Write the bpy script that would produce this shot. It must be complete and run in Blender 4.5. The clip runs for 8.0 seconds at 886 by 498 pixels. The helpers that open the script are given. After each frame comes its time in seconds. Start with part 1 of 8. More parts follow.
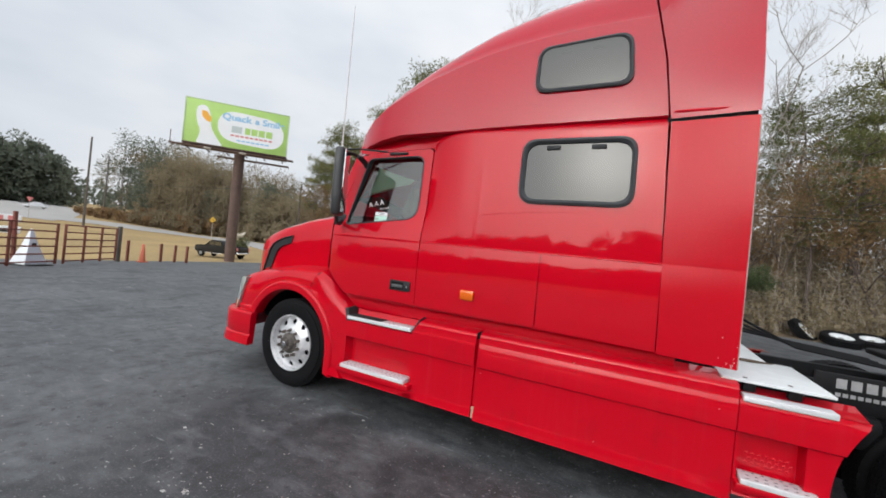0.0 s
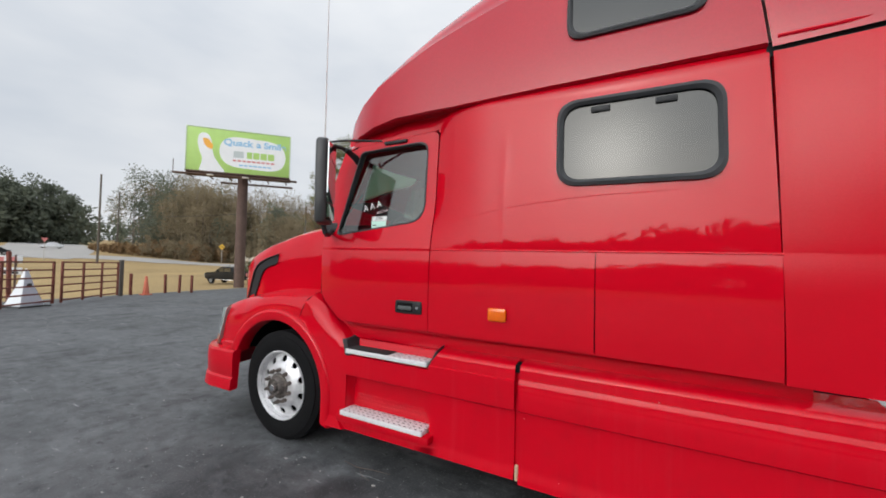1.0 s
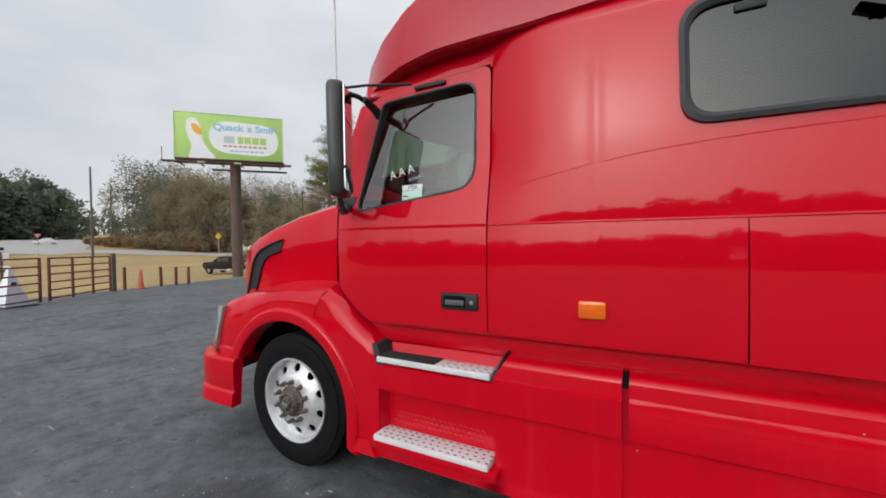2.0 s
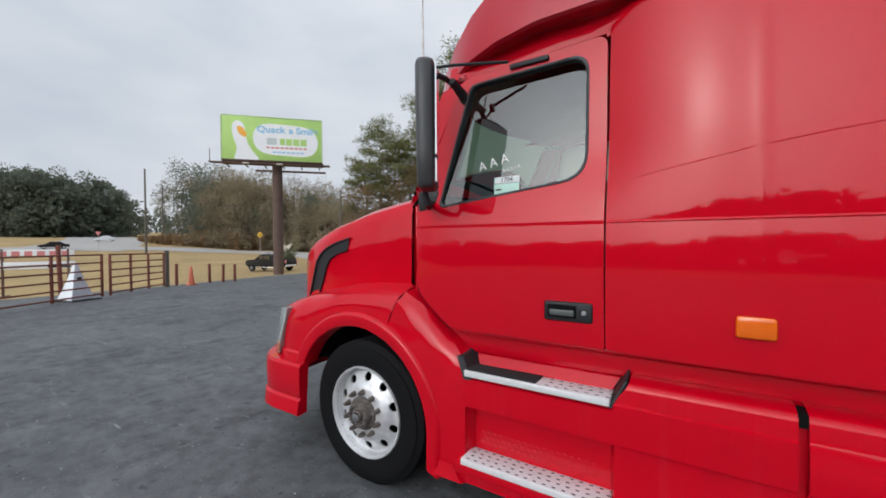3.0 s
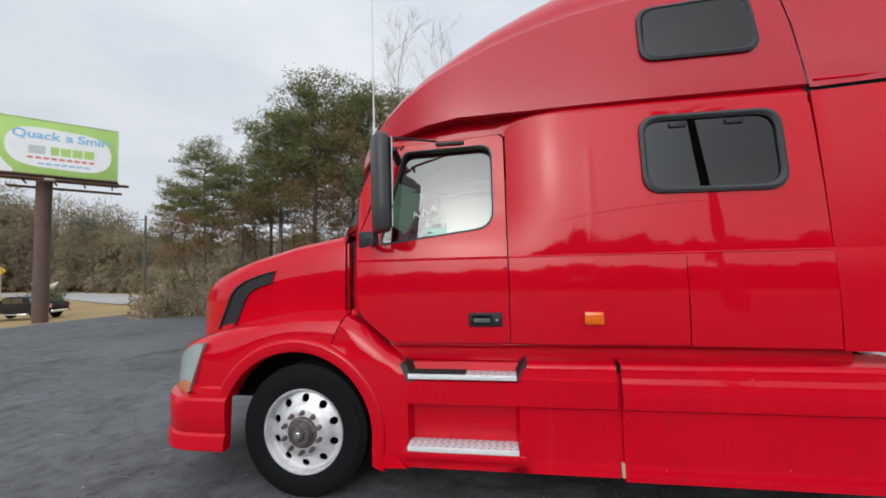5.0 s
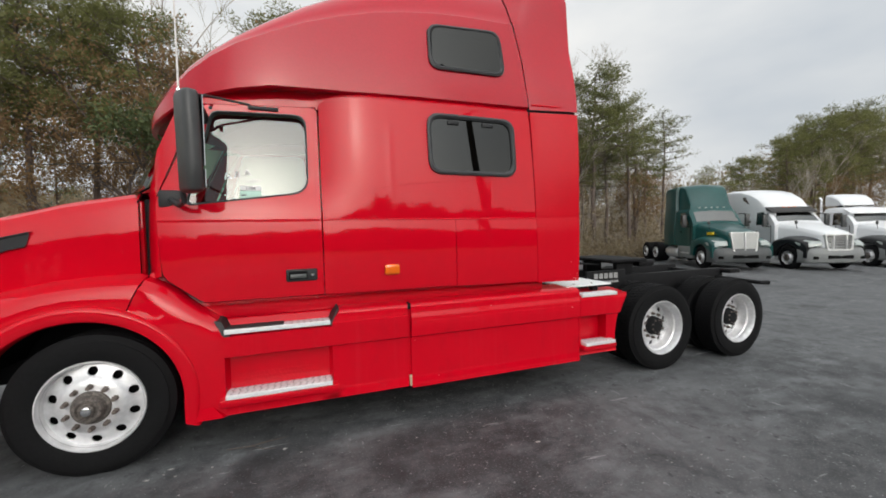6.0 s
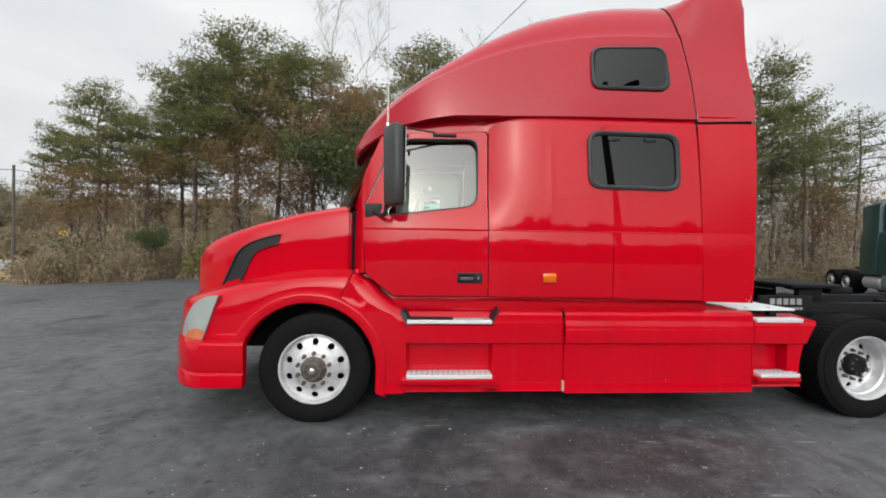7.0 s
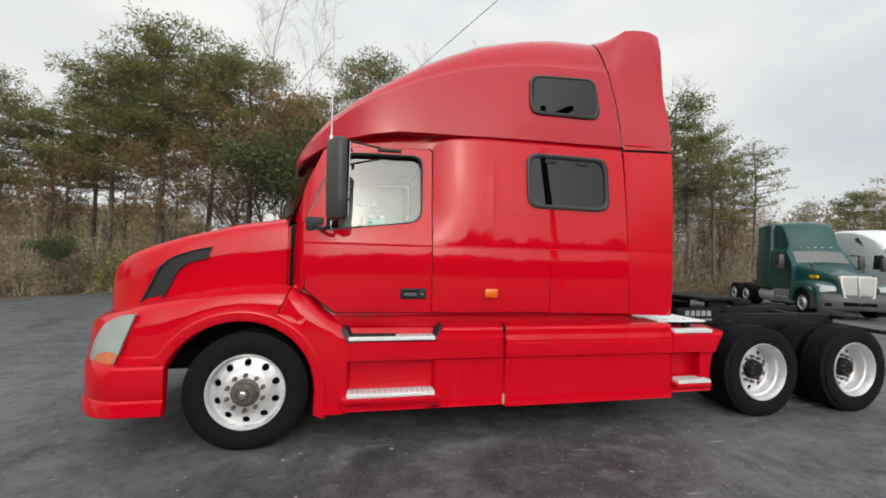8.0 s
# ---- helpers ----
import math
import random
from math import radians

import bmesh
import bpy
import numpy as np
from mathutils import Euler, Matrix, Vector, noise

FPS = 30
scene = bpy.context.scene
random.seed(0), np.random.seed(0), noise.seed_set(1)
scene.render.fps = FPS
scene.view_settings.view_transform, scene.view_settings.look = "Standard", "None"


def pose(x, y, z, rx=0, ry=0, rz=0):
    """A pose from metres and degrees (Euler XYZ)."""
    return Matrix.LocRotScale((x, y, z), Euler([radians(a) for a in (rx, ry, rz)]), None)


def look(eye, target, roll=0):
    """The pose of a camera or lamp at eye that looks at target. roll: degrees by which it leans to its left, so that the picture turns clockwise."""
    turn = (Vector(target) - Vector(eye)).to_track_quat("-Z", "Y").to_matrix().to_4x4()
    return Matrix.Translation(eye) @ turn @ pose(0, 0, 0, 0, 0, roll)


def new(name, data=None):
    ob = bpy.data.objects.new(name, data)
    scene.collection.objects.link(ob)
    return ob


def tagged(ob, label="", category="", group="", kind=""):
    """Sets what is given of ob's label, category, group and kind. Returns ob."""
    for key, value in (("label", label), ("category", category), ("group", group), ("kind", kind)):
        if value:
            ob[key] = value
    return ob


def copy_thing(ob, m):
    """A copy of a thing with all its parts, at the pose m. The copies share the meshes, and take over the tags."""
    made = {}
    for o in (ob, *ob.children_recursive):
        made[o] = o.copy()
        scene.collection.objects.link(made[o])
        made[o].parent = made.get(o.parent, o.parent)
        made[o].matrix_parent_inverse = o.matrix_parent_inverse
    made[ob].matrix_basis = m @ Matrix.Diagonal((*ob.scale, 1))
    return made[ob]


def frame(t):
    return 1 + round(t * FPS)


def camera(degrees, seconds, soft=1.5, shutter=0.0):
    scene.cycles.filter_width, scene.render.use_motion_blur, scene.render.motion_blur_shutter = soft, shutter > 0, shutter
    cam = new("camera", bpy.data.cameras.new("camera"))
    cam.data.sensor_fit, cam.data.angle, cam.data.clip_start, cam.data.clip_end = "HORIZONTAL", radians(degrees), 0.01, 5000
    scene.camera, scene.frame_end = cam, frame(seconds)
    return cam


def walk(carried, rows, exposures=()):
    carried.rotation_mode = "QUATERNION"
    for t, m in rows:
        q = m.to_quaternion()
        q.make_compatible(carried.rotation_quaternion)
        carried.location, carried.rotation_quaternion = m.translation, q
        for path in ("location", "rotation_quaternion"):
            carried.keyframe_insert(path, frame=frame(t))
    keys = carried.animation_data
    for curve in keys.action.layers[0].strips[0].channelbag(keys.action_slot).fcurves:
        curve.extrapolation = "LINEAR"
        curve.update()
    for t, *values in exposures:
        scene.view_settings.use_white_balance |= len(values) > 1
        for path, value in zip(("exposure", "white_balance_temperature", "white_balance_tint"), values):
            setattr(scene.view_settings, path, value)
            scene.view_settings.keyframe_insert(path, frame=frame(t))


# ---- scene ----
cam = camera(97.1, 8.0, soft=1.8)
PATH = [
    (0, (3.45, -3.16, 1.702), (2.539, -1.379, 1.705), 5.7),
    (0.5, (3.248, -2.813, 1.700), (2.306, -1.049, 1.733), 3.3),
    (1, (3.029, -2.446, 1.682), (2.071, -0.692, 1.735), 1.5),
    (1.5, (2.707, -2.166, 1.667), (1.767, -0.401, 1.675), 1.0),
    (2, (2.369, -1.975, 1.667), (1.42, -0.215, 1.623), -0.7),
    (2.2, (2.247, -1.893, 1.654), (1.178, -0.203, 1.615), -1.7),
    (3.3, (1.806, -1.928, 1.681), (0.737, -0.238, 1.637), 0.4),
    (3.5, (1.753, -2.009, 1.690), (0.832, -0.234, 1.645), 1.0),
    (4, (1.761, -2.299, 1.687), (1.109, -0.408, 1.710), 0.6),
    (4.2, (1.763, -2.42, 1.698), (1.178, -0.509, 1.774), 0.0),
    (5.3, (1.407, -2.899, 1.655), (1.278, -0.906, 1.756), -0.1),
    (5.5, (1.374, -3.008, 1.651), (1.401, -1.01, 1.732), 1.0),
    (5.8, (1.366, -3.157, 1.660), (1.765, -1.202, 1.645), 0.2),
    (6, (1.353, -3.271, 1.643), (2.051, -1.399, 1.551), -1.1),
    (6.2, (1.29, -3.353, 1.630), (2.08, -1.515, 1.536), -1.3),
    (6.5, (1.146, -3.446, 1.612), (1.658, -1.513, 1.580), -1.5),
    (7, (0.925, -3.496, 1.607), (1.043, -1.5, 1.588), 0.9),
    (7.5, (0.865, -3.49, 1.630), (1.009, -1.496, 1.671), 3.3),
    (8, (0.929, -3.504, 1.635), (1.326, -1.544, 1.686), 1.4),
]
walk(cam, [(t, look(eye, target, roll)) for t, eye, target, roll in PATH],
     exposures=((0, 0.2, 6450, 10), (1, 0.13, 6500, 10), (2, 0.04, 6550, 10), (3.5, 0.0, 6200, 10), (4.2, 0.03, 6320, 10), (5.5, 0.10, 6480, 10), (6, 0.16, 6820, 9), (6.5, 0.21, 6700, 9), (7.5, 0.22, 6700, 9), (8, 0.22, 6900, 9)))

# ---------------------------------------------------------------- light
SUN_ELEV, SUN_ROT = 22.5, 186.0
SUN_WAY = Vector((-0.105, -1.0, 0.4165)).normalized()
world = bpy.data.worlds.new("overcast_sky")
scene.world = world
world.use_nodes = True
wn, wl = world.node_tree.nodes, world.node_tree.links
wn.clear()
w_out = wn.new("ShaderNodeOutputWorld")
w_bg = wn.new("ShaderNodeBackground")
w_sky = wn.new("ShaderNodeTexSky")
w_sky.sky_type = 'NISHITA'
w_sky.sun_disc = False
w_sky.sun_elevation, w_sky.sun_rotation = radians(SUN_ELEV), radians(SUN_ROT)
w_sky.dust_density = 4.0
w_co = wn.new("ShaderNodeTexCoord")
w_map = wn.new("ShaderNodeMapping")
w_map.inputs["Scale"].default_value = (1.0, 1.0, 2.6)
w_noise = wn.new("ShaderNodeTexNoise")
w_noise.inputs["Scale"].default_value = 1.6
w_noise.inputs["Detail"].default_value = 5.0
w_noise.inputs["Roughness"].default_value = 0.5
w_ramp = wn.new("ShaderNodeValToRGB")
w_ramp.color_ramp.elements[0].position, w_ramp.color_ramp.elements[0].color = 0.30, (5.6, 6.15, 6.9, 1)
w_ramp.color_ramp.elements[1].position, w_ramp.color_ramp.elements[1].color = 0.66, (8.3, 8.5, 8.75, 1)
w_mix = wn.new("ShaderNodeMix")
w_mix.data_type = 'RGBA'
w_mix.inputs["Factor"].default_value = 0.95
wl.new(w_co.outputs["Generated"], w_map.inputs["Vector"])
wl.new(w_map.outputs["Vector"], w_noise.inputs["Vector"])
wl.new(w_noise.outputs["Fac"], w_ramp.inputs["Fac"])
wl.new(w_sky.outputs["Color"], w_mix.inputs["A"])
wl.new(w_ramp.outputs["Color"], w_mix.inputs["B"])
# an overcast sky is brightest overhead
w_sep = wn.new("ShaderNodeSeparateXYZ")
w_pow = wn.new("ShaderNodeMath")
w_pow.operation, w_pow.use_clamp = 'POWER', False
w_pow.inputs[1].default_value = 3.0
w_max = wn.new("ShaderNodeMath")
w_max.operation = 'MAXIMUM'
w_max.inputs[1].default_value = 0.0
w_gain = wn.new("ShaderNodeMath")
w_gain.operation = 'MULTIPLY_ADD'
w_gain.inputs[1].default_value, w_gain.inputs[2].default_value = 0.7, 0.98
w_scale = wn.new("ShaderNodeVectorMath")
w_scale.operation = 'SCALE'
wl.new(w_co.outputs["Generated"], w_sep.inputs["Vector"])
wl.new(w_sep.outputs["Z"], w_max.inputs[0])
wl.new(w_max.outputs[0], w_pow.inputs[0])
wl.new(w_pow.outputs[0], w_gain.inputs[0])
wl.new(w_mix.outputs["Result"], w_scale.inputs[0])
# the cloud is thinnest, and glows, round the hidden sun
w_dot = wn.new("ShaderNodeVectorMath")
w_dot.operation = 'DOT_PRODUCT'
w_dot.inputs[1].default_value = SUN_WAY
w_dmax = wn.new("ShaderNodeMath")
w_dmax.operation = 'MAXIMUM'
w_dmax.inputs[1].default_value = 0.0
w_dpow = wn.new("ShaderNodeMath")
w_dpow.operation = 'POWER'
w_dpow.inputs[1].default_value = 11.0
w_glow = wn.new("ShaderNodeMath")
w_glow.operation = 'MULTIPLY_ADD'
w_glow.inputs[1].default_value = 4.2
w_core = wn.new("ShaderNodeMath")
w_core.operation = 'POWER'
w_core.inputs[1].default_value = 220.0
w_both = wn.new("ShaderNodeMath")
w_both.operation = 'MULTIPLY_ADD'
w_both.inputs[1].default_value = 4.5
wl.new(w_co.outputs["Generated"], w_dot.inputs[0])
wl.new(w_dot.outputs["Value"], w_dmax.inputs[0])
wl.new(w_dmax.outputs[0], w_dpow.inputs[0])
wl.new(w_dmax.outputs[0], w_core.inputs[0])
wl.new(w_core.outputs[0], w_both.inputs[0])
wl.new(w_glow.outputs[0], w_both.inputs[2])
wl.new(w_dpow.outputs[0], w_glow.inputs[0])
wl.new(w_gain.outputs[0], w_glow.inputs[2])
wl.new(w_both.outputs[0], w_scale.inputs["Scale"])
wl.new(w_scale.outputs["Vector"], w_bg.inputs["Color"])
w_bg.inputs["Strength"].default_value = 0.095
wl.new(w_bg.outputs["Background"], w_out.inputs["Surface"])

sun_data = bpy.data.lights.new("sun", 'SUN')
sun_data.energy, sun_data.angle, sun_data.color = 0.4, radians(95), (1.0, 0.97, 0.93)
sun = new("sun", sun_data)
sun.matrix_world = look(SUN_WAY * 40, (0, 0, 0))

# ---------------------------------------------------------------- materials


def mat(name, color, rough=0.5, metal=0.0, vary=0.25, grain=20.0, stain=1.2, bump=0.0, coat=0.0, spec=0.5,
        island=0.0, obj_random=0.0, rough_vary=0.1, second=None, translucent=0.0):
    """A principled surface with colour variation at two scales, rough variation and fine relief."""
    m = bpy.data.materials.new(name)
    m.use_nodes = True
    n, l = m.node_tree.nodes, m.node_tree.links
    b = n["Principled BSDF"]
    b.inputs["Metallic"].default_value = metal
    b.inputs["Specular IOR Level"].default_value = spec
    b.inputs["Coat Weight"].default_value = coat
    b.inputs["Coat Roughness"].default_value = 0.045
    geo = n.new("ShaderNodeNewGeometry")
    fine = n.new("ShaderNodeTexNoise")
    fine.inputs["Scale"].default_value, fine.inputs["Detail"].default_value = grain, 6.0
    big = n.new("ShaderNodeTexNoise")
    big.inputs["Scale"].default_value, big.inputs["Detail"].default_value = stain, 4.0
    l.new(geo.outputs["Position"], fine.inputs["Vector"])
    l.new(geo.outputs["Position"], big.inputs["Vector"])
    add = n.new("ShaderNodeMath")
    add.operation = 'ADD'
    l.new(fine.outputs["Fac"], add.inputs[0])
    l.new(big.outputs["Fac"], add.inputs[1])
    last = add
    if island:
        w = n.new("ShaderNodeMath")
        w.operation = 'MULTIPLY_ADD'
        w.inputs[1].default_value = island
        l.new(geo.outputs["Random Per Island"], w.inputs[0])
        l.new(last.outputs[0], w.inputs[2])
        last = w
    if obj_random:
        info = n.new("ShaderNodeObjectInfo")
        w = n.new("ShaderNodeMath")
        w.operation = 'MULTIPLY_ADD'
        w.inputs[1].default_value = obj_random
        l.new(info.outputs["Random"], w.inputs[0])
        l.new(last.outputs[0], w.inputs[2])
        last = w
    extra = (island + obj_random) / 2
    ramp = n.new("ShaderNodeMapRange")
    ramp.inputs["From Min"].default_value = 0.55
    ramp.inputs["From Max"].default_value = 1.45 + 2 * extra
    l.new(last.outputs[0], ramp.inputs["Value"])
    mix = n.new("ShaderNodeMix")
    mix.data_type = 'RGBA'
    lo = tuple(c * (1 - vary) for c in color)
    hi = tuple(min(1, c * (1 + vary)) for c in color) if second is None else second
    mix.inputs["A"].default_value = (*lo, 1)
    mix.inputs["B"].default_value = (*hi, 1)
    l.new(ramp.outputs["Result"], mix.inputs["Factor"])
    l.new(mix.outputs["Result"], b.inputs["Base Color"])
    rr = n.new("ShaderNodeMapRange")
    rr.inputs["To Min"].default_value = max(0.02, rough - rough_vary)
    rr.inputs["To Max"].default_value = min(1, rough + rough_vary)
    l.new(big.outputs["Fac"], rr.inputs["Value"])
    l.new(rr.outputs["Result"], b.inputs["Roughness"])
    if bump:
        bp = n.new("ShaderNodeBump")
        bp.inputs["Strength"].default_value = 1.0
        bp.inputs["Distance"].default_value = bump
        l.new(fine.outputs["Fac"], bp.inputs["Height"])
        l.new(bp.outputs["Normal"], b.inputs["Normal"])
    if translucent:
        tr = n.new("ShaderNodeBsdfTranslucent")
        l.new(mix.outputs["Result"], tr.inputs["Color"])
        ms = n.new("ShaderNodeMixShader")
        ms.inputs["Fac"].default_value = translucent
        l.new(b.outputs["BSDF"], ms.inputs[1])
        l.new(tr.outputs["BSDF"], ms.inputs[2])
        l.new(ms.outputs["Shader"], n["Material Output"].inputs["Surface"])
    return m


def glass_mat(name, tint, mirror, rough=0.0):
    """Window glass: a fixed share mirrors, the rest lets tinted light through."""
    m = bpy.data.materials.new(name)
    m.use_nodes = True
    n, l = m.node_tree.nodes, m.node_tree.links
    n.remove(n["Principled BSDF"])
    t = n.new("ShaderNodeBsdfTransparent")
    t.inputs["Color"].default_value = (*tint, 1)
    g = n.new("ShaderNodeBsdfGlossy")
    g.inputs["Color"].default_value = (0.95, 0.97, 0.95, 1)
    g.inputs["Roughness"].default_value = rough
    fr = n.new("ShaderNodeFresnel")
    fr.inputs["IOR"].default_value = 1.5
    mx = n.new("ShaderNodeMath")
    mx.operation = 'MAXIMUM'
    mx.inputs[1].default_value = mirror
    l.new(fr.outputs["Fac"], mx.inputs[0])
    ms = n.new("ShaderNodeMixShader")
    l.new(mx.outputs[0], ms.inputs["Fac"])
    l.new(t.outputs["BSDF"], ms.inputs[1])
    l.new(g.outputs["BSDF"], ms.inputs[2])
    l.new(ms.outputs["Shader"], n["Material Output"].inputs["Surface"])
    return m




def scuffs(m, color, scale, lo, hi, stretch=(1, 1, 1), detail=6.0, most=1.0):
    """Lays patches of a second colour over a material, with a shape of their own."""
    n, l = m.node_tree.nodes, m.node_tree.links
    b = n["Principled BSDF"]
    src = b.inputs["Base Color"].links[0].from_socket
    geo = n.new("ShaderNodeNewGeometry")
    mp = n.new("ShaderNodeMapping")
    mp.inputs["Scale"].default_value = stretch
    ns = n.new("ShaderNodeTexNoise")
    ns.inputs["Scale"].default_value, ns.inputs["Detail"].default_value, ns.inputs["Roughness"].default_value = scale, detail, 0.65
    rng_ = n.new("ShaderNodeMapRange")
    rng_.inputs["From Min"].default_value, rng_.inputs["From Max"].default_value = lo, hi
    rng_.inputs["To Max"].default_value = most
    mx = n.new("ShaderNodeMix")
    mx.data_type = 'RGBA'
    mx.inputs["B"].default_value = (*color, 1)
    l.new(geo.outputs["Position"], mp.inputs["Vector"])
    l.new(mp.outputs["Vector"], ns.inputs["Vector"])
    l.new(ns.outputs["Fac"], rng_.inputs["Value"])
    l.new(rng_.outputs["Result"], mx.inputs["Factor"])
    l.new(src, mx.inputs["A"])
    l.new(mx.outputs["Result"], b.inputs["Base Color"])


def red_paint(name, dull=0.03, coat=0.74):
    """Glossy red: a clear coat with long soft waves, as in thin moulded skins."""
    m = mat(name, (0.55, 0.0008, 0.012), 0.45, vary=0.05, grain=3, stain=0.6, coat=coat, spec=0.02, rough_vary=0.06)
    n, l = m.node_tree.nodes, m.node_tree.links
    p = n["Principled BSDF"]
    p.inputs["Coat IOR"].default_value = 1.48
    p.inputs["Coat Roughness"].default_value = dull
    geo, mp, wave, bump = n.new("ShaderNodeNewGeometry"), n.new("ShaderNodeMapping"), n.new("ShaderNodeTexNoise"), n.new("ShaderNodeBump")
    wave.inputs["Scale"].default_value, wave.inputs["Detail"].default_value = 2.2, 1.8
    bump.inputs["Strength"].default_value, bump.inputs["Distance"].default_value = 0.5, 0.006
    mp.inputs["Scale"].default_value = (1.9, 1.0, 0.28)
    l.new(geo.outputs["Position"], mp.inputs["Vector"])
    l.new(mp.outputs["Vector"], wave.inputs["Vector"])
    l.new(wave.outputs["Fac"], bump.inputs["Height"])
    l.new(bump.outputs["Normal"], p.inputs["Coat Normal"])
    return m


RED = red_paint("red_paint")
# the low fairings are streaked with dried road film
STREAKED = red_paint("streaked_red_paint", 0.04, 0.55)
scuffs(STREAKED, (0.60, 0.016, 0.030), 2.1, 0.53, 0.92, (6.0, 1.0, 0.30), detail=8.0, most=0.8)
scuffs(STREAKED, (0.44, 0.004, 0.014), 1.6, 0.55, 0.85, (2.0, 1.0, 1.0), detail=6.0)
DULLRED = red_paint("dulled_red_paint", 0.24, 0.5)
# weathered roof paint, its red also darkened to offset the light from above
ROOFRED = mat("weathered_darkened_roof", (0.44, 0.004, 0.018), 0.5, vary=0.10, grain=60, stain=1.1, coat=1.0, spec=0.05, rough_vary=0.08)
ROOFRED.node_tree.nodes["Principled BSDF"].inputs["Coat IOR"].default_value = 1.45
ROOFRED.node_tree.nodes["Principled BSDF"].inputs["Coat Roughness"].default_value = 0.14
DARK = mat("dark_underbody", (0.010, 0.010, 0.011), 0.75, spec=0.2, vary=0.3)
RUBBER = mat("window_rubber", (0.035, 0.037, 0.04), 0.55, vary=0.2, grain=60)
PLASTIC = mat("dark_grey_plastic", (0.022, 0.023, 0.025), 0.5, spec=0.3, vary=0.2, grain=120, bump=0.0006)
MIRRORBACK = mat("mirror_shell_plastic", (0.040, 0.042, 0.043), 0.42, vary=0.2, grain=160, bump=0.0005)
TYRE = mat("tyre_rubber", (0.0060, 0.0060, 0.0066), 0.74, spec=0.15, vary=0.4, grain=40, stain=6, bump=0.001)
ALU = mat("polished_aluminium", (0.74, 0.74, 0.75), 0.50, metal=0.72, vary=0.2, grain=25, stain=7, rough_vary=0.15)
RUSTY = mat("greasy_hub_iron", (0.050, 0.040, 0.036), 0.6, metal=0.4, vary=0.6, grain=60, stain=30, second=(0.24, 0.21, 0.19))
STEEL = mat("rusty_steel_nut", (0.17, 0.14, 0.125), 0.6, metal=0.5, vary=0.4, grain=60)
TREAD = mat("step_tread_aluminium", (0.74, 0.74, 0.75), 0.55, metal=0.25, vary=0.12, grain=30, bump=0.0006)
# near-black: holes, slots, gaps and backings carry their shade in this colour
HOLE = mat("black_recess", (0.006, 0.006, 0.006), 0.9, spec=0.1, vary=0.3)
AMBER = mat("amber_lens", (0.80, 0.14, 0.003), 0.18, vary=0.1, coat=0.6)
WHITE = mat("white_painted_deck", (0.74, 0.76, 0.76), 0.5, vary=0.12, grain=9, stain=2.5, bump=0.0008)
FRAME = mat("black_frame_paint", (0.009, 0.009, 0.010), 0.65, spec=0.18, vary=0.45, grain=14, stain=3, bump=0.001)
SEAT = mat("grey_seat_cloth", (0.10, 0.10, 0.11), 0.9, vary=0.2, grain=80)
PALEWALL = mat("pale_partition_lining", (0.76, 0.80, 0.73), 0.9, vary=0.08, grain=60)
INTERIOR = mat("cab_lining", (0.20, 0.19, 0.18), 0.8, vary=0.2)
LENS = mat("headlight_lens", (0.34, 0.385, 0.37), 0.16, vary=0.12, grain=7, stain=3, coat=0.8)
GLASS = glass_mat("side_window_glass", (0.34, 0.46, 0.345), 0.095)
TINTED = glass_mat("tinted_sleeper_glass", (0.012, 0.012, 0.014), 0.046)
# milky far pane, standing in for sky brightness in the door window
MILKY = bpy.data.materials.new("milky_glass")
MILKY.use_nodes = True
_n, _l = MILKY.node_tree.nodes, MILKY.node_tree.links
_b = _n["Principled BSDF"]
_b.inputs["Base Color"].default_value = (0.80, 0.84, 0.80, 1)
_b.inputs["Roughness"].default_value = 0.3
_t = _n.new("ShaderNodeBsdfTranslucent")
_t.inputs["Color"].default_value = (0.62, 0.72, 0.63, 1)
_m = _n.new("ShaderNodeMixShader")
_m.inputs["Fac"].default_value = 0.82
_l.new(_b.outputs["BSDF"], _m.inputs[1])
_l.new(_t.outputs["BSDF"], _m.inputs[2])
_l.new(_m.outputs["Shader"], _n["Material Output"].inputs["Surface"])
SCREEN = glass_mat("windscreen_glass", (0.55, 0.60, 0.58), 0.12)
MIRROR = mat("mirror_glass", (0.60, 0.62, 0.63), 0.03, metal=1.0, vary=0.01, rough_vary=0.01)
CHALK = mat("white_marker_paint", (0.85, 0.86, 0.84), 0.7, vary=0.05)
PAPER = mat("white_paper", (0.80, 0.82, 0.81), 0.7, vary=0.05)
INK = mat("black_ink", (0.02, 0.02, 0.02), 0.6, vary=0.1)
SILVER = mat("grey_fairing_trim", (0.45, 0.42, 0.38), 0.5, vary=0.1)
CHROME = mat("chrome", (0.85, 0.86, 0.88), 0.10, metal=1.0, vary=0.03, rough_vary=0.03)

# ---------------------------------------------------------------- mesh helpers


def finish(name, verts, faces, material, parent=None, label="", sharp=38, weld=True):
    """One mesh object from corners and faces, normals outward, soft where nearly flat."""
    me = bpy.data.meshes.new(name)
    me.from_pydata([tuple(v) for v in verts], [], [tuple(f) for f in faces])
    bm = bmesh.new()
    bm.from_mesh(me)
    if weld:
        bmesh.ops.remove_doubles(bm, verts=bm.verts, dist=0.0004)
    bmesh.ops.recalc_face_normals(bm, faces=bm.faces)
    bm.to_mesh(me)
    bm.free()
    me.shade_smooth()
    me.set_sharp_from_angle(angle=radians(sharp))
    me.materials.append(material)
    ob = new(name, me)
    if parent is not None:
        ob.parent = parent
    if label:
        tagged(ob, label)
    return ob


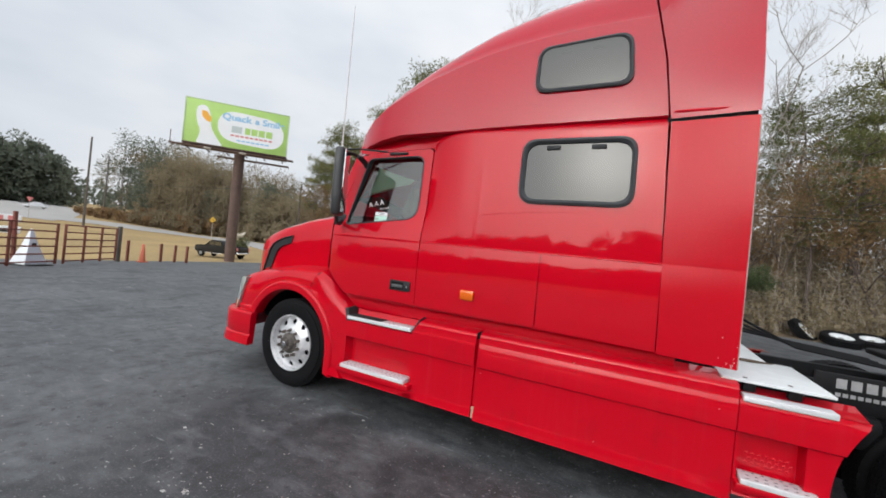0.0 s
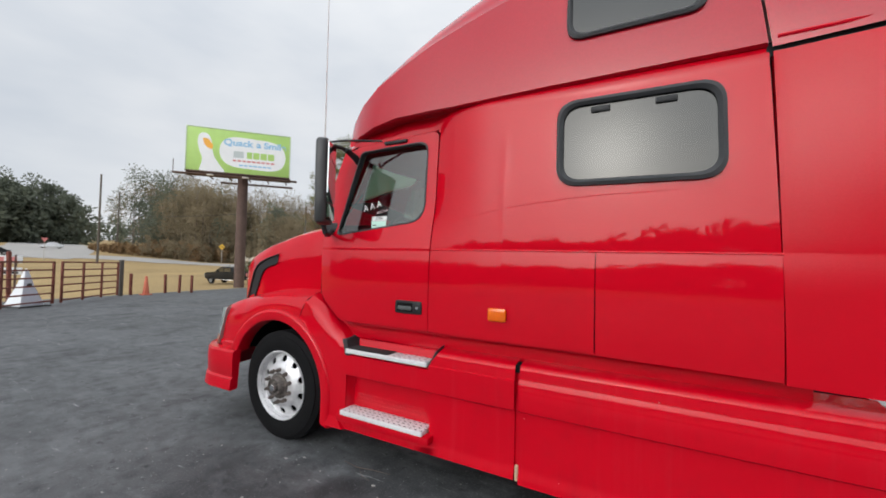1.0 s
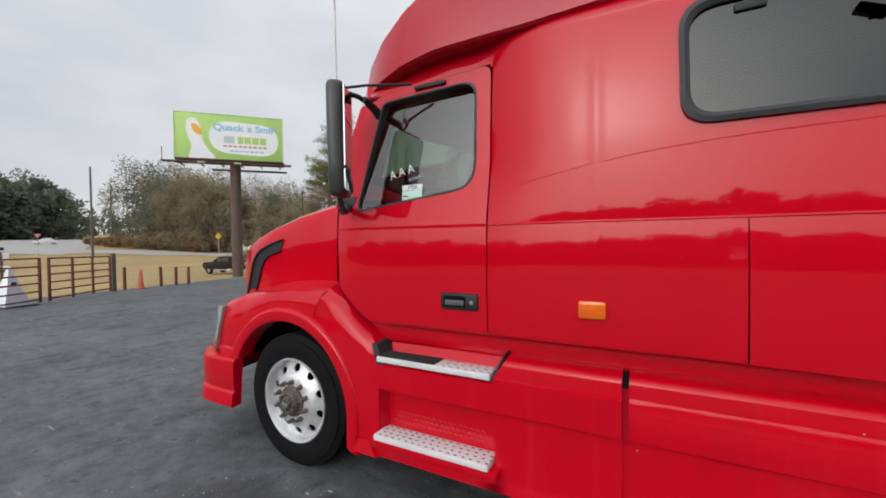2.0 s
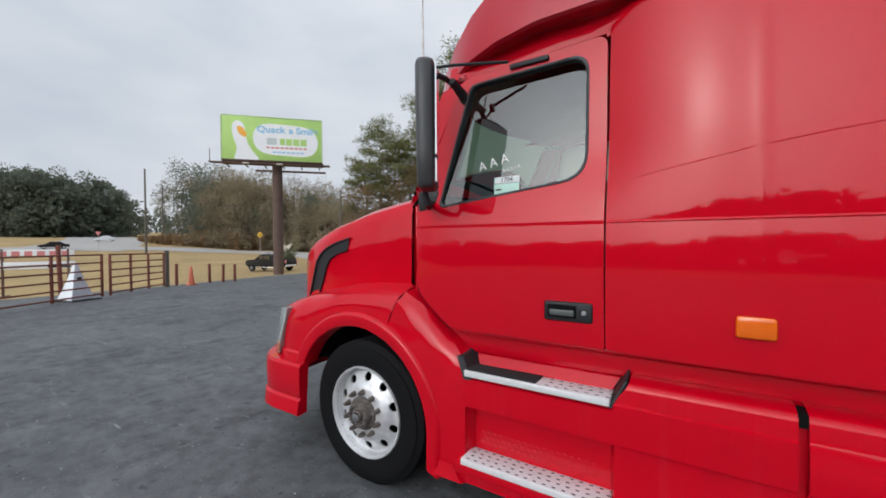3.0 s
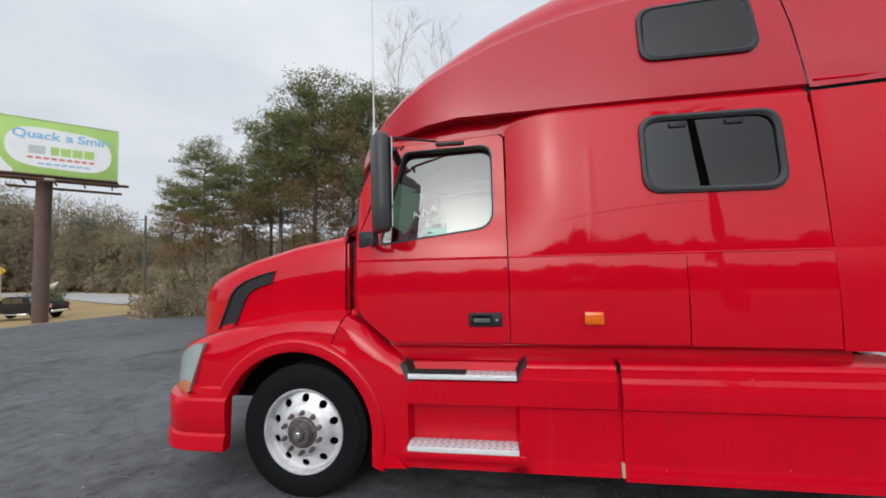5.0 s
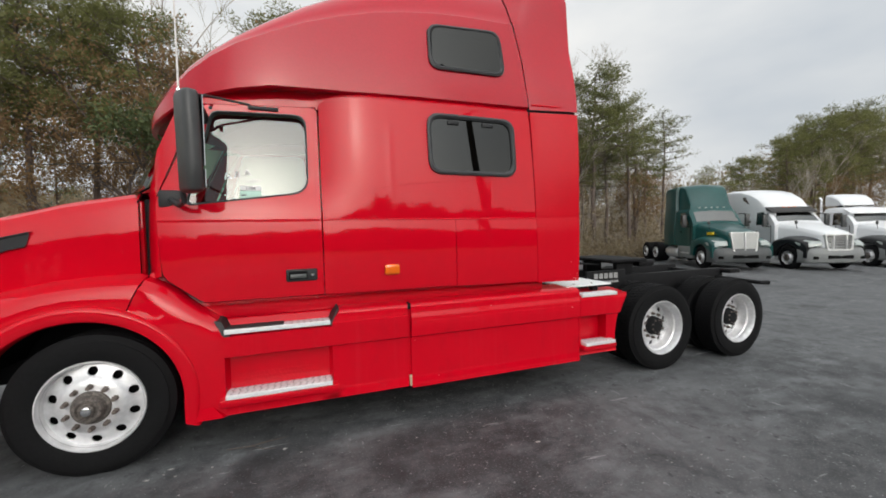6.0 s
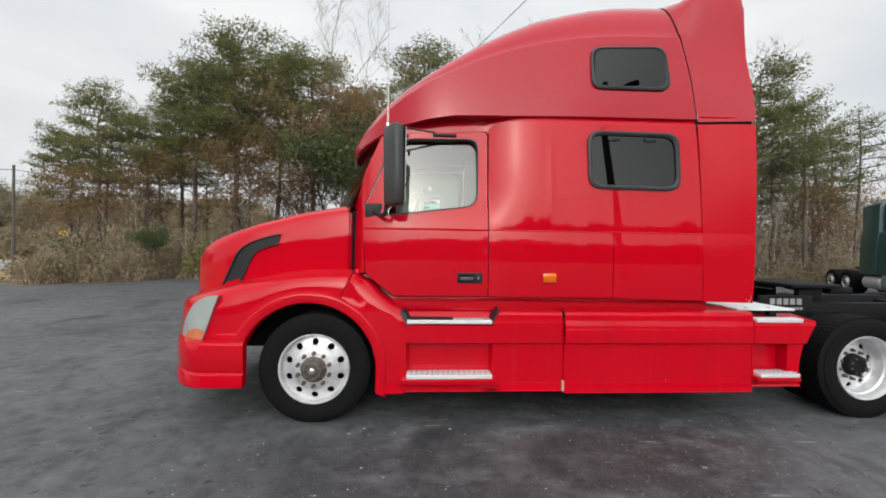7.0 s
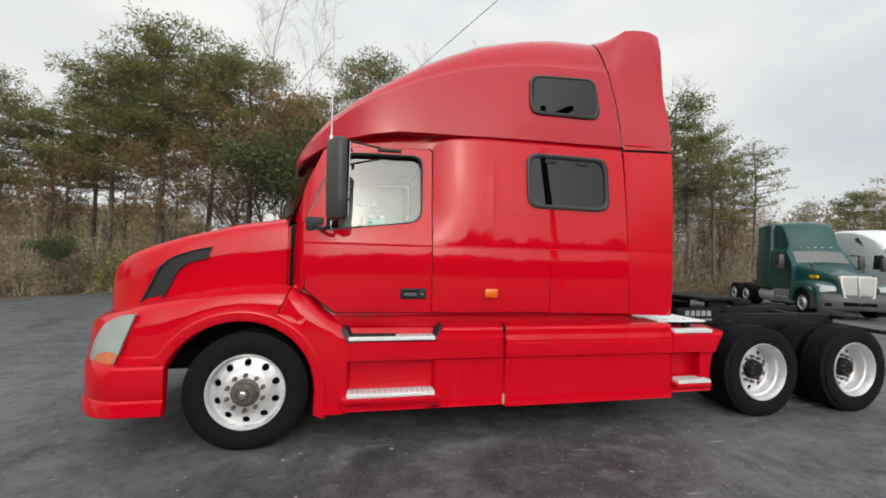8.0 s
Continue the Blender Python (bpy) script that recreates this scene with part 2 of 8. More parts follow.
def part(name, bm, material, parent=None, label="", sharp=38):
    me = bpy.data.meshes.new(name)
    bmesh.ops.recalc_face_normals(bm, faces=bm.faces)
    bm.to_mesh(me)
    bm.free()
    me.shade_smooth()
    me.set_sharp_from_angle(angle=radians(sharp))
    me.materials.append(material)
    ob = new(name, me)
    if parent is not None:
        ob.parent = parent
    if label:
        tagged(ob, label)
    return ob


def raw_mesh(name, verts, faces4, material, parent=None, tri=False):
    """A big mesh from arrays of corners and of quads (or triangles)."""
    v = np.asarray(verts, dtype=np.float32)
    f = np.asarray(faces4, dtype=np.int32)
    k = f.shape[1]
    me = bpy.data.meshes.new(name)
    me.vertices.add(len(v))
    me.vertices.foreach_set("co", v.ravel())
    me.loops.add(f.size)
    me.loops.foreach_set("vertex_index", f.ravel())
    me.polygons.add(len(f))
    me.polygons.foreach_set("loop_start", np.arange(0, f.size, k, dtype=np.int32))
    me.polygons.foreach_set("loop_total", np.full(len(f), k, dtype=np.int32))
    me.update(calc_edges=True)
    me.materials.append(material)
    ob = new(name, me)
    if parent is not None:
        ob.parent = parent
    return ob


def facing(ob, way):
    """Turns a sheet so that its front looks along way."""
    me = ob.data
    if sum((p.normal.dot(Vector(way)) for p in me.polygons), 0.0) < 0:
        me.flip_normals()
    return ob


def thing(name, place=(0, 0, 0), turn=0.0, label="", category="", group="", kind=""):
    e = new(name)
    e.empty_display_size = 0.2
    e.matrix_world = pose(*place, 0, 0, turn)
    return tagged(e, label, category, group, kind)


def box_bm(lo, hi, bevel=0.0, bm=None, seg=2):
    bm = bm or bmesh.new()
    lo, hi = Vector(lo), Vector(hi)
    r = bmesh.ops.create_cube(bm, size=1.0)
    vs = r["verts"]
    for v in vs:
        v.co = Vector([(lo[i] + hi[i]) / 2 + v.co[i] * (hi[i] - lo[i]) for i in range(3)])
    if bevel:
        es = list({e for v in vs for e in v.link_edges})
        bmesh.ops.bevel(bm, geom=es, offset=bevel, segments=seg, affect='EDGES', profile=0.5)
    return bm


def tube(path, radii, sides=8, cap=True):
    """Corners and faces of a round tube along a path."""
    path = [Vector(p) for p in path]
    if not hasattr(radii, "__len__"):
        radii = [radii] * len(path)
    verts, faces = [], []
    up = Vector((0.31, 0.17, 0.93))
    for i, p in enumerate(path):
        d = (path[min(i + 1, len(path) - 1)] - path[max(i - 1, 0)]).normalized()
        a = d.cross(up)
        if a.length < 0.05:
            a = d.cross(Vector((1, 0, 0)))
        a.normalize()
        b = d.cross(a)
        for k in range(sides):
            t = 2 * math.pi * k / sides
            verts.append(p + (a * math.cos(t) + b * math.sin(t)) * radii[i])
    for i in range(len(path) - 1):
        for k in range(sides):
            k2 = (k + 1) % sides
            faces.append((i * sides + k, i * sides + k2, (i + 1) * sides + k2, (i + 1) * sides + k))
    if cap:
        faces.append(tuple(range(sides)))
        faces.append(tuple((len(path) - 1) * sides + k for k in range(sides)))
    return verts, faces


def merge(*pieces):
    verts, faces = [], []
    for v, f in pieces:
        o = len(verts)
        verts += list(v)
        faces += [tuple(i + o for i in q) for q in f]
    return verts, faces


def lathe(profile, axis_y=True, n=48, close=False):
    """profile: (y, r) pairs turned round the y axis."""
    verts, faces = [], []
    k = len(profile)
    for i in range(n):
        a = 2 * math.pi * i / n
        for y, r in profile:
            verts.append((r * math.cos(a), y, r * math.sin(a)))
    for i in range(n):
        j = (i + 1) % n
        for q in range(k - 1):
            faces.append((i * k + q, i * k + q + 1, j * k + q + 1, j * k + q))
        if close:
            faces.append((i * k + k - 1, i * k, j * k, j * k + k - 1))
    return verts, faces


def loft(sections, close_ends=False, ring=False):
    verts, faces = [], []
    k = len(sections[0])
    for s in sections:
        verts += [tuple(p) for p in s]
    for i in range(len(sections) - 1):
        for q in range(k - (0 if ring else 1)):
            r = (q + 1) % k
            faces.append((i * k + q, i * k + r, (i + 1) * k + r, (i + 1) * k + q))
    if close_ends:
        faces.append(tuple(range(k)))
        faces.append(tuple((len(sections) - 1) * k + q for q in range(k)))
    return verts, faces


def round_poly(pts, r, n=5):
    """A polygon with its corners rounded; r one radius or one for each corner."""
    out = []
    m = len(pts)
    rs = r if hasattr(r, "__len__") else [r] * m
    for i, p in enumerate(pts):
        p = Vector(p)
        a, b = Vector(pts[i - 1]), Vector(pts[(i + 1) % m])
        if rs[i] <= 0:
            out.append((p.x, p.y))
            continue
        da, db = (a - p), (b - p)
        c = min(rs[i], da.length * 0.48, db.length * 0.48)
        s, e = p + da.normalized() * c, p + db.normalized() * c
        for k in range(n + 1):
            t = k / n
            q = s * (1 - t) ** 2 + p * 2 * t * (1 - t) + e * t ** 2
            out.append((q.x, q.y))
    return out


def ray_poly(c, d, poly):
    best = None
    m = len(poly)
    for i in range(m):
        ax, ay = poly[i][0] - c[0], poly[i][1] - c[1]
        bx, by = poly[(i + 1) % m][0] - c[0], poly[(i + 1) % m][1] - c[1]
        ex, ey = bx - ax, by - ay
        den = d[0] * ey - d[1] * ex
        if abs(den) < 1e-12:
            continue
        t = (ax * ey - ay * ex) / den
        s = (ax * d[1] - ay * d[0]) / den
        if t > 1e-9 and -1e-6 <= s <= 1 + 1e-6 and (best is None or t < best):
            best = t
    return best if best is not None else 0.0


def ring_panel(outer, hole, surf, rings=5, nang=48, thick=0.02, centre=None, flip=False):
    """A sheet on the surface y = surf(x, z) bounded by the outer polygon, with an opening, its edges turned in by thick."""
    base = hole or outer
    c = centre or (sum(p[0] for p in base) / len(base), sum(p[1] for p in base) / len(base))
    angs = {round(math.atan2(p[1] - c[1], p[0] - c[0]), 5) for p in list(outer) + list(hole or [])}
    angs |= {round(-math.pi + 2 * math.pi * (i + 0.37) / nang, 5) for i in range(nang)}
    angs = sorted(angs)
    n = len(angs)
    verts, faces = [], []
    lo, hi = 0, rings
    for k in range(rings + 1):
        for a in angs:
            d = (math.cos(a), math.sin(a))
            ro = ray_poly(c, d, outer)
            rh = ray_poly(c, d, hole) if hole else 0.004
            r = rh + (ro - rh) * k / rings
            x, z = c[0] + d[0] * r, c[1] + d[1] * r
            verts.append((x, surf(x, z), z))
    for k in range(rings):
        for i in range(n):
            j = (i + 1) % n
            faces.append((k * n + i, k * n + j, (k + 1) * n + j, (k + 1) * n + i))
    if not hole:
        faces.append(tuple(range(n)))
    for k in ([0, rings] if hole else [rings]):
        o = len(verts)
        for i in range(n):
            x, y, z = verts[k * n + i]
            verts.append((x, y + thick, z))
        for i in range(n):
            j = (i + 1) % n
            faces.append((k * n + i, k * n + j, o + j, o + i))
    return verts, faces


WIDTH = 2.40


def mirrored(vf):
    v, f = vf
    return [(x, WIDTH - y, z) for x, y, z in v], [tuple(reversed(q)) for q in f]


def interp(table, x):
    return float(np.interp(x, [p[0] for p in table], [p[1] for p in table]))


def smooth(a, b, x):
    t = min(1, max(0, (x - a) / (b - a)))
    return t * t * (3 - 2 * t)

# ---------------------------------------------------------------- the red tractor
# x runs to its rear from the front axle, y across from its left side, z up.
truck = thing("semi_truck", (0, 0, -0.02), label="red conventional semi tractor with tall sleeper cab, parked on asphalt", category="truck")

BELT = 1.771
TUMBLE_LOW = [(1.0, 0.040), (1.15, 0.028), (1.30, 0.019), (1.45, 0.0165), (1.56, 0.0170), (1.63, 0.0190), (1.70, 0.0235), (1.771, 0.0295)]
TUMBLE_UP = [(1.771, 0.0300), (1.81, 0.0305), (1.86, 0.0322), (1.94, 0.0352), (2.05, 0.0392), (2.2, 0.0455), (2.5, 0.0640), (2.8, 0.0880), (3.5, 0.152), (3.9, 0.22), (4.3, 0.32)]


def curve(table, x):
    """A smooth curve through a table of points."""
    xs_, ys_ = [p[0] for p in table], [p[1] for p in table]
    x = min(max(x, xs_[0]), xs_[-1])
    i = max(0, min(len(xs_) - 2, int(np.searchsorted(xs_, x)) - 1))

    def slope(k):
        a, b = max(0, k - 1), min(len(xs_) - 1, k + 1)
        return (ys_[b] - ys_[a]) / (xs_[b] - xs_[a])

    h = xs_[i + 1] - xs_[i]
    t = (x - xs_[i]) / h
    return ys_[i] * (1 + 2 * t) * (1 - t) ** 2 + slope(i) * h * t * (1 - t) ** 2 + ys_[i + 1] * t * t * (3 - 2 * t) + slope(i + 1) * h * t * t * (t - 1)

SEAM = [(1.15, 3.575), (2.83, 3.535), (3.3, 3.48), (3.9, 3.36), (4.2, 3.31)]


def side_y(x, z):
    y = curve(TUMBLE_LOW if z < BELT else TUMBLE_UP, z)
    u = max(0.0, min(1.0, (x - 1.55) / 0.46))
    y += (0.03 + 0.06 * smooth(1.74, 2.20, z)) * (1 - u) ** 2.2
    if x < 0.75:
        y += 0.05 * ((0.75 - x) / 0.35) ** 2
    # a shallow upright bead stiffens the skin over the marker lamp
    y -= 0.0022 * math.exp(-((x - 2.125) / 0.030) ** 2) * smooth(2.62, 2.45, z)
    if x > 3.58:
        y -= (x - 3.58) / 0.47 * (0.035 + 0.045 * smooth(1.2, 2.8, z))
    return y


def sides(name, vf, material, label=""):
    """The same panel on both sides of the cab."""
    finish(name, *vf, material, truck, label)
    finish(name, *mirrored(vf), material, truck, label)


def cut_panel(outer, hole, surf, zs, xs_, thick=0.025, centre=None):
    """A sheet on y = surf(x, z) with an opening, cut along level and upright lines so that it bends smoothly."""
    v, fc = ring_panel(outer, hole, lambda x, z: 0.0, rings=1, nang=4, thick=thick, centre=centre)
    me = bpy.data.meshes.new("cut")
    me.from_pydata(v, [], fc)
    bm = bmesh.new()
    bm.from_mesh(me)
    bpy.data.meshes.remove(me)
    bmesh.ops.remove_doubles(bm, verts=bm.verts, dist=0.0003)
    for no, cs in (((0, 0, 1), zs), ((1, 0, 0), xs_)):
        for c in cs:
            bmesh.ops.bisect_plane(bm, geom=bm.verts[:] + bm.edges[:] + bm.faces[:], plane_co=(c * no[0], 0, c * no[2]), plane_no=no)
    bm.verts.index_update()
    verts = [(q.co.x, surf(q.co.x, q.co.z) + q.co.y, q.co.z) for q in bm.verts]
    faces = [tuple(q.index for q in face.verts) for face in bm.faces]
    bm.free()
    return verts, faces


LEVELS = [round(1.20 + 0.04 * k, 3) for k in range(13)] + [1.70, 1.715, 1.73, 1.745, 1.757, 1.7655, 1.7765, 1.785, 1.80, 1.815, 1.83, 1.85, 1.87, 1.89, 1.91] + [round(1.94 + 0.05 * k, 3) for k in range(18)]
# cab door with window opening
door_outer = round_poly([(0.435, 1.365), (0.69, 1.165), (1.550, 1.165), (1.541, 2.70), (0.715, 2.655), (0.40, 1.93)], [0.05, 0.04, 0.01, 0.06, 0.06, 0.05])
door_hole = round_poly([(0.585, 1.88), (1.459, 1.992), (1.457, 2.632), (0.775, 2.612)], [0.06, 0.13, 0.10, 0.05])
belt = lambda x, z: side_y(x, z) - 0.0035 * smooth(1.7655, 1.7757, z) * smooth(1.80, 1.777, z)
sides("cab_door", cut_panel(door_outer, door_hole, belt, LEVELS, [0.44, 0.48, 0.52, 0.56, 0.60, 0.65, 0.70, 0.75, 0.9, 1.05, 1.2, 1.35, 1.45], 0.03), RED)


def seal(name, poly, inset, surf, material, proud=0.012, parent=truck, depth=0.05):
    c = (sum(p[0] for p in poly) / len(poly), sum(p[1] for p in poly) / len(poly))
    w = max(p[0] for p in poly) - min(p[0] for p in poly)
    h = max(p[1] for p in poly) - min(p[1] for p in poly)
    inner = [(c[0] + (p[0] - c[0]) * (1 - 2 * inset / w), c[1] + (p[1] - c[1]) * (1 - 2 * inset / h)) for p in poly]
    mid = [(c[0] + (p[0] - c[0]) * (1 - inset / w), c[1] + (p[1] - c[1]) * (1 - inset / h)) for p in poly]
    verts, faces = [], []
    n = len(poly)
    for ring, dy in ((poly, 0.004), (poly, -proud * 0.7), (mid, -proud), (inner, -proud * 0.4), (inner, depth)):
        verts += [(x, surf(x, z) + dy, z) for x, z in ring]
    for k in range(4):
        for i in range(n):
            j = (i + 1) % n
            faces.append((k * n + i, k * n + j, (k + 1) * n + j, (k + 1) * n + i))
    return finish(name, verts, faces, material, parent), inner


def pane(name, poly, surf, off, material, parent=truck, mirror=False):
    n = len(poly)
    c = (sum(p[0] for p in poly) / n, sum(p[1] for p in poly) / n)
    vf = ring_panel([(p[0], p[1]) for p in poly], None, lambda x, z: surf(x, z) + off, rings=3, nang=24, thick=0.006)
    ob = finish(name, *(mirrored(vf) if mirror else vf), material, parent)
    ob.visible_shadow = False
    return ob


# flat panes: the glass lies in one slanted plane
def door_glass_y(x, z):
    return 0.070 + 0.165 * (z - 1.9) + 0.012 * max(0.0, (0.95 - x))


_, door_inner = seal("window_seal", door_hole, 0.014, side_y, RUBBER, proud=0.006, depth=0.05)
pane("door_window", door_inner, door_glass_y, 0.03, GLASS)
wide = [(1.03 + (x - 1.03) * 1.10, 2.27 + (z - 2.27) * 1.10) for x, z in door_inner]
tagged(pane("door_window", wide, door_glass_y, 0.03, MILKY, mirror=True), "pale translucent pane that brightens the door window")

# sleeper side: upper panel with window, two lower panels, rear extender
lw_hole = round_poly([(2.472, 2.175), (3.356, 2.166), (3.346, 2.716), (2.464, 2.720)], 0.13, 7)
upper = [(2.10, 1.774), (3.567, 1.774), (3.53, 2.735), (2.10, 2.766)]
UPTOP = [(1.556, 2.742), (1.60, 2.768), (1.70, 2.775), (2.10, 2.766)]


def sheet_panel(xs_, zlo, zhi, surf, nz, thick=0.025):
    """A sheet of even columns between two edges, its rim turned in."""
    secs_ = []
    for i, x in enumerate(xs_):
        row = [(x, surf(x, zlo(x) + (zhi(x) - zlo(x)) * k / nz), zlo(x) + (zhi(x) - zlo(x)) * k / nz) for k in range(nz + 1)]
        secs_.append([(row[0][0], row[0][1] + thick, row[0][2])] + row + [(row[-1][0], row[-1][1] + thick, row[-1][2])])
    first = [(x, y + thick, z) for x, y, z in secs_[0]]
    return loft([first] + secs_)


fore = [1.556, 1.562, 1.57] + list(np.linspace(1.58, 1.82, 25)) + list(np.linspace(1.86, 2.02, 5)) + list(np.linspace(2.03, 2.10, 8))
sides("sleeper_upper_panel", merge(cut_panel(upper, lw_hole, side_y, LEVELS, [round(2.11 + 0.01 * k, 3) for k in range(12)] + [2.35, 2.7, 2.9, 3.1, 3.4, 3.5]),
                                   sheet_panel(fore, lambda x: 1.774, lambda x: interp(UPTOP, x), side_y, 40)), RED)
# a thin raised crease climbs from the door edge and runs on under the window
crease = [(1.62, 1.955), (1.69, 1.970), (1.80, 1.992), (1.92, 2.013), (2.085, 2.046), (2.30, 2.076), (2.55, 2.100), (2.80, 2.112), (3.10, 2.118), (3.45, 2.118)]
sides("panel_crease", tube([(x, side_y(x, z) + 0.0015, z) for x, z in crease], [0.001, 0.0025, 0.003, 0.003, 0.003, 0.003, 0.0028, 0.0026, 0.0022, 0.001], 8), RED)
sides("sleeper_lower_panel", sheet_panel(fore + list(np.linspace(2.11, 2.22, 12)) + list(np.linspace(2.3, 2.709, 5)), lambda x: 1.165, lambda x: 1.767, side_y, 20), RED)
sides("luggage_door", cut_panel([(2.717, 1.16), (3.579, 1.145), (3.571, 1.769), (2.713, 1.769)], None, side_y, LEVELS, [2.9, 3.1, 3.3, 3.5]), RED)
sides("side_extender", cut_panel([(3.588, 1.135), (4.05, 1.13), (4.05, 2.808), (3.545, 2.815)], None, side_y, LEVELS, [3.60, 3.65, 3.75, 3.9, 4.0], 0.05), DULLRED)
for flip in (False, True):
    vf = ring_panel([(4.052, 1.13), (4.059, 1.13), (4.059, 2.80), (4.052, 2.80)], None, lambda x, z: side_y(x, z) + 0.012, rings=1, nang=8, thick=0.03)
    finish("extender_edge_trim", *(mirrored(vf) if flip else vf), SILVER, truck, "pale rubber edge trim")


def sleeper_window(hole, name, latches):
    ob, inner = seal(name + "_seal", hole, 0.039, side_y, RUBBER, proud=0.028, depth=0.03)
    zm = sum(p[1] for p in inner) / len(inner)
    glass = pane(name, inner, lambda x, z: side_y(2.9, zm) + 0.075 * (z - zm), 0.004, TINTED)
    for lx in latches:
        zt = max(p[1] for p in inner) - 0.012
        y = side_y(lx, zt)
        part("latch", box_bm((lx - 0.055, y - 0.012, zt - 0.042), (lx + 0.055, y + 0.004, zt - 0.006), 0.006), PLASTIC, glass)
    # black sheet behind the glass paints in the unlit inside of the sleeper
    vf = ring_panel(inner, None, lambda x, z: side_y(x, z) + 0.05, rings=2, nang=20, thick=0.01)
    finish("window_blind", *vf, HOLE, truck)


sleeper_window(lw_hole, "sleeper_window", (2.72, 3.07))
uw_hole = round_poly([(2.508, 3.115), (3.275, 3.12), (3.238, 3.562), (2.505, 3.525)], [0.11, 0.11, 0.12, 0.11], 7)

# roof fairing
ZLOW = [(0.15, 2.56), (0.40, 2.61), (0.68, 2.705), (1.18, 2.80), (1.6, 2.815), (2.27, 2.835), (3.6, 2.85)]
ZTOP = [(0.15, 2.62), (0.28, 2.77), (0.40, 2.87), (0.49, 2.94), (0.62, 3.04), (0.87, 3.21), (1.17, 3.42), (1.6, 3.70), (2.04, 3.90), (2.52, 4.03), (3.0, 4.10), (3.6, 4.12)]
ZCR = [(0.15, 2.60), (0.40, 2.74), (0.62, 2.91), (0.87, 3.07), (1.17, 3.22), (1.6, 3.43), (2.04, 3.56), (2.5, 3.645), (3.0, 3.675), (3.6, 3.68)]


def roof_edge_y(x):
    if x < 1.1:
        return 1.2 - 1.14 * math.sqrt(max(0.0, 1 - ((1.1 - x) / 0.95) ** 2))
    return 0.06 + 0.02 * smooth(1.3, 1.8, x)


def roof_section(xn, full=True):
    yl, zl, zt, zc = roof_edge_y(xn), interp(ZLOW, xn), interp(ZTOP, xn), interp(ZCR, xn)
    pts = [(yl + 0.16, zl + 0.012), (yl + 0.02, zl), (yl, zl + 0.012)]
    yc = min(1.2, yl + 0.085 * min(1, (zc - zl) / 0.8))
    for s in (0.15, 0.35, 0.55, 0.75, 0.9, 0.985):
        pts.append((yl + (yc - yl) * s ** 1.3, zl + 0.012 + (zc - zl - 0.012) * s))
    pts.append((min(1.2, yc + 0.012), zc + 0.004))
    for s in (0.02, 0.045, 0.08, 0.12, 0.18, 0.26, 0.4, 0.65, 1.0):
        pts.append((yc + 0.012 + (1.2 - yc - 0.012) * s, zc + 0.004 + (zt - zc) * (1 - (1 - s) ** 10)))
    half = pts
    other = [(WIDTH - y, z) for y, z in reversed(half[:-1])]
    return half + other


def roof_x(u, z):
    s = 0.155 + u * (3.45 - 0.155)
    return s + (interp(SEAM, z) - 0.008 - 3.45) * smooth(0.5, 1.0, u)


us = [0, 0.006, 0.02, 0.04, 0.07, 0.10, 0.14, 0.19, 0.25, 0.32, 0.40, 0.48, 0.57, 0.66, 0.75, 0.84, 0.92, 1.0]
secs = []
for u in us:
    xn = 0.155 + u * (3.45 - 0.155)
    secs.append([(roof_x(u, z), y, z) for y, z in roof_section(xn)])
roof_v, roof_f = loft(secs)
finish("roof_fairing", roof_v, roof_f, ROOFRED, truck, sharp=30)


def roof_side_y(x, z):
    """The y of the roof's flank, for what is set into it."""
    yl, zl, zc = roof_edge_y(x), interp(ZLOW, x), interp(ZCR, x)
    s = max(0, min(1, (z - zl) / (zc - zl)))
    return yl + 0.085 * s ** 1.3


for nm, hole, lats, surf in (("upper_window", uw_hole, (2.74, 2.99), lambda x, z: roof_side_y(x, z)),):
    ob, inner = seal(nm + "_seal", hole, 0.036, surf, RUBBER, proud=0.03, depth=0.0)
    # black sheet under the pane, the dark inside given as a colour
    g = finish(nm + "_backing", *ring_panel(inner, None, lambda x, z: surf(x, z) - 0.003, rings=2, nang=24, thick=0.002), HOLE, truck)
    zm = sum(p[1] for p in inner) / len(inner)
    gl = pane(nm, inner, lambda x, z: surf(2.87, zm) + 0.045 * (z - zm), -0.018, TINTED)
    for lx in lats:
        zt = max(p[1] for p in inner) - 0.028
        y = surf(lx, zt) - 0.012
        part("latch", box_bm((lx - 0.045, y - 0.014, zt - 0.04), (lx + 0.045, y + 0.004, zt - 0.006), 0.006), PLASTIC, gl)

# thin seam across the nose of the roof fairing
seam_pts = [(0.80, roof_side_y(0.80, 2.80) - 0.001, 2.80), (0.85, roof_side_y(0.85, 2.95) - 0.001, 2.95), (0.93, roof_side_y(0.93, 3.09) - 0.001, 3.09)]
finish("roof_seam", *tube(seam_pts, 0.0025, 5), DARK, truck)

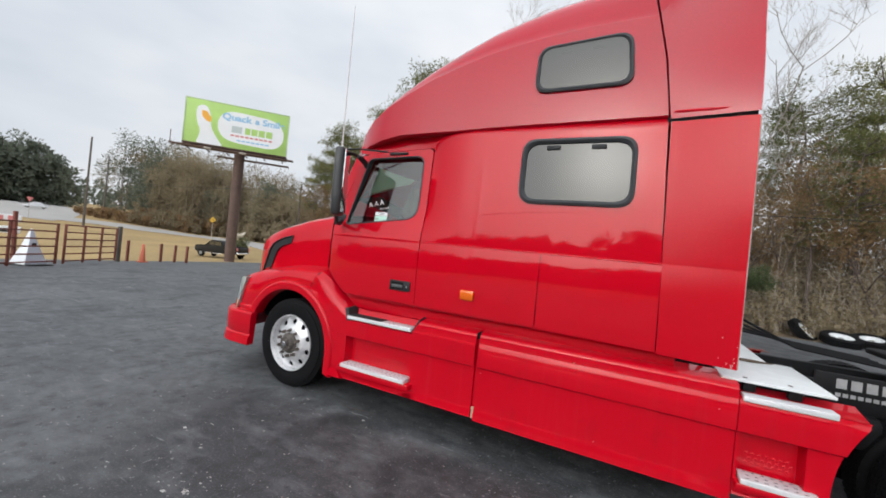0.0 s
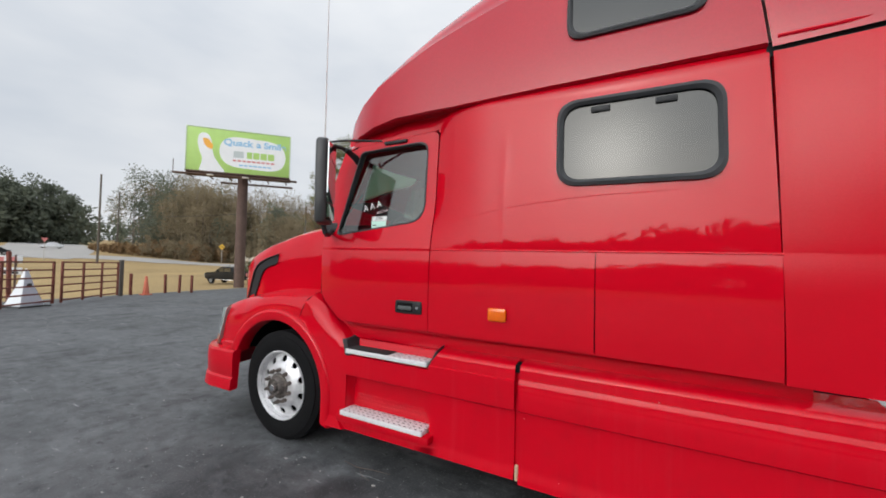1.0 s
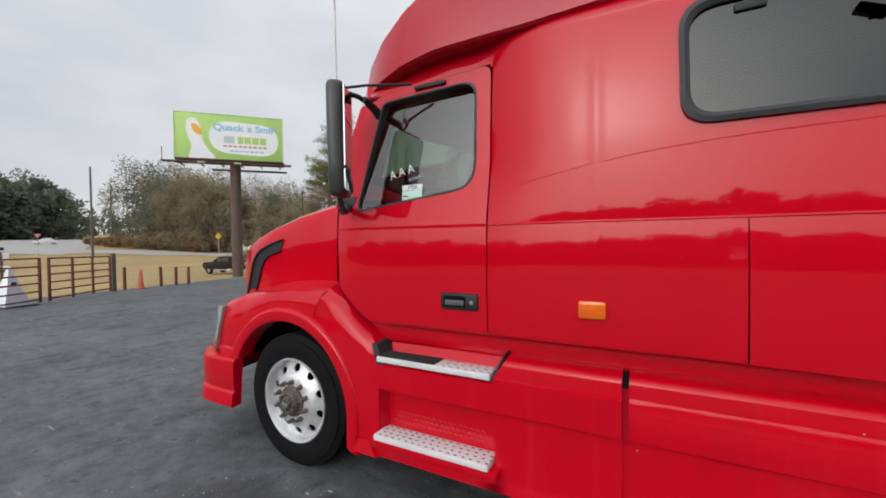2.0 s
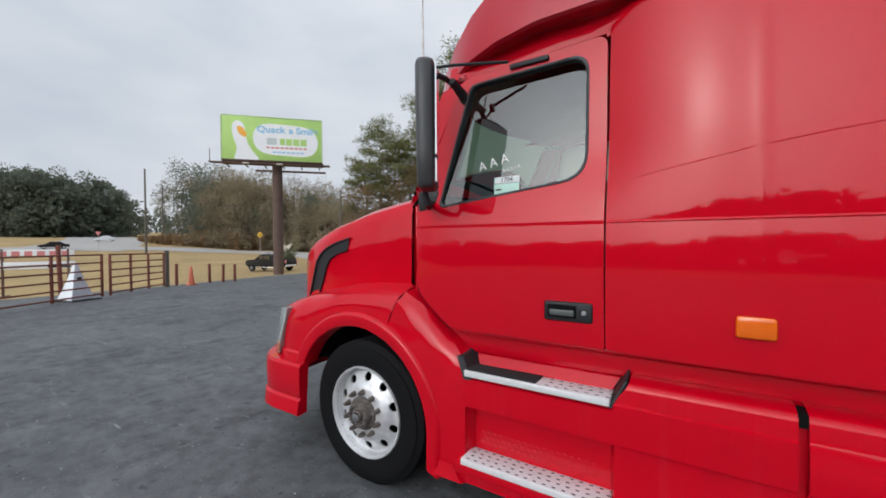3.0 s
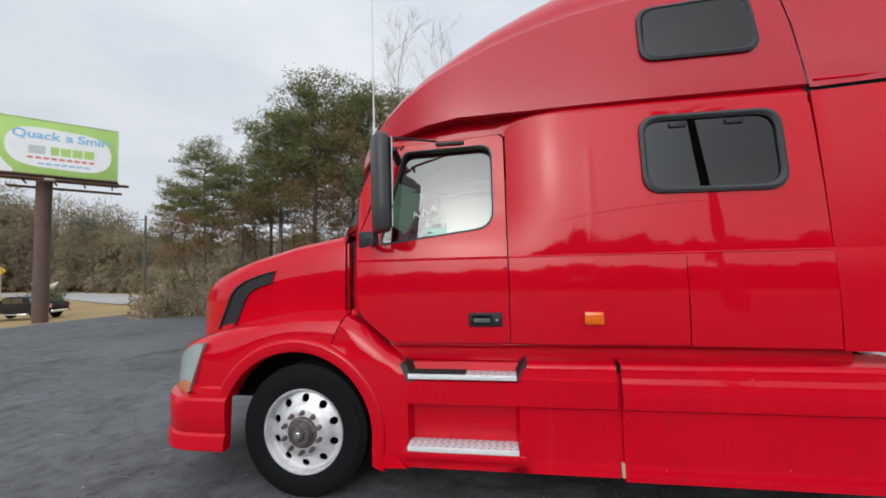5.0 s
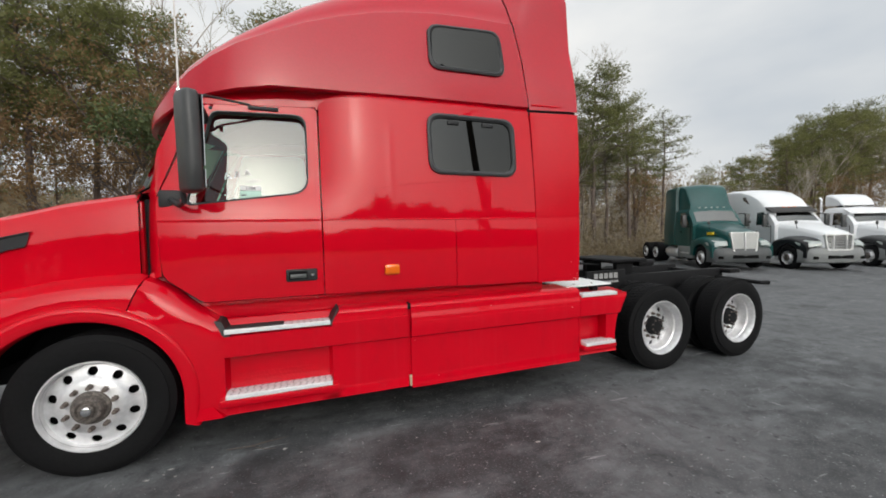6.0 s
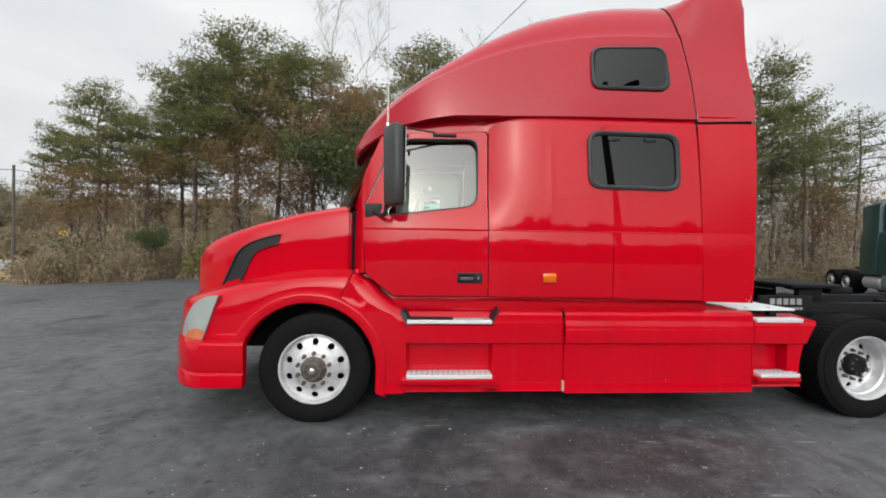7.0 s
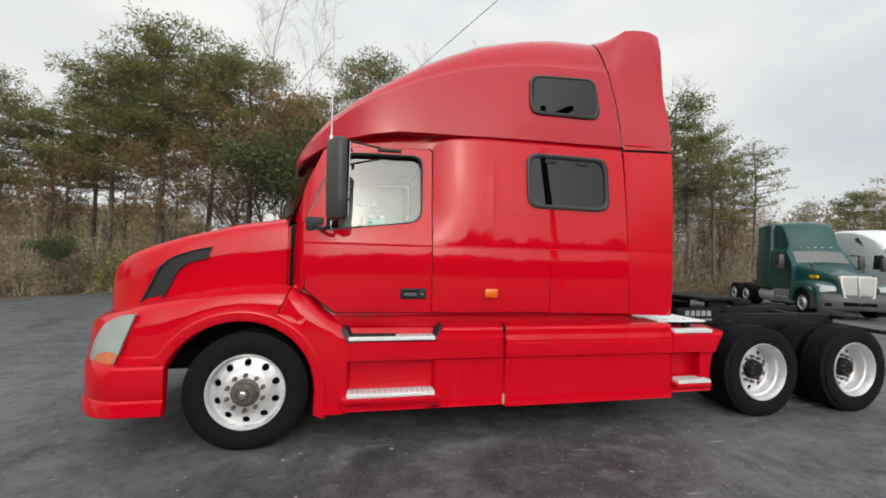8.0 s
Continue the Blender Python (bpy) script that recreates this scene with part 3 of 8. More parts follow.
# rear part of the roof fairing
RTOP = [(3.30, 4.105), (3.40, 4.125), (3.52, 4.155), (3.66, 4.185), (3.80, 4.205), (3.92, 4.21), (4.0, 4.195), (4.06, 4.16)]
secs = []
for u in (0, 0.06, 0.14, 0.22, 0.32, 0.42, 0.54, 0.66, 0.78, 0.88, 0.95, 1.0):
    xm = 3.33 + u * 0.73
    zt, zl = interp(RTOP, xm), 2.835
    base = roof_section(3.45)[2:-2]
    top = interp(ZTOP, 3.45)
    full = [(y + 0.002, zl + (z - base[0][1]) * (zt + 0.012 - zl) / (top - base[0][1])) for y, z in base]
    lift = smooth(-0.1, 0.42, u)
    full = [(y, z + (zt - 0.015 - z) * lift * smooth(3.55, 3.80, z)) for y, z in full]
    sec = []
    for y, z in full:
        xa = interp(SEAM, z) + 0.006
        xb = interp([(2.83, 4.05), (3.3, 4.055), (3.8, 4.05), (4.1, 4.04), (4.25, 4.03)], z)
        flare = -0.075 * u * smooth(3.6, 2.9, z)
        sec.append((xa + (xb - xa) * u, y + (flare if y < 1.2 else -flare), z))
    secs.append(sec)
v, f = loft(secs)
finish("rear_roof_fairing", v, f, ROOFRED, truck, sharp=30)
# raised lip along its lower edge
finish("fairing_lip", *tube([(3.56, 0.085, 2.885), (3.8, 0.053, 2.875), (3.98, 0.03, 2.878)], [0.012, 0.014, 0.004], 8), RED, truck)

# strip between the sleeper panels and the roof
sides("extender_joint", ([(3.52, 0.098, 2.79), (4.04, 0.03, 2.79), (4.04, 0.044, 2.875), (3.52, 0.112, 2.875)], [(0, 1, 2, 3)]), DARK)
sides("sleeper_header", sheet_panel([1.535, 1.548] + fore + list(np.linspace(2.2, 3.53, 12)), lambda x: 2.69, lambda x: 2.86, lambda x, z: side_y(x, min(z, 2.76)) + 0.010 + 0.4 * max(0, z - 2.80), 8, 0.04), RED)
sides("belt_joint", sheet_panel(fore + list(np.linspace(2.2, 3.575, 10)), lambda x: 1.762, lambda x: 1.780, lambda x, z: side_y(x, z) + 0.003 - 0.008 * max(0.0, 1 - ((z - 1.771) / 0.009) ** 2), 6, 0.01), RED)
# inner body: closes the gaps, coloured dark so that they read black, carries the panels
part("sleeper_body", box_bm((1.60, 0.17, 1.10), (3.66, 2.23, 2.84), 0.02), DARK, truck)
part("sleeper_back_wall", box_bm((3.60, 0.30, 1.12), (3.70, 2.10, 3.9), 0.02), WHITE, truck)
part("sleeper_sill", box_bm((0.62, 0.14, 1.02), (3.72, 2.26, 1.158), 0.02), RED, truck)
part("sleeper_floor_edge", box_bm((0.70, 0.095, 1.136), (3.70, 0.14, 1.157), 0.006), RED, truck)
for flip in (False, True):
    pts_ = [(0.418, side_y(0.418, 1.93) + 0.006, 1.93), (0.426, side_y(0.426, 1.65) + 0.006, 1.65), (0.430, side_y(0.43, 1.38) + 0.006, 1.38), (0.46, side_y(0.46, 1.335) + 0.008, 1.335), (0.68, side_y(0.68, 1.163) + 0.008, 1.163)]
    vf = tube(pts_, 0.0038, 6)
    finish("door_gap", *(mirrored(vf) if flip else vf), HOLE, truck)
# cab shell behind the door: floor, firewall, rear partition
part("cab_floor", box_bm((0.32, 0.15, 1.10), (1.66, 2.25, 1.22), 0.02), INTERIOR, truck)
# partition made pale, an unseen reflector that brightens the door window
tagged(part("cab_curtain", box_bm((1.58, 0.20, 1.20), (1.66, 2.20, 2.78), 0.02), PALEWALL, truck), "pale partition behind the seats, added to brighten the door window")
part("firewall", box_bm((0.26, 0.34, 1.1), (0.34, 2.06, 1.95), 0.02), DARK, truck)
# door-frame header between door and roof
hd = [(0.62, 2.60), (0.72, 2.662), (1.535, 2.708), (1.70, 2.783), (1.70, 2.85), (0.62, 2.75)]
sides("door_header", ring_panel(hd, None, lambda x, z: side_y(x, z) + 0.012, rings=3, nang=24, thick=0.04, centre=(1.2, 2.74)), RED)
# pillar in front of the door and cowl side


def pil_y(x, z):
    return side_y(max(x, 0.40), z) + 0.012 + max(0, 0.40 - x) * 1.95 + max(0, z - 1.95) * 0.02


def strip(left, right, surf, n=10, thick=0.03):
    """A sheet between two curves of (x, z) points."""
    secs = []
    for i in range(n + 1):
        t = i / n
        a = (interp([(k / (len(left) - 1), p[0]) for k, p in enumerate(left)], t), interp([(k / (len(left) - 1), p[1]) for k, p in enumerate(left)], t))
        b = (interp([(k / (len(right) - 1), p[0]) for k, p in enumerate(right)], t), interp([(k / (len(right) - 1), p[1]) for k, p in enumerate(right)], t))
        row = []
        for s in (0, 0.0001, 0.25, 0.5, 0.75, 0.9999, 1.0):
            x, z = a[0] + (b[0] - a[0]) * s, a[1] + (b[1] - a[1]) * s
            row.append((x, surf(x, z) + (thick if s in (0, 1.0) else 0), z))
        secs.append(row)
    return loft(secs)


sides("cowl_side", strip([(0.300, 1.34), (0.300, 1.65), (0.306, 1.97)], [(0.425, 1.37), (0.412, 1.65), (0.41, 1.95)], pil_y), RED)
sides("windscreen_pillar", strip([(0.285, 1.97), (0.405, 2.30), (0.55, 2.63)], [(0.395, 1.95), (0.535, 2.30), (0.70, 2.65)], pil_y), RED)
part("cowl_lower", box_bm((0.31, 0.20, 1.0), (0.80, 0.30, 1.40), 0.03), RED, truck)
# windscreen, raked, curved in plan
secs = []
for t in (0, 0.33, 0.66, 1.0):
    z, x0 = 1.95 + 0.74 * t, 0.27 + 0.36 * t
    secs.append([(x0 - 0.30 * (1 - ((y - 1.2) / 0.98) ** 2), y, z) for y in np.linspace(0.26 + 0.03 * t, 2.14 - 0.03 * t, 13)])
ws = facing(finish("windscreen", *loft(secs), SCREEN, truck), (-1, 0, 0.5))
ws.visible_shadow = False
# dashboard, wheel, seats
part("dashboard", box_bm((0.28, 0.30, 1.60), (0.72, 2.10, 1.93), 0.06), DARK, truck)
rim_path = [(0.86 + 0.10 * math.sin(a) * 0.5, 0.62 + 0.22 * math.cos(a), 1.88 + 0.20 * math.sin(a)) for a in [2 * math.pi * i / 24 for i in range(25)]]
finish("steering_wheel", *merge(tube(rim_path, 0.016, 8, False), tube([(0.72, 0.62, 1.74), (0.86, 0.62, 1.88)], 0.03, 8), tube([(0.86, 0.42, 1.88), (0.86, 0.82, 1.88)], 0.014, 6)), DARK, truck)
for y0 in (0.40, 1.50):
    part("seat_cushion", box_bm((1.02, y0, 1.52), (1.50, y0 + 0.48, 1.66), 0.05), SEAT, truck)
    part("seat_backrest", box_bm((1.40, y0 + 0.02, 1.62), (1.54, y0 + 0.46, 2.02), 0.05), SEAT, truck)
    part("seat_base", box_bm((1.10, y0 + 0.08, 1.22), (1.45, y0 + 0.40, 1.52), 0.02), DARK, truck)

# ---- hood and front fenders
HTOP = [(-1.42, 1.47), (-1.36, 1.56), (-1.30, 1.59), (-1.15, 1.675), (-1.02, 1.72), (-0.9, 1.76), (-0.62, 1.845), (-0.21, 1.965), (0.2, 2.035), (0.25, 2.04)]
HSIDE = [(-1.42, 1.40), (-1.36, 1.49), (-1.30, 1.525), (-1.15, 1.607), (-1.02, 1.653), (-0.9, 1.693), (-0.62, 1.785), (-0.21, 1.895), (0.2, 1.962), (0.25, 1.97)]
RIDGE = [(-1.6, 1.00), (-1.3, 1.08), (-1.0, 1.15), (-0.69, 1.235), (-0.26, 1.32), (0.0, 1.345), (0.30, 1.35)]
AX, AZ, AR = -0.05, 0.50, 0.60


def nose_y(x, a=0.86, x0=-0.72, half=1.18):
    if x >= x0:
        return 1.2 - half
    return 1.2 - half * math.sqrt(max(0.0, 1 - ((x0 - x) / a) ** 2))


def hood_y(x):
    if x >= -0.5:
        return 0.255 + 0.035 * smooth(0.2, -0.5, x)
    return 1.2 - 0.91 * max(0.0, 1 - ((-0.5 - x) / 0.97) ** 2.3) ** (1 / 2.3)


def arch_z(x):
    if abs(x - AX) >= AR:
        return 0.735
    return max(0.735, AZ + math.sqrt(AR ** 2 - (x - AX) ** 2))


def fender_section(x):
    za, zr, yo, yh = arch_z(x - 0.07 * smooth(0.0, 0.252, x)) + 0.004, interp(RIDGE, x), nose_y(x), hood_y(x)
    zt, zc = interp(HSIDE, x), interp(HTOP, x)
    zr = max(zr, za + 0.10)
    yh = max(yh, yo + 0.10)
    pts = [(yo + 0.02, za), (yo, za), (yo, za + 0.025), (yo, za + 0.07), (yo + 0.018, za + 0.085)]
    h = zr - (za + 0.085)
    pts += [(yo + 0.018, za + 0.085 + h * 0.3), (yo + 0.025, za + 0.085 + h * 0.62), (yo + 0.05, za + 0.085 + h * 0.86), (yo + 0.09, zr - 0.005)]
    d = yh - (yo + 0.09)
    pts += [(yo + 0.09 + d * 0.35, zr + 0.02), (yo + 0.09 + d * 0.75, zr + 0.025), (yh - 0.004, zr + 0.04)]
    hh = zt - (zr + 0.04)
    pts += [(yh, zr + 0.04 + hh * 0.12), (yh + 0.004, zr + 0.04 + hh * 0.5), (yh + 0.012, zr + 0.04 + hh * 0.84), (yh + 0.045, zt - 0.012), (yh + 0.10, zt + 0.022)]
    for s in (0.3, 0.6, 1.0):
        pts.append((yh + 0.10 + (1.2 - yh - 0.10) * s, zt + 0.022 + (zc - zt) * (1 - (1 - s) ** 2)))
    return pts + [(WIDTH - y, z) for y, z in reversed(pts[:-1])]


xs = [0.252, 0.20, 0.12, 0.04, -0.05, -0.14, -0.23, -0.32, -0.40, -0.47, -0.53, -0.58, -0.62, -0.644, -0.66, -0.70, -0.78, -0.86, -0.94, -1.02, -1.10, -1.18, -1.25, -1.31, -1.36, -1.40]
secs = [[(x + ((0.178 + (z - 1.05) * 0.42) - 0.252 if z < 1.385 else 0) * smooth(0.0, 0.252, x), y, z) for y, z in fender_section(x)] for x in xs]
secs.append([(-1.445, 1.2 + (y - 1.2) * 0.75, 0.74 + (z - 0.74) * 0.95) for x, y, z in secs[-1]])
secs.append([(-1.46, 1.2 + (y - 1.2) * 0.05, 0.9 + (z - 0.9) * 0.4) for x, y, z in secs[-1]])
finish("hood", *loft(secs), RED, truck, sharp=32)
# dark gap between hood and cowl
part("cowl_gap", box_bm((0.16, 0.30, 1.30), (0.27, 2.10, 1.93), 0.01), RED, truck)
finish("hood_edge_seal", *tube([(0.245, 0.275, 1.36), (0.245, 0.27, 1.7), (0.248, 0.29, 1.93), (0.252, 0.36, 1.99)], 0.008, 8), HOLE, truck)

# air vent in the hood side
hwall = lambda x, z: hood_y(x) - 0.006


def swept(name, left, right, surf, material, rim, parent):
    """A sunken vent: a band of (x, z) between two edges, with a raised rim."""
    secs_ = []
    for a, b in zip(left, right):
        row = []
        for s in (0.0, 0.001, 0.10, 0.12, 0.5, 0.88, 0.90, 0.999, 1.0):
            x, z = a[0] + (b[0] - a[0]) * s, a[1] + (b[1] - a[1]) * s
            off = 0.03 if s in (0.0, 1.0) else (-rim if s in (0.001, 0.10, 0.90, 0.999) else 0.004)
            row.append((x, surf(x, z) + off, z))
        secs_.append(row)
    return finish(name, *loft(secs_), material, parent)


VL = [(-0.383, 1.714), (-0.528, 1.680), (-0.668, 1.630), (-0.747, 1.582), (-0.812, 1.516), (-0.874, 1.383), (-0.964, 1.212)]
VR = [(-0.411, 1.608), (-0.507, 1.588), (-0.591, 1.550), (-0.628, 1.515), (-0.658, 1.466), (-0.702, 1.363), (-0.750, 1.261)]
swept("hood_vent", VL, VR, hwall, PLASTIC, 0.010, truck)
# flare round the wheel arch: a raised band with a rounded outer edge
secs = []
for a in np.linspace(-0.34, 2.72, 60):
    ring = []
    for dr, y in ((-0.002, 0.12), (-0.004, 0.006), (0.004, -0.008), (0.020, -0.013), (0.072, -0.016), (0.088, -0.010), (0.096, 0.004), (0.102, 0.030)):
        x, z = AX + (AR + dr) * math.cos(a), AZ + (AR + dr) * math.sin(a)
        if a < 0:
            x = max(x, 0.548 + dr * 0.95)
        ring.append((x, y + 0.008, z))
    secs.append(ring)
vf = loft(secs)
finish("wheel_arch_flare", *vf, RED, truck, sharp=40)
finish("wheel_arch_flare", *mirrored(vf), RED, truck, sharp=40)
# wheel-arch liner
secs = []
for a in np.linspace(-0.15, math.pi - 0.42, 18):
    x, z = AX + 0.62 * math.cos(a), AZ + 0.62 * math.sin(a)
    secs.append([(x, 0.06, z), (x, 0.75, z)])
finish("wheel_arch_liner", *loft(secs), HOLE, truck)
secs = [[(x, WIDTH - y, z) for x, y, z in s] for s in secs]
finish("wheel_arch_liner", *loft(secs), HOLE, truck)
part("engine_block", box_bm((-1.2, 0.62, 0.55), (0.3, 1.78, 1.30), 0.05), DARK, truck)

# bumper, wrapped round the nose
BX = [-0.578, -0.60, -0.70, -0.80, -0.90, -1.00, -1.10, -1.19, -1.27, -1.34, -1.39, -1.43, -1.46, -1.48, -1.495]
secs = []
for x in BX:
    y = nose_y(x, 0.60, -0.9, 1.25)
    d = 0.06
    prof = [(y + d, 0.385), (y - 0.018, 0.376), (y - 0.026, 0.39), (y - 0.010, 0.482), (y + 0.010, 0.50), (y + 0.0, 0.52), (y - 0.002, 0.64), (y + 0.004, 0.735), (y + 0.02, 0.755), (y + d + 0.03, 0.762)]
    secs.append([(x + 0.02 * (0.5 - z), min(yy, 1.2), z) for yy, z in prof])
vf = loft(secs, close_ends=True)
bump = finish("bumper", *vf, RED, truck, sharp=34)
finish("bumper", *mirrored(vf), RED, truck, sharp=34)

# headlights
hl_poly = round_poly([(-1.275, 0.745), (-0.975, 0.755), (-0.835, 1.155), (-0.95, 1.145), (-1.10, 1.07), (-1.215, 0.92)], [0.02, 0.03, 0.01, 0.05, 0.06, 0.06], 4)
hly = lambda x, z: nose_y(x) - 0.022 + 0.03 * smooth(0.72, 1.18, z)
vf = ring_panel(hl_poly, None, hly, rings=6, nang=40, thick=0.07)
hl = finish("headlight", *vf, LENS, truck, "clouded plastic headlight lens")
finish("headlight", *mirrored(vf), LENS, truck)
tl = round_poly([(-1.20, 0.752), (-0.985, 0.760), (-0.95, 0.845), (-1.06, 0.855), (-1.17, 0.815)], 0.02, 3)
finish("turn_signal", *ring_panel(tl, None, lambda x, z: hly(x, z) - 0.004, rings=3, nang=24, thick=0.01), mat("faded_amber_lens", (0.62, 0.20, 0.08), 0.25, vary=0.15, coat=0.5), hl, "faded orange turn signal")
# grille in the nose
part("grille", box_bm((-1.49, 0.95, 0.80), (-1.40, 1.45, 1.2), 0.03), PLASTIC, truck)

# ---- fairings along the chassis
FY = [(0.28, 0.010), (0.335, 0.014), (0.36, 0.024), (0.42, 0.028), (0.70, 0.028), (0.735, 0.026), (0.748, 0.002), (0.90, -0.002), (0.932, -0.002), (0.938, 0.008), (0.95, 0.009), (0.98, 0.011), (1.015, 0.016), (1.030, 0.028), (1.042, 0.065), (1.05, 0.14)]
fy = lambda x, z: interp(FY, z)


def arch_flare(x, z):
    """Surface of the panel behind the front wheel, with the lip that runs round the arch."""
    top = interp([(0.28, 1.352), (0.36, 1.335), (0.46, 1.285), (0.57, 1.195), (0.67, 1.11), (0.765, 1.03), (0.82, 0.93), (0.83, 0.0)], x)
    base = 0.014 + 0.022 * smooth(1.05, 1.15, z) + 0.065 * smooth(0.07, 0.0, top - z) * smooth(0.83, 0.70, x)
    return base


arch_side = [(AX + AR * math.cos(a), AZ + AR * math.sin(a)) for a in np.linspace(0.02, 1.17, 12)]
arch_side[0] = (AX + AR, 0.50)


def grid_panel(rows, surf, thick=0.03):
    """A sheet from rows of (x, z) points, the edges turned in."""
    secs_ = []
    for row in rows:
        s = [(x, surf(x, z), z) for x, z in row]
        secs_.append([(s[0][0], s[0][1] + thick, s[0][2])] + s + [(s[-1][0], s[-1][1] + thick, s[-1][2])])
    first = [(x, y + thick, z) for x, y, z in secs_[0]]
    last = [(x, y + thick, z) for x, y, z in secs_[-1]]
    return loft([first] + secs_ + [last])


edge_in = [(0.575, 0.30), (0.556, 0.45)] + arch_side[1:]
edge_out = [(0.815, 0.30), (0.815, 0.40), (0.815, 0.48), (0.815, 0.56), (0.815, 0.65), (0.815, 0.75), (0.815, 0.85), (0.808, 0.94), (0.765, 1.03), (0.67, 1.11), (0.57, 1.195), (0.46, 1.285), (0.318, 1.352)]
rows = []
for a, b in zip(edge_in, edge_out):
    rows.append([(a[0] + (b[0] - a[0]) * s, a[1] + (b[1] - a[1]) * s) for s in (0, 0.12, 0.24, 0.30, 0.335, 0.37, 0.41, 0.46, 0.6, 0.8, 0.9, 1.0)])
sides("rear_fender_panel", grid_panel(rows, arch_flare), RED)
ledge = [[(x, arch_flare(x, z), z), (x + 0.01, arch_flare(x, z) + 0.05, z + 0.012), (x + 0.02, 0.30, z + 0.02)] for x, z in edge_out[7:]]
sides("fender_ledge", loft(ledge), RED)


# bright turned-out foot at the lower front corner of the step fairing
foot = [(0.590, 0.013, 0.301), (0.635, 0.008, 0.382), (0.73, 0.008, 0.386), (0.812, 0.013, 0.304), (0.80, -0.012, 0.302), (0.606, -0.012, 0.300)]
sides("fairing_foot", (foot, [(1, 5, 4, 2), (0, 5, 1), (2, 4, 3), (0, 3, 4, 5), (0, 1, 2, 3)]), RED)


def grid_rect(x0, x1, zs, surf=fy, nx=6):
    return grid_panel([[(x0 + (x1 - x0) * i / nx, z) for i in range(nx + 1)] for z in zs], surf)


ZS_LOW = (0.285, 0.31, 0.335, 0.36, 0.40, 0.5, 0.6, 0.70, 0.735)
ZS_UP = (0.742, 0.748, 0.80, 0.90, 0.932, 0.938, 0.965, 0.98, 1.0, 1.015, 1.022, 1.030, 1.036, 1.042, 1.05)
# front fairing under the door, with two steps
sides("step_fairing", merge(
    grid_rect(1.60, 2.237, (0.305,) + ZS_LOW[2:]),
    grid_rect(0.815, 1.60, (0.305, 0.335, 0.36, 0.38, 0.41)),
    grid_rect(0.815, 1.60, (0.742, 0.748, 0.80, 0.85, 0.905)),
    grid_panel([[(1.60 + 0.062 * smooth(0.925, 1.045, z) + (2.237 - 1.60 - 0.062 * smooth(0.925, 1.045, z)) * i / 6, z) for i in range(7)] for z in ZS_UP], fy)), STREAKED)
for flip in (False, True):
    fl = (lambda q: mirrored(q)) if flip else (lambda q: q)
    b = merge(
        ([(0.815, 0.03, 0.735), (0.84, 0.10, 0.735), (0.84, 0.10, 0.41), (0.815, 0.03, 0.41)], [(0, 1, 2, 3)]),
        ([(0.84, 0.10, 0.735), (1.575, 0.10, 0.735), (1.575, 0.10, 0.41), (0.84, 0.10, 0.41)], [(0, 1, 2, 3)]),
        ([(1.575, 0.10, 0.735), (1.60, 0.03, 0.735), (1.60, 0.03, 0.41), (1.575, 0.10, 0.41)], [(0, 1, 2, 3)]),
        ([(0.815, 0.03, 0.742), (1.60, 0.03, 0.742), (1.60, 0.12, 0.735), (0.815, 0.12, 0.735)], [(0, 1, 2, 3)]))
    finish("step_recess", *fl(b), RED, truck, sharp=20)
    # upper pocket: sloped back, mitred ends
    b = merge(
        ([(0.825, 0.12, 0.955), (1.575, 0.12, 0.955), (1.64, 0.20, 1.072), (0.775, 0.20, 1.072)], [(0, 1, 2, 3)]),
        ([(0.815, -0.002, 0.905), (1.60, -0.002, 0.905), (1.60, 0.14, 0.925), (0.815, 0.14, 0.925)], [(0, 1, 2, 3)]),
        ([(0.775, 0.20, 1.072), (1.64, 0.20, 1.072), (1.70, 0.26, 1.06), (0.72, 0.26, 1.06)], [(0, 1, 2, 3)]))
    finish("upper_step_back", *fl(b), RED, truck, sharp=20)
    for xa, xb in ((0.815, 0.755), (1.592, 1.655)):
        b = ([(xa, -0.006 if xa < 1 else 0.0, 0.905 if xa < 1 else 0.915), (xb, 0.025, 1.02 if xa < 1 else 1.04), (xb, 0.19, 1.05 if xa < 1 else 1.075), (xa, 0.12, 0.95)], [(0, 1, 2, 3)])
        off = 0.045 if xa < 1 else -0.012
        b = (b[0] + [(p[0] + off, p[1], p[2]) for p in b[0]], [(0, 1, 2, 3), (7, 6, 5, 4), (0, 4, 5, 1), (1, 5, 6, 2), (2, 6, 7, 3), (3, 7, 4, 0)])
        finish("step_end_cap", *fl(b), PLASTIC, truck)
# sloping shoulder from the fairing top back to the sill
sides("fairing_shelf", ([(1.60, 0.135, 1.047), (4.08, 0.135, 1.047), (4.08, 0.30, 1.06), (1.60, 0.30, 1.06)], [(0, 1, 2, 3)]), RED)

# rear fairing
sides("rear_fairing_lower", grid_rect(2.268, 4.08, ZS_LOW, nx=12), STREAKED)
sides("rear_fairing_upper", grid_rect(2.268, 4.08, ZS_UP[:2] + (0.80, 0.865, 0.875, 0.885, 0.92) + ZS_UP[5:], nx=12,
      surf=lambda x, z: fy(x, z) + 0.005 * smooth(0.868, 0.880, z)), STREAKED)
part("fairing_gap", box_bm((2.2, 0.05, 0.33), (2.3, 0.10, 0.98)), RED, truck)
# black plug paints in the shade at the top of the gap
part("fairing_gap_cap", box_bm((2.238, 0.02, 0.985), (2.267, 0.12, 1.035)), HOLE, truck)
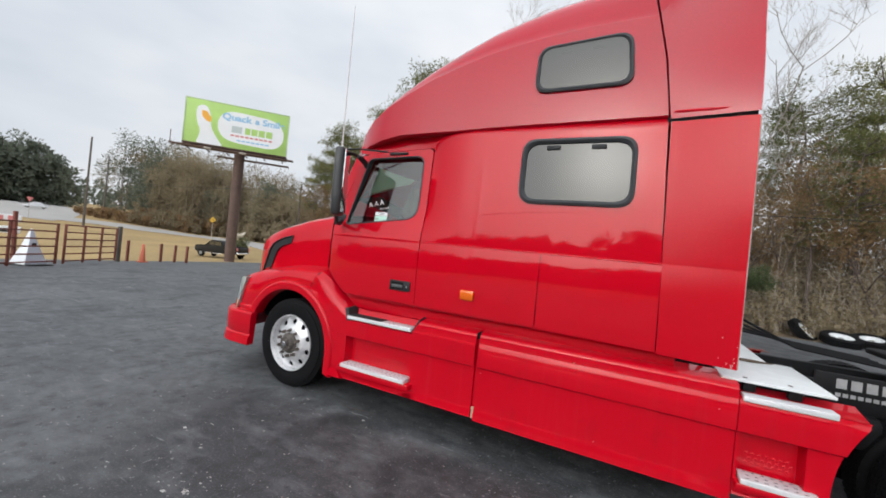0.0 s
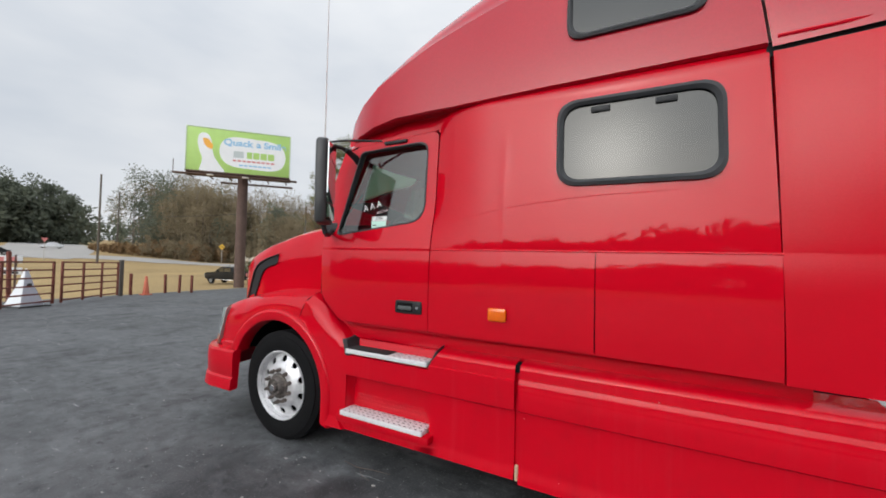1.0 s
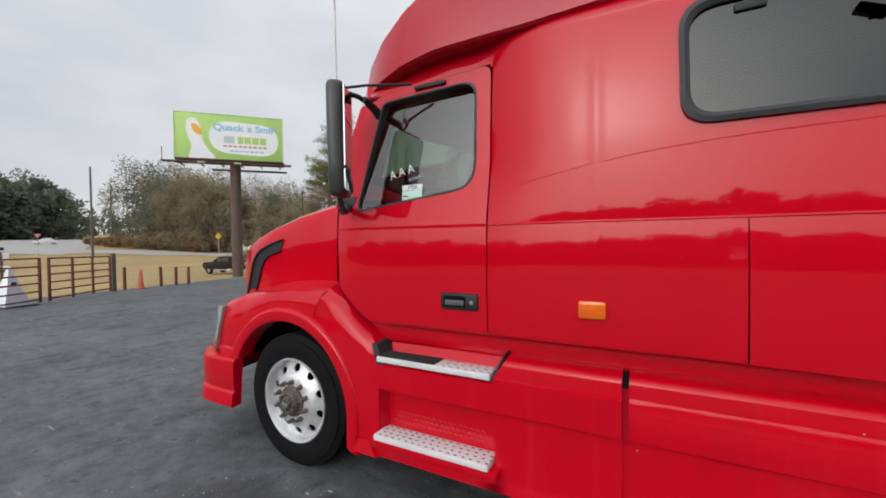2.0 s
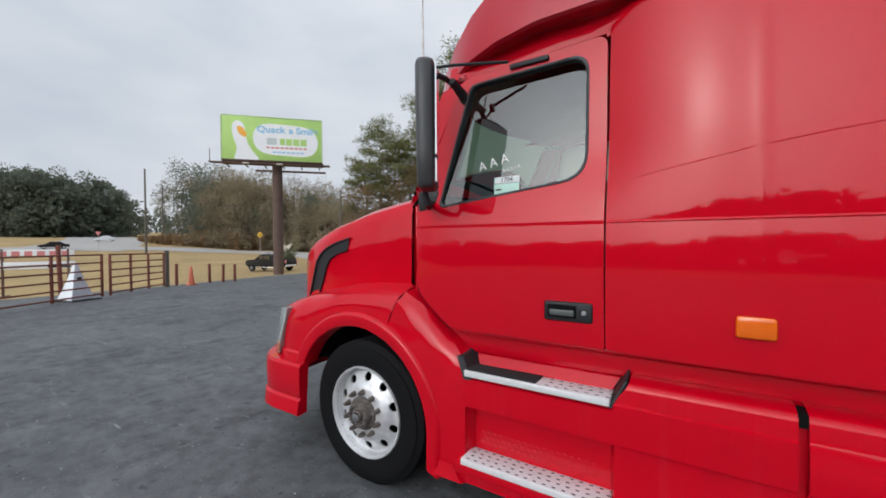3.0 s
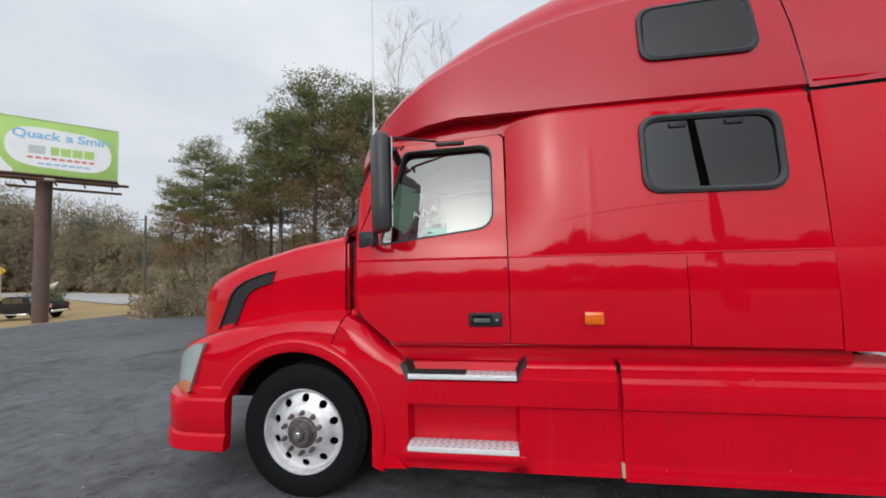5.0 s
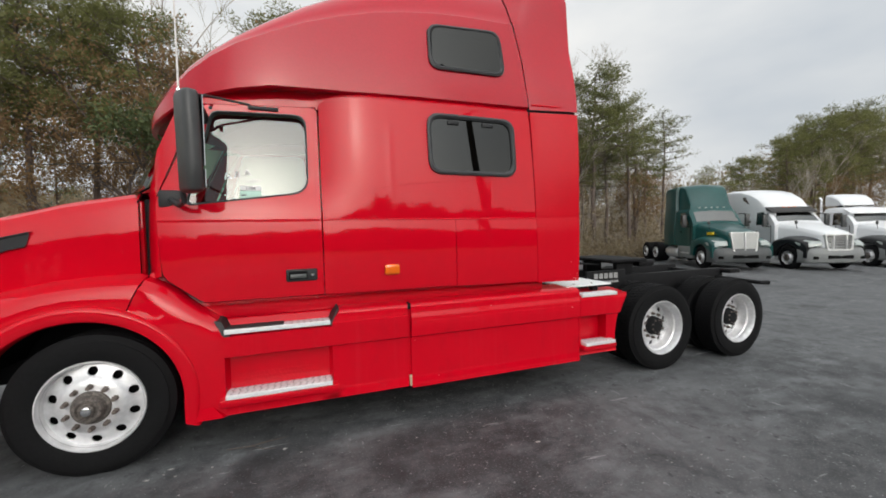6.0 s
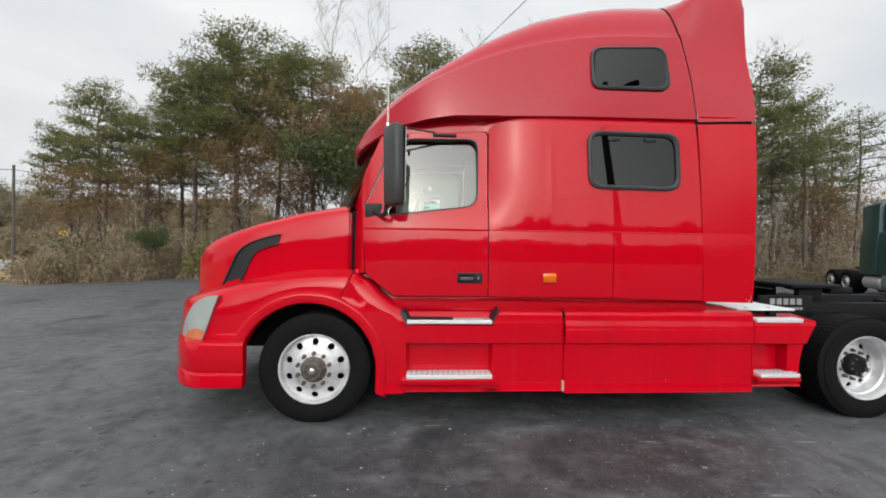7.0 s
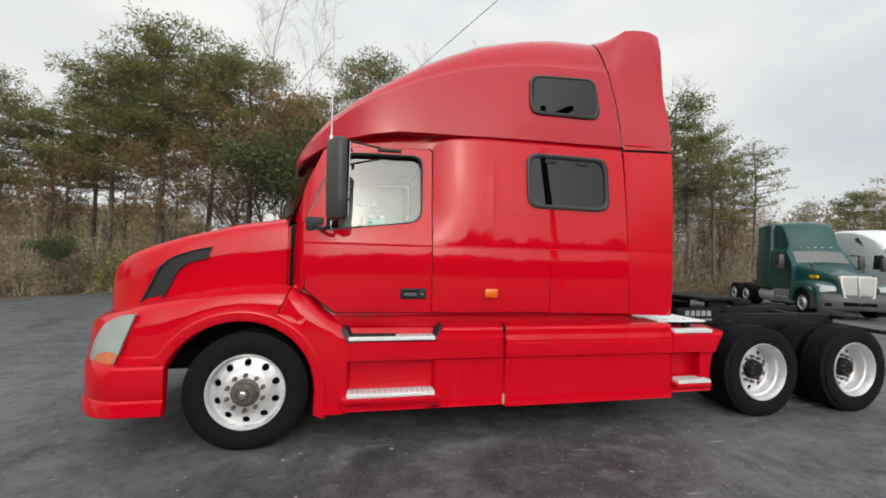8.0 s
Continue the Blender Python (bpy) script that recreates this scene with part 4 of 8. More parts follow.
# rear quarter in front of the drive wheel
arch2 = lambda z: 5.44 - math.sqrt(max(0, 0.88 ** 2 - (z - 0.46) ** 2)) if z < 0.95 else 4.70 + (z - 0.95) * 0.6
sides("quarter_fairing", merge(
    grid_panel([[(4.085 + (arch2(z) - 4.085) * s, z) for s in (0, 0.5, 1)] for z in (0.335, 0.36, 0.385)], fy),
    grid_panel([[(4.085 + (0.02) * s, z) for s in (0, 1)] for z in (0.385, 0.5, 0.735)], fy),
    grid_panel([[(4.44 + (arch2(z) - 4.44) * s, z) for s in (0, 0.5, 1)] for z in (0.385, 0.45, 0.5, 0.55, 0.6, 0.65, 0.7, 0.735)], fy),
    grid_panel([[(4.085 + (arch2(z) - 4.085) * s, z) for s in (0, 0.25, 0.5, 0.75, 1)] for z in (0.74, 0.748, 0.80, 0.86, 0.90, 0.935, 0.95, 0.96)], fy)), STREAKED)
b = merge(
    ([(4.105, 0.03, 0.735), (4.12, 0.14, 0.735), (4.12, 0.14, 0.385), (4.105, 0.03, 0.385)], [(0, 1, 2, 3)]),
    ([(4.12, 0.14, 0.735), (4.43, 0.14, 0.735), (4.43, 0.14, 0.385), (4.12, 0.14, 0.385)], [(0, 1, 2, 3)]),
    ([(4.43, 0.14, 0.735), (4.44, 0.03, 0.735), (4.44, 0.03, 0.385), (4.43, 0.14, 0.385)], [(0, 1, 2, 3)]),
    ([(4.085, 0.03, 0.737), (4.45, 0.03, 0.737), (4.45, 0.14, 0.733), (4.085, 0.14, 0.733)], [(0, 1, 2, 3)]))
sides("rear_step_recess", b, RED)
sides("quarter_shelf", ([(4.085, 0.02, 0.962), (4.70, 0.02, 0.962), (4.73, 0.30, 0.985), (4.085, 0.30, 0.985)], [(0, 1, 2, 3)]), RED)


def tread_plate(name, x0, x1, y0, y1, z, rows, height=0.035, label="serrated aluminium step tread", cover=None):
    """A step tread: a channel with rows of raised teeth; its slots are flat black quads."""
    bm = box_bm((x0, y0, z - height), (x1, y1, z), 0.004)
    ob = part(name, bm, TREAD, truck, label)
    n = int((x1 - x0) / 0.046)
    vs, fs = [], []
    hv, hf = [], []
    for r in range(rows):
        yy = y0 + (y1 - y0) * (r + 0.5) / rows
        for i in range(n):
            xx = x0 + (x1 - x0) * (i + (0.5 if r % 2 else 0.3)) / n
            if cover and xx < cover:
                continue
            w, d = 0.008, 0.004
            o = len(vs)
            vs += [(xx - w, yy - d, z + 0.001), (xx + w, yy - d, z + 0.001), (xx + w, yy + d, z + 0.001), (xx - w, yy + d, z + 0.001),
                   (xx - w * .7, yy - d * .6, z + 0.003), (xx + w * .7, yy - d * .6, z + 0.003), (xx + w * .7, yy + d * .6, z + 0.003), (xx - w * .7, yy + d * .6, z + 0.003)]
            fs += [(o, o + 1, o + 5, o + 4), (o + 1, o + 2, o + 6, o + 5), (o + 2, o + 3, o + 7, o + 6), (o + 3, o, o + 4, o + 7), (o + 4, o + 5, o + 6, o + 7)]
            xs2 = xx + (x1 - x0) / n * 0.5
            o = len(hv)
            hv += [(xs2 - 0.009, yy - 0.0045, z + 0.0012), (xs2 + 0.009, yy - 0.0045, z + 0.0012), (xs2 + 0.009, yy + 0.0045, z + 0.0012), (xs2 - 0.009, yy + 0.0045, z + 0.0012)]
            hf.append((o, o + 1, o + 2, o + 3))
    if vs:
        raw_mesh("tread_tooth", vs, fs, TREAD, ob)["kind"] = "stuff"
        raw_mesh("tread_slot", hv, hf, HOLE, ob)["kind"] = "stuff"
    return ob


up = tread_plate("upper_step", 0.822, 1.585, -0.012, 0.125, 0.958, 3, cover=1.25)
part("grip_tape", box_bm((0.835, -0.004, 0.958), (1.235, 0.115, 0.967), 0.003), mat("black_grip_tape", (0.014, 0.014, 0.015), 0.95, vary=0.4, grain=180, bump=0.002), up, "worn black grip tape")
tread_plate("lower_step", 0.822, 1.585, -0.055, 0.10, 0.478, 4)
part("lower_step_bracket", box_bm((0.775, -0.048, 0.385), (1.635, 0.10, 0.442), 0.012), RED, truck)
tread_plate("quarter_upper_step", 4.10, 4.56, -0.008, 0.10, 0.982, 2, cover=5.0, label="plain ribbed aluminium step")
tread_plate("quarter_lower_step", 4.115, 4.50, -0.05, 0.10, 0.475, 3)
part("quarter_step_bracket", box_bm((4.09, -0.045, 0.395), (4.52, 0.10, 0.44), 0.012), RED, truck)
# embossed cross marks pressed into the recess walls
def embossed(x0, x1, y, z0, rows_, parent_name):
    vs, fs = [], []
    nx_ = int((x1 - x0) / 0.036)
    for r_ in range(rows_):
        for i in range(nx_):
            cx, cz = x0 + 0.036 * (i + 0.5 + 0.5 * (r_ % 2)), z0 + 0.03 * r_
            for a in (0.6, -0.6 + math.pi):
                dx_, dz_ = math.cos(a) * 0.011, math.sin(a) * 0.011
                nx2, nz2 = -math.sin(a) * 0.0042, math.cos(a) * 0.0042
                o = len(vs)
                vs += [(cx - dx_ - nx2, y, cz - dz_ - nz2), (cx + dx_ - nx2, y, cz + dz_ - nz2), (cx + dx_ + nx2, y, cz + dz_ + nz2), (cx - dx_ + nx2, y, cz - dz_ + nz2), (cx - dx_, y - 0.005, cz - dz_), (cx + dx_, y - 0.005, cz + dz_)]
                fs += [(o, o + 1, o + 5, o + 4), (o + 2, o + 3, o + 4, o + 5)]
    tagged(raw_mesh(parent_name, vs, fs, RED, truck), kind="stuff")


embossed(0.87, 1.55, 0.0995, 0.52, 3, "tread_emboss")
embossed(4.15, 4.41, 0.1395, 0.52, 3, "tread_emboss")
CHIP = mat("bare_white_primer", (0.62, 0.42, 0.38), 0.8, vary=0.15, grain=40)
rc = random.Random(17)
for k in range(9):
    cx, cz = 4.045 - abs(rc.gauss(0, 0.03)), 1.14 + abs(rc.gauss(0, 0.09))
    w_, h_ = rc.uniform(0.0015, 0.004), rc.uniform(0.002, 0.006)
    yy = side_y(cx, cz) - 0.0012
    part("paint_chip", box_bm((cx - w_, yy, cz - h_), (cx + w_, yy + 0.003, cz + h_), 0.001), CHIP, truck)
for cx, cz in ((3.24, 0.40), (3.98, 0.86), (2.52, 0.36), (2.30, 0.70), (3.05, 0.955)):
    yy = fy(cx, cz) - 0.0015
    part("paint_chip", box_bm((cx - 0.0035, yy, cz - 0.002), (cx + 0.0035, yy + 0.004, cz + 0.002), 0.001), CHIP, truck)
# chips of bare filler at the fairing joint
part("fairing_chip", box_bm((2.245, 0.012, 0.30), (2.268, 0.04, 0.40), 0.008), mat("bare_filler", (0.55, 0.36, 0.24), 0.8, vary=0.3), truck, "chipped bare filler at fairing corner")

# ---- wheels


def hub_sector(profile, r0, r1, holes, hr, hole_r, n=10, arc=8):
    """A wheel disc between two radii, with round hand holes; profile gives y by radius."""
    vf = ([], [])
    for k in range(n):
        a0, a1 = 2 * math.pi * k / n, 2 * math.pi * (k + 1) / n
        am = (a0 + a1) / 2
        outer = [(r0 * math.cos(a0 + (a1 - a0) * i / arc), r0 * math.sin(a0 + (a1 - a0) * i / arc)) for i in range(arc + 1)]
        outer += [(r1 * math.cos(a1 + (a0 - a1) * i / arc), r1 * math.sin(a1 + (a0 - a1) * i / arc)) for i in range(arc + 1)]
        hole = [(hr * math.cos(am) + hole_r * math.cos(t), hr * math.sin(am) + hole_r * math.sin(t)) for t in [2 * math.pi * i / 16 for i in range(16)]]
        p = ring_panel(outer, hole, lambda x, z: profile(math.hypot(x, z)), rings=4, nang=24, thick=0.012)
        m = len(p[0])
        vf = merge(vf, p)
    return vf


def tyre_profile(w=0.27, r=0.515, rr=0.300):
    """(y, r) from the outer bead round the tread to the inner bead; y = 0 is the outer sidewall."""
    pr = [(0.035, rr - 0.008), (0.018, rr + 0.004), (0.010, rr + 0.03), (0.002, rr + 0.07), (0.0, rr + 0.11), (0.006, rr + 0.150), (0.016, r - 0.045), (0.022, r - 0.022), (0.032, r - 0.008)]
    tread = []
    m = 5
    y0, y1 = 0.034, w - 0.034
    for k in range(m):
        a, b = y0 + (y1 - y0) * k / m, y0 + (y1 - y0) * (k + 1) / m
        g = 0.006
        if k:
            tread += [(a + g, r - 0.012), (a + g, r)]
        else:
            tread += [(a, r - 0.002)]
        if k < m - 1:
            tread += [(b - g, r), (b - g, r - 0.012)]
        else:
            tread += [(b, r - 0.002)]
    back = [(w - y, q) for y, q in reversed(pr)]
    return pr + tread + back


def tread_lugs(r, y0, y1, n=64, rows=((0.0, 0.22), (0.24, 0.48), (0.52, 0.76), (0.78, 1.0))):
    vs, fs = [], []
    for k, (a, b) in enumerate(rows):
        ya, yb = y0 + (y1 - y0) * a, y0 + (y1 - y0) * b
        for i in range(n):
            t0 = 2 * math.pi * (i + 0.3 * k) / n
            t1 = t0 + 2 * math.pi / n * 0.72
            o = len(vs)
            for rr in (r - 0.004, r + 0.008):
                for t, y in ((t0, ya), (t1, ya), (t1 + 0.02, yb), (t0 + 0.02, yb)):
                    vs.append((rr * math.cos(t), y, rr * math.sin(t)))
            fs += [(o + 4, o + 5, o + 6, o + 7), (o, o + 1, o + 5, o + 4), (o + 1, o + 2, o + 6, o + 5), (o + 2, o + 3, o + 7, o + 6), (o + 3, o, o + 4, o + 7)]
    return vs, fs


def lug_nuts(wheel, n, rc, y, length, radius, at, flip, name="lug_nut"):
    """Nuts round a hub, each an object of its own on one mesh."""
    first = None
    for k in range(n):
        a = 2 * math.pi * (k + 0.5) / n
        place = (at[0] + rc * math.cos(a), at[1] + (-y if flip else y), at[2] + rc * math.sin(a))
        if first is None:
            first = finish(name, *tube([(0, 0, 0), (0, -length * 0.6, 0), (0, -length, 0)], [radius * 1.25, radius, radius * 0.75], 6), STEEL, wheel)
            ob = first
        else:
            ob = new(name, first.data)
            ob.parent = wheel
        ob.matrix_basis = pose(*place, 0, 0, 180 if flip else 0)


def put(vf, at, flip=False):
    v, f = vf
    s = -1 if flip else 1
    return [(at[0] + x, at[1] + s * y, at[2] + z) for x, y, z in v], f


def steer_wheel(at, flip=False):
    w = finish("front_wheel", *put(lathe(tyre_profile(0.28, 0.494, 0.300), n=72), at, flip), TYRE, truck, sharp=30)
    prof = lambda r: interp([(0.09, -0.004), (0.165, 0.006), (0.19, 0.014), (0.20, 0.030), (0.225, 0.045), (0.27, 0.062), (0.286, 0.066)], r)
    finish("rim", *put(hub_sector(prof, 0.115, 0.286, 10, 0.238, 0.030), at, flip), ALU, w, "polished aluminium rim with ten hand holes")
    finish("rim_flange", *put(lathe([(0.066, 0.284), (0.05, 0.290), (0.014, 0.296), (0.004, 0.304), (0.004, 0.312), (0.018, 0.316)], n=72), at, flip), ALU, w)
    # black disc paints in the shade seen through the hand holes
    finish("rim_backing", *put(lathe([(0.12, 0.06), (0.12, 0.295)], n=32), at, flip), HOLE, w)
    finish("hub", *put(lathe([(0.0, 0.116), (-0.012, 0.112), (-0.018, 0.094), (-0.045, 0.086), (-0.06, 0.078), (-0.062, 0.066), (-0.046, 0.060), (-0.046, 0.042), (-0.064, 0.038), (-0.068, 0.024), (-0.07, 0.0)], n=28), at, flip), RUSTY, w, "rust-stained greasy hub")
    finish("hub_cap", *put(lathe([(-0.066, 0.031), (-0.080, 0.029), (-0.084, 0.018), (-0.084, 0.0)], n=16), at, flip), CHROME, w)
    lug_nuts(w, 10, 0.143, 0.006, 0.05, 0.0165, at, flip)
    lug_nuts(w, 6, 0.074, -0.052, 0.012, 0.009, at, flip, "hub_bolt")


steer_wheel((0.0, 0.03, 0.505))
steer_wheel((0.0, WIDTH - 0.03, 0.505), True)
finish("front_axle", *tube([(0, 0.2, 0.48), (0, 0.6, 0.42), (0, 1.8, 0.42), (0, 2.2, 0.48)], 0.06, 8), DARK, truck)


def drive_wheel(at, flip=False):
    w = finish("drive_wheel", *put(lathe(tyre_profile(0.27, 0.494, 0.300), n=72), at, flip), TYRE, truck, sharp=30)
    tagged(finish("tread", *put(tread_lugs(0.490, 0.028, 0.242), at, flip), TYRE, w, weld=False), kind="stuff")
    inn = finish("inner_tyre", *put(lathe([(y + 0.335, r) for y, r in tyre_profile(0.27, 0.494, 0.300)], n=60), at, flip), TYRE, w, sharp=30)
    tagged(finish("tread", *put(tread_lugs(0.490, 0.363, 0.577), at, flip), TYRE, inn, weld=False), kind="stuff")
    finish("rim_barrel", *put(lathe([(0.018, 0.316), (0.004, 0.311), (0.004, 0.303), (0.016, 0.296), (0.04, 0.285), (0.075, 0.280), (0.085, 0.262), (0.17, 0.256), (0.178, 0.248)], n=72), at, flip), ALU, w, "deep-dish aluminium rim")
    prof = lambda r: interp([(0.10, 0.150), (0.17, 0.158), (0.20, 0.170), (0.25, 0.180)], r)
    finish("rim", *put(hub_sector(prof, 0.112, 0.249, 10, 0.212, 0.027), at, flip), ALU, w)
    # another black disc for the shade behind the disc's holes
    finish("rim_backing", *put(lathe([(0.23, 0.05), (0.23, 0.262)], n=32), at, flip), HOLE, w)
    finish("hub", *put(lathe([(0.155, 0.112), (0.100, 0.102), (0.088, 0.090), (0.084, 0.06), (0.080, 0.0)], n=24), at, flip), DARK, w)
    lug_nuts(w, 10, 0.143, 0.155, 0.036, 0.0165, at, flip)
    lug_nuts(w, 8, 0.075, 0.088, 0.016, 0.008, at, flip, "hub_bolt")


for wx, wz in ((5.31, 0.488), (6.63, 0.474)):
    drive_wheel((wx, 0.055, wz))
    drive_wheel((wx, WIDTH - 0.055, wz), True)
    finish("drive_axle", *tube([(wx, 0.3, 0.505), (wx, 2.1, 0.505)], 0.09, 10), DARK, truck)
    finish("axle_housing", *lathe([(-0.001, 0.0), (0.0, 0.2), (0.1, 0.24), (0.2, 0.2), (0.201, 0.0)], n=20), DARK, truck).matrix_basis = pose(wx, 1.1, 0.505)

# ---- chassis behind the cab
for y in (0.77, 1.55):
    part("frame_rail", box_bm((-0.6, y, 0.76), (7.36, y + 0.08, 1.03), 0.008), FRAME, truck)
for x in (4.9, 6.02, 7.2):
    part("cross_member", box_bm((x, 0.85, 0.80), (x + 0.10, 1.55, 0.98), 0.008), FRAME, truck)
finish("mudflap_hanger", *tube([(7.22, 0.80, 0.90), (7.20, 0.40, 0.89), (7.20, 0.16, 0.885), (7.33, 0.14, 0.88)], [0.03, 0.028, 0.026, 0.03], 8), FRAME, truck)
part("rear_tow_bracket", box_bm((7.30, 0.62, 0.96), (7.52, 0.78, 1.02), 0.012), FRAME, truck)
deck = part("deck_plate", box_bm((3.99, 0.10, 1.042), (4.58, 0.95, 1.060), 0.004), WHITE, truck, "dusty white deck plate behind the cab")
part("deck_plate", box_bm((3.99, 0.955, 1.046), (4.42, 2.05, 1.064), 0.004), WHITE, truck)
for dx in (4.12, 4.36):
    part("deck_bracket", box_bm((dx, 0.14, 0.98), (dx + 0.07, 0.20, 1.044), 0.004), FRAME, truck)
    part("deck_rivet", box_bm((dx, 0.16, 1.060), (dx + 0.025, 0.185, 1.065), 0.003), STEEL, deck)
finish("deck_dirt", *tube([(4.0, 0.86, 1.062), (4.05, 0.80, 1.064), (4.16, 0.86, 1.062), (4.30, 0.84, 1.062), (4.45, 0.90, 1.060)], [0.008, 0.022, 0.016, 0.025, 0.008], 6), mat("dead_leaves_litter", (0.09, 0.065, 0.045), 0.95, vary=0.5, grain=70, bump=0.01), truck)
plate = part("quarter_sign_plate", box_bm((4.59, 0.50, 0.90), (5.19, 0.53, 1.14), 0.004), FRAME, truck, "black plate with worn pale lettering bars")
for k, (a, b, z0, z1) in enumerate(((4.70, 5.08, 1.045, 1.11), (4.70, 5.08, 0.99, 1.015))):
    n = 5 if k == 0 else 10
    for i in range(n):
        xa = a + (b - a) * i / n
        part("lettering_bar", box_bm((xa, 0.497, z0), (xa + (b - a) / n * 0.72, 0.501, z1)), mat("worn_lettering", (0.34, 0.34, 0.34), 0.7) if k + i == 0 else bpy.data.materials["worn_lettering"], plate)
# fifth wheel
fw = part("fifth_wheel", box_bm((5.24, 0.78, 1.19), (5.86, 1.62, 1.24), 0.02), FRAME, truck, "black greasy fifth wheel plate")
for y in (0.86, 1.46):
    part("fifth_wheel_bracket", box_bm((5.40, y, 1.02), (5.70, y + 0.08, 1.20), 0.02), FRAME, fw)
for y in (0.90, 1.30):
    part("fifth_wheel_ramp", box_bm((5.84, y, 1.11), (6.14, y + 0.22, 1.20), 0.03), FRAME, fw)
for k in range(4):
    y = 0.95 + 0.14 * k
    pth = [(3.72, y, 1.9 - 0.1 * k), (4.1, y + 0.02, 1.45 - 0.06 * k), (4.6, y, 1.22), (5.2, y + 0.05, 1.16)]
    finish("air_hose", *tube(pth, 0.012, 6), DARK, truck)
part("air_tank", box_bm((4.6, 0.45, 0.66), (4.95, 0.75, 0.9), 0.06), FRAME, truck)
finish("fuel_tank", *put(lathe([(0, 0.0), (0, 0.28), (0.02, 0.31), (1.5, 0.31), (1.52, 0.28), (1.52, 0.0)], n=24), (0, 0, 0)), ALU, truck).matrix_basis = pose(2.45, 0.5, 0.66, 0, 0, -90)

# unseen boxes and trays between rails and fairings, added to block light underneath
for y0, y1 in ((0.16, 0.70), (1.70, 2.24)):
    part("battery_box", box_bm((0.95, y0, 0.36), (1.75, y1, 0.92), 0.03), DARK, truck)
    part("belly_tray", box_bm((1.85, y0 + 0.02, 0.34), (4.30, y1 - 0.02, 0.42), 0.02), DARK, truck)
part("sump_tray", box_bm((0.5, 0.72, 0.36), (4.2, 1.68, 0.70), 0.06), DARK, truck)

# ---- small fittings on the left side
hy = side_y(1.38, 1.33)
handle = part("door_handle_plate", box_bm((1.265, hy - 0.012, 1.285), (1.50, hy + 0.004, 1.382), 0.012), PLASTIC, truck, "dark grey recessed door handle")
part("handle_recess", box_bm((1.285, hy - 0.0135, 1.302), (1.425, hy - 0.011, 1.366), 0.0005), HOLE, handle)
part("handle_paddle", box_bm((1.295, hy - 0.020, 1.312), (1.415, hy - 0.010, 1.342), 0.005), mat("grey_paddle", (0.10, 0.11, 0.11), 0.4), handle)
finish("key_lock", *put(lathe([(0, 0.013), (-0.004, 0.012), (-0.005, 0.0)], n=14), (1.462, hy - 0.012, 1.333)), CHROME, handle)
ay = side_y(2.10, 1.34)
am = part("side_marker_lamp", box_bm((2.045, ay - 0.028, 1.302), (2.172, ay - 0.008, 1.388), 0.012), AMBER, truck, "amber side marker lamp")
part("lamp_base", box_bm((2.048, ay - 0.012, 1.305), (2.169, ay + 0.004, 1.385), 0.008), PLASTIC, am)

# mirror with arms
secs = []
MC, MD, MN = Vector((0.693, -0.175, 0)), Vector((-0.5, 0.866, 0)), Vector((0.866, 0.5, 0))
for t, wu, wv in ((0.0, 0.5, 0.5), (0.012, 0.85, 0.85), (0.04, 0.97, 1.0), (0.3, 1.0, 1.0), (0.7, 1.0, 1.0), (0.95, 0.98, 0.98), (0.985, 0.85, 0.88), (1.0, 0.5, 0.55)):
    ring = []
    for k in range(24):
        a = 2 * math.pi * k / 24
        c, s = math.cos(a), math.sin(a)
        u = math.copysign(abs(c) ** 0.55, c) * 0.125 * wu
        v = math.copysign(abs(s) ** 0.7, s) * 0.055 * wv
        p = MC + MD * u + MN * v
        ring.append((p.x - 0.012 * (t - 0.5), p.y, 1.955 + 0.68 * t))
    secs.append(ring)
mir = finish("side_mirror", *loft(secs, close_ends=True, ring=True), MIRRORBACK, truck, "tall dark grey plastic side mirror", sharp=50)
for nm, z0, z1 in (("mirror_glass", 2.13, 2.60), ("mirror_glass_convex", 1.99, 2.11)):
    vs = [MC + MD * u + MN * w + Vector((0, 0, z)) for z in (z0, z1) for u, w in ((-0.11, 0.052), (0.11, 0.052), (0.11, 0.059), (-0.11, 0.059))]
    finish(nm, vs, [(0, 1, 2, 3), (4, 5, 6, 7), (0, 1, 5, 4), (1, 2, 6, 5), (2, 3, 7, 6), (3, 0, 4, 7)], MIRROR, mir)
arms = part("mirror_bracket", box_bm((1.03, side_y(1.1, 2.65) - 0.02, 2.642), (1.25, side_y(1.1, 2.65) + 0.01, 2.668), 0.006), PLASTIC, truck)
finish("mirror_arm", *tube([(0.67, -0.12, 2.635), (0.78, -0.03, 2.66), (1.05, 0.09, 2.655)], 0.009, 8), PLASTIC, arms)
finish("mirror_arm", *tube([(0.68, -0.12, 2.61), (0.70, 0.0, 2.615), (0.72, 0.14, 2.58)], 0.016, 8), PLASTIC, arms)
finish("mirror_knuckle", *tube([(0.73, 0.02, 2.60), (0.73, 0.14, 2.56), (0.74, 0.18, 2.50)], [0.022, 0.03, 0.02], 8), PLASTIC, arms)
finish("mirror_clamp", *tube([(0.80, 0.0, 2.585), (0.80, 0.05, 2.615)], 0.014, 8), CHROME, arms)
low = finish("mirror_lower_arm", *tube([(0.63, -0.11, 1.965), (0.63, -0.09, 1.90), (0.58, 0.0, 1.885), (0.50, 0.12, 1.93)], [0.018, 0.02, 0.02, 0.025], 8), PLASTIC, truck)
part("arm_bracket", box_bm((0.42, 0.10, 1.87), (0.58, 0.20, 2.0), 0.02), PLASTIC, low)
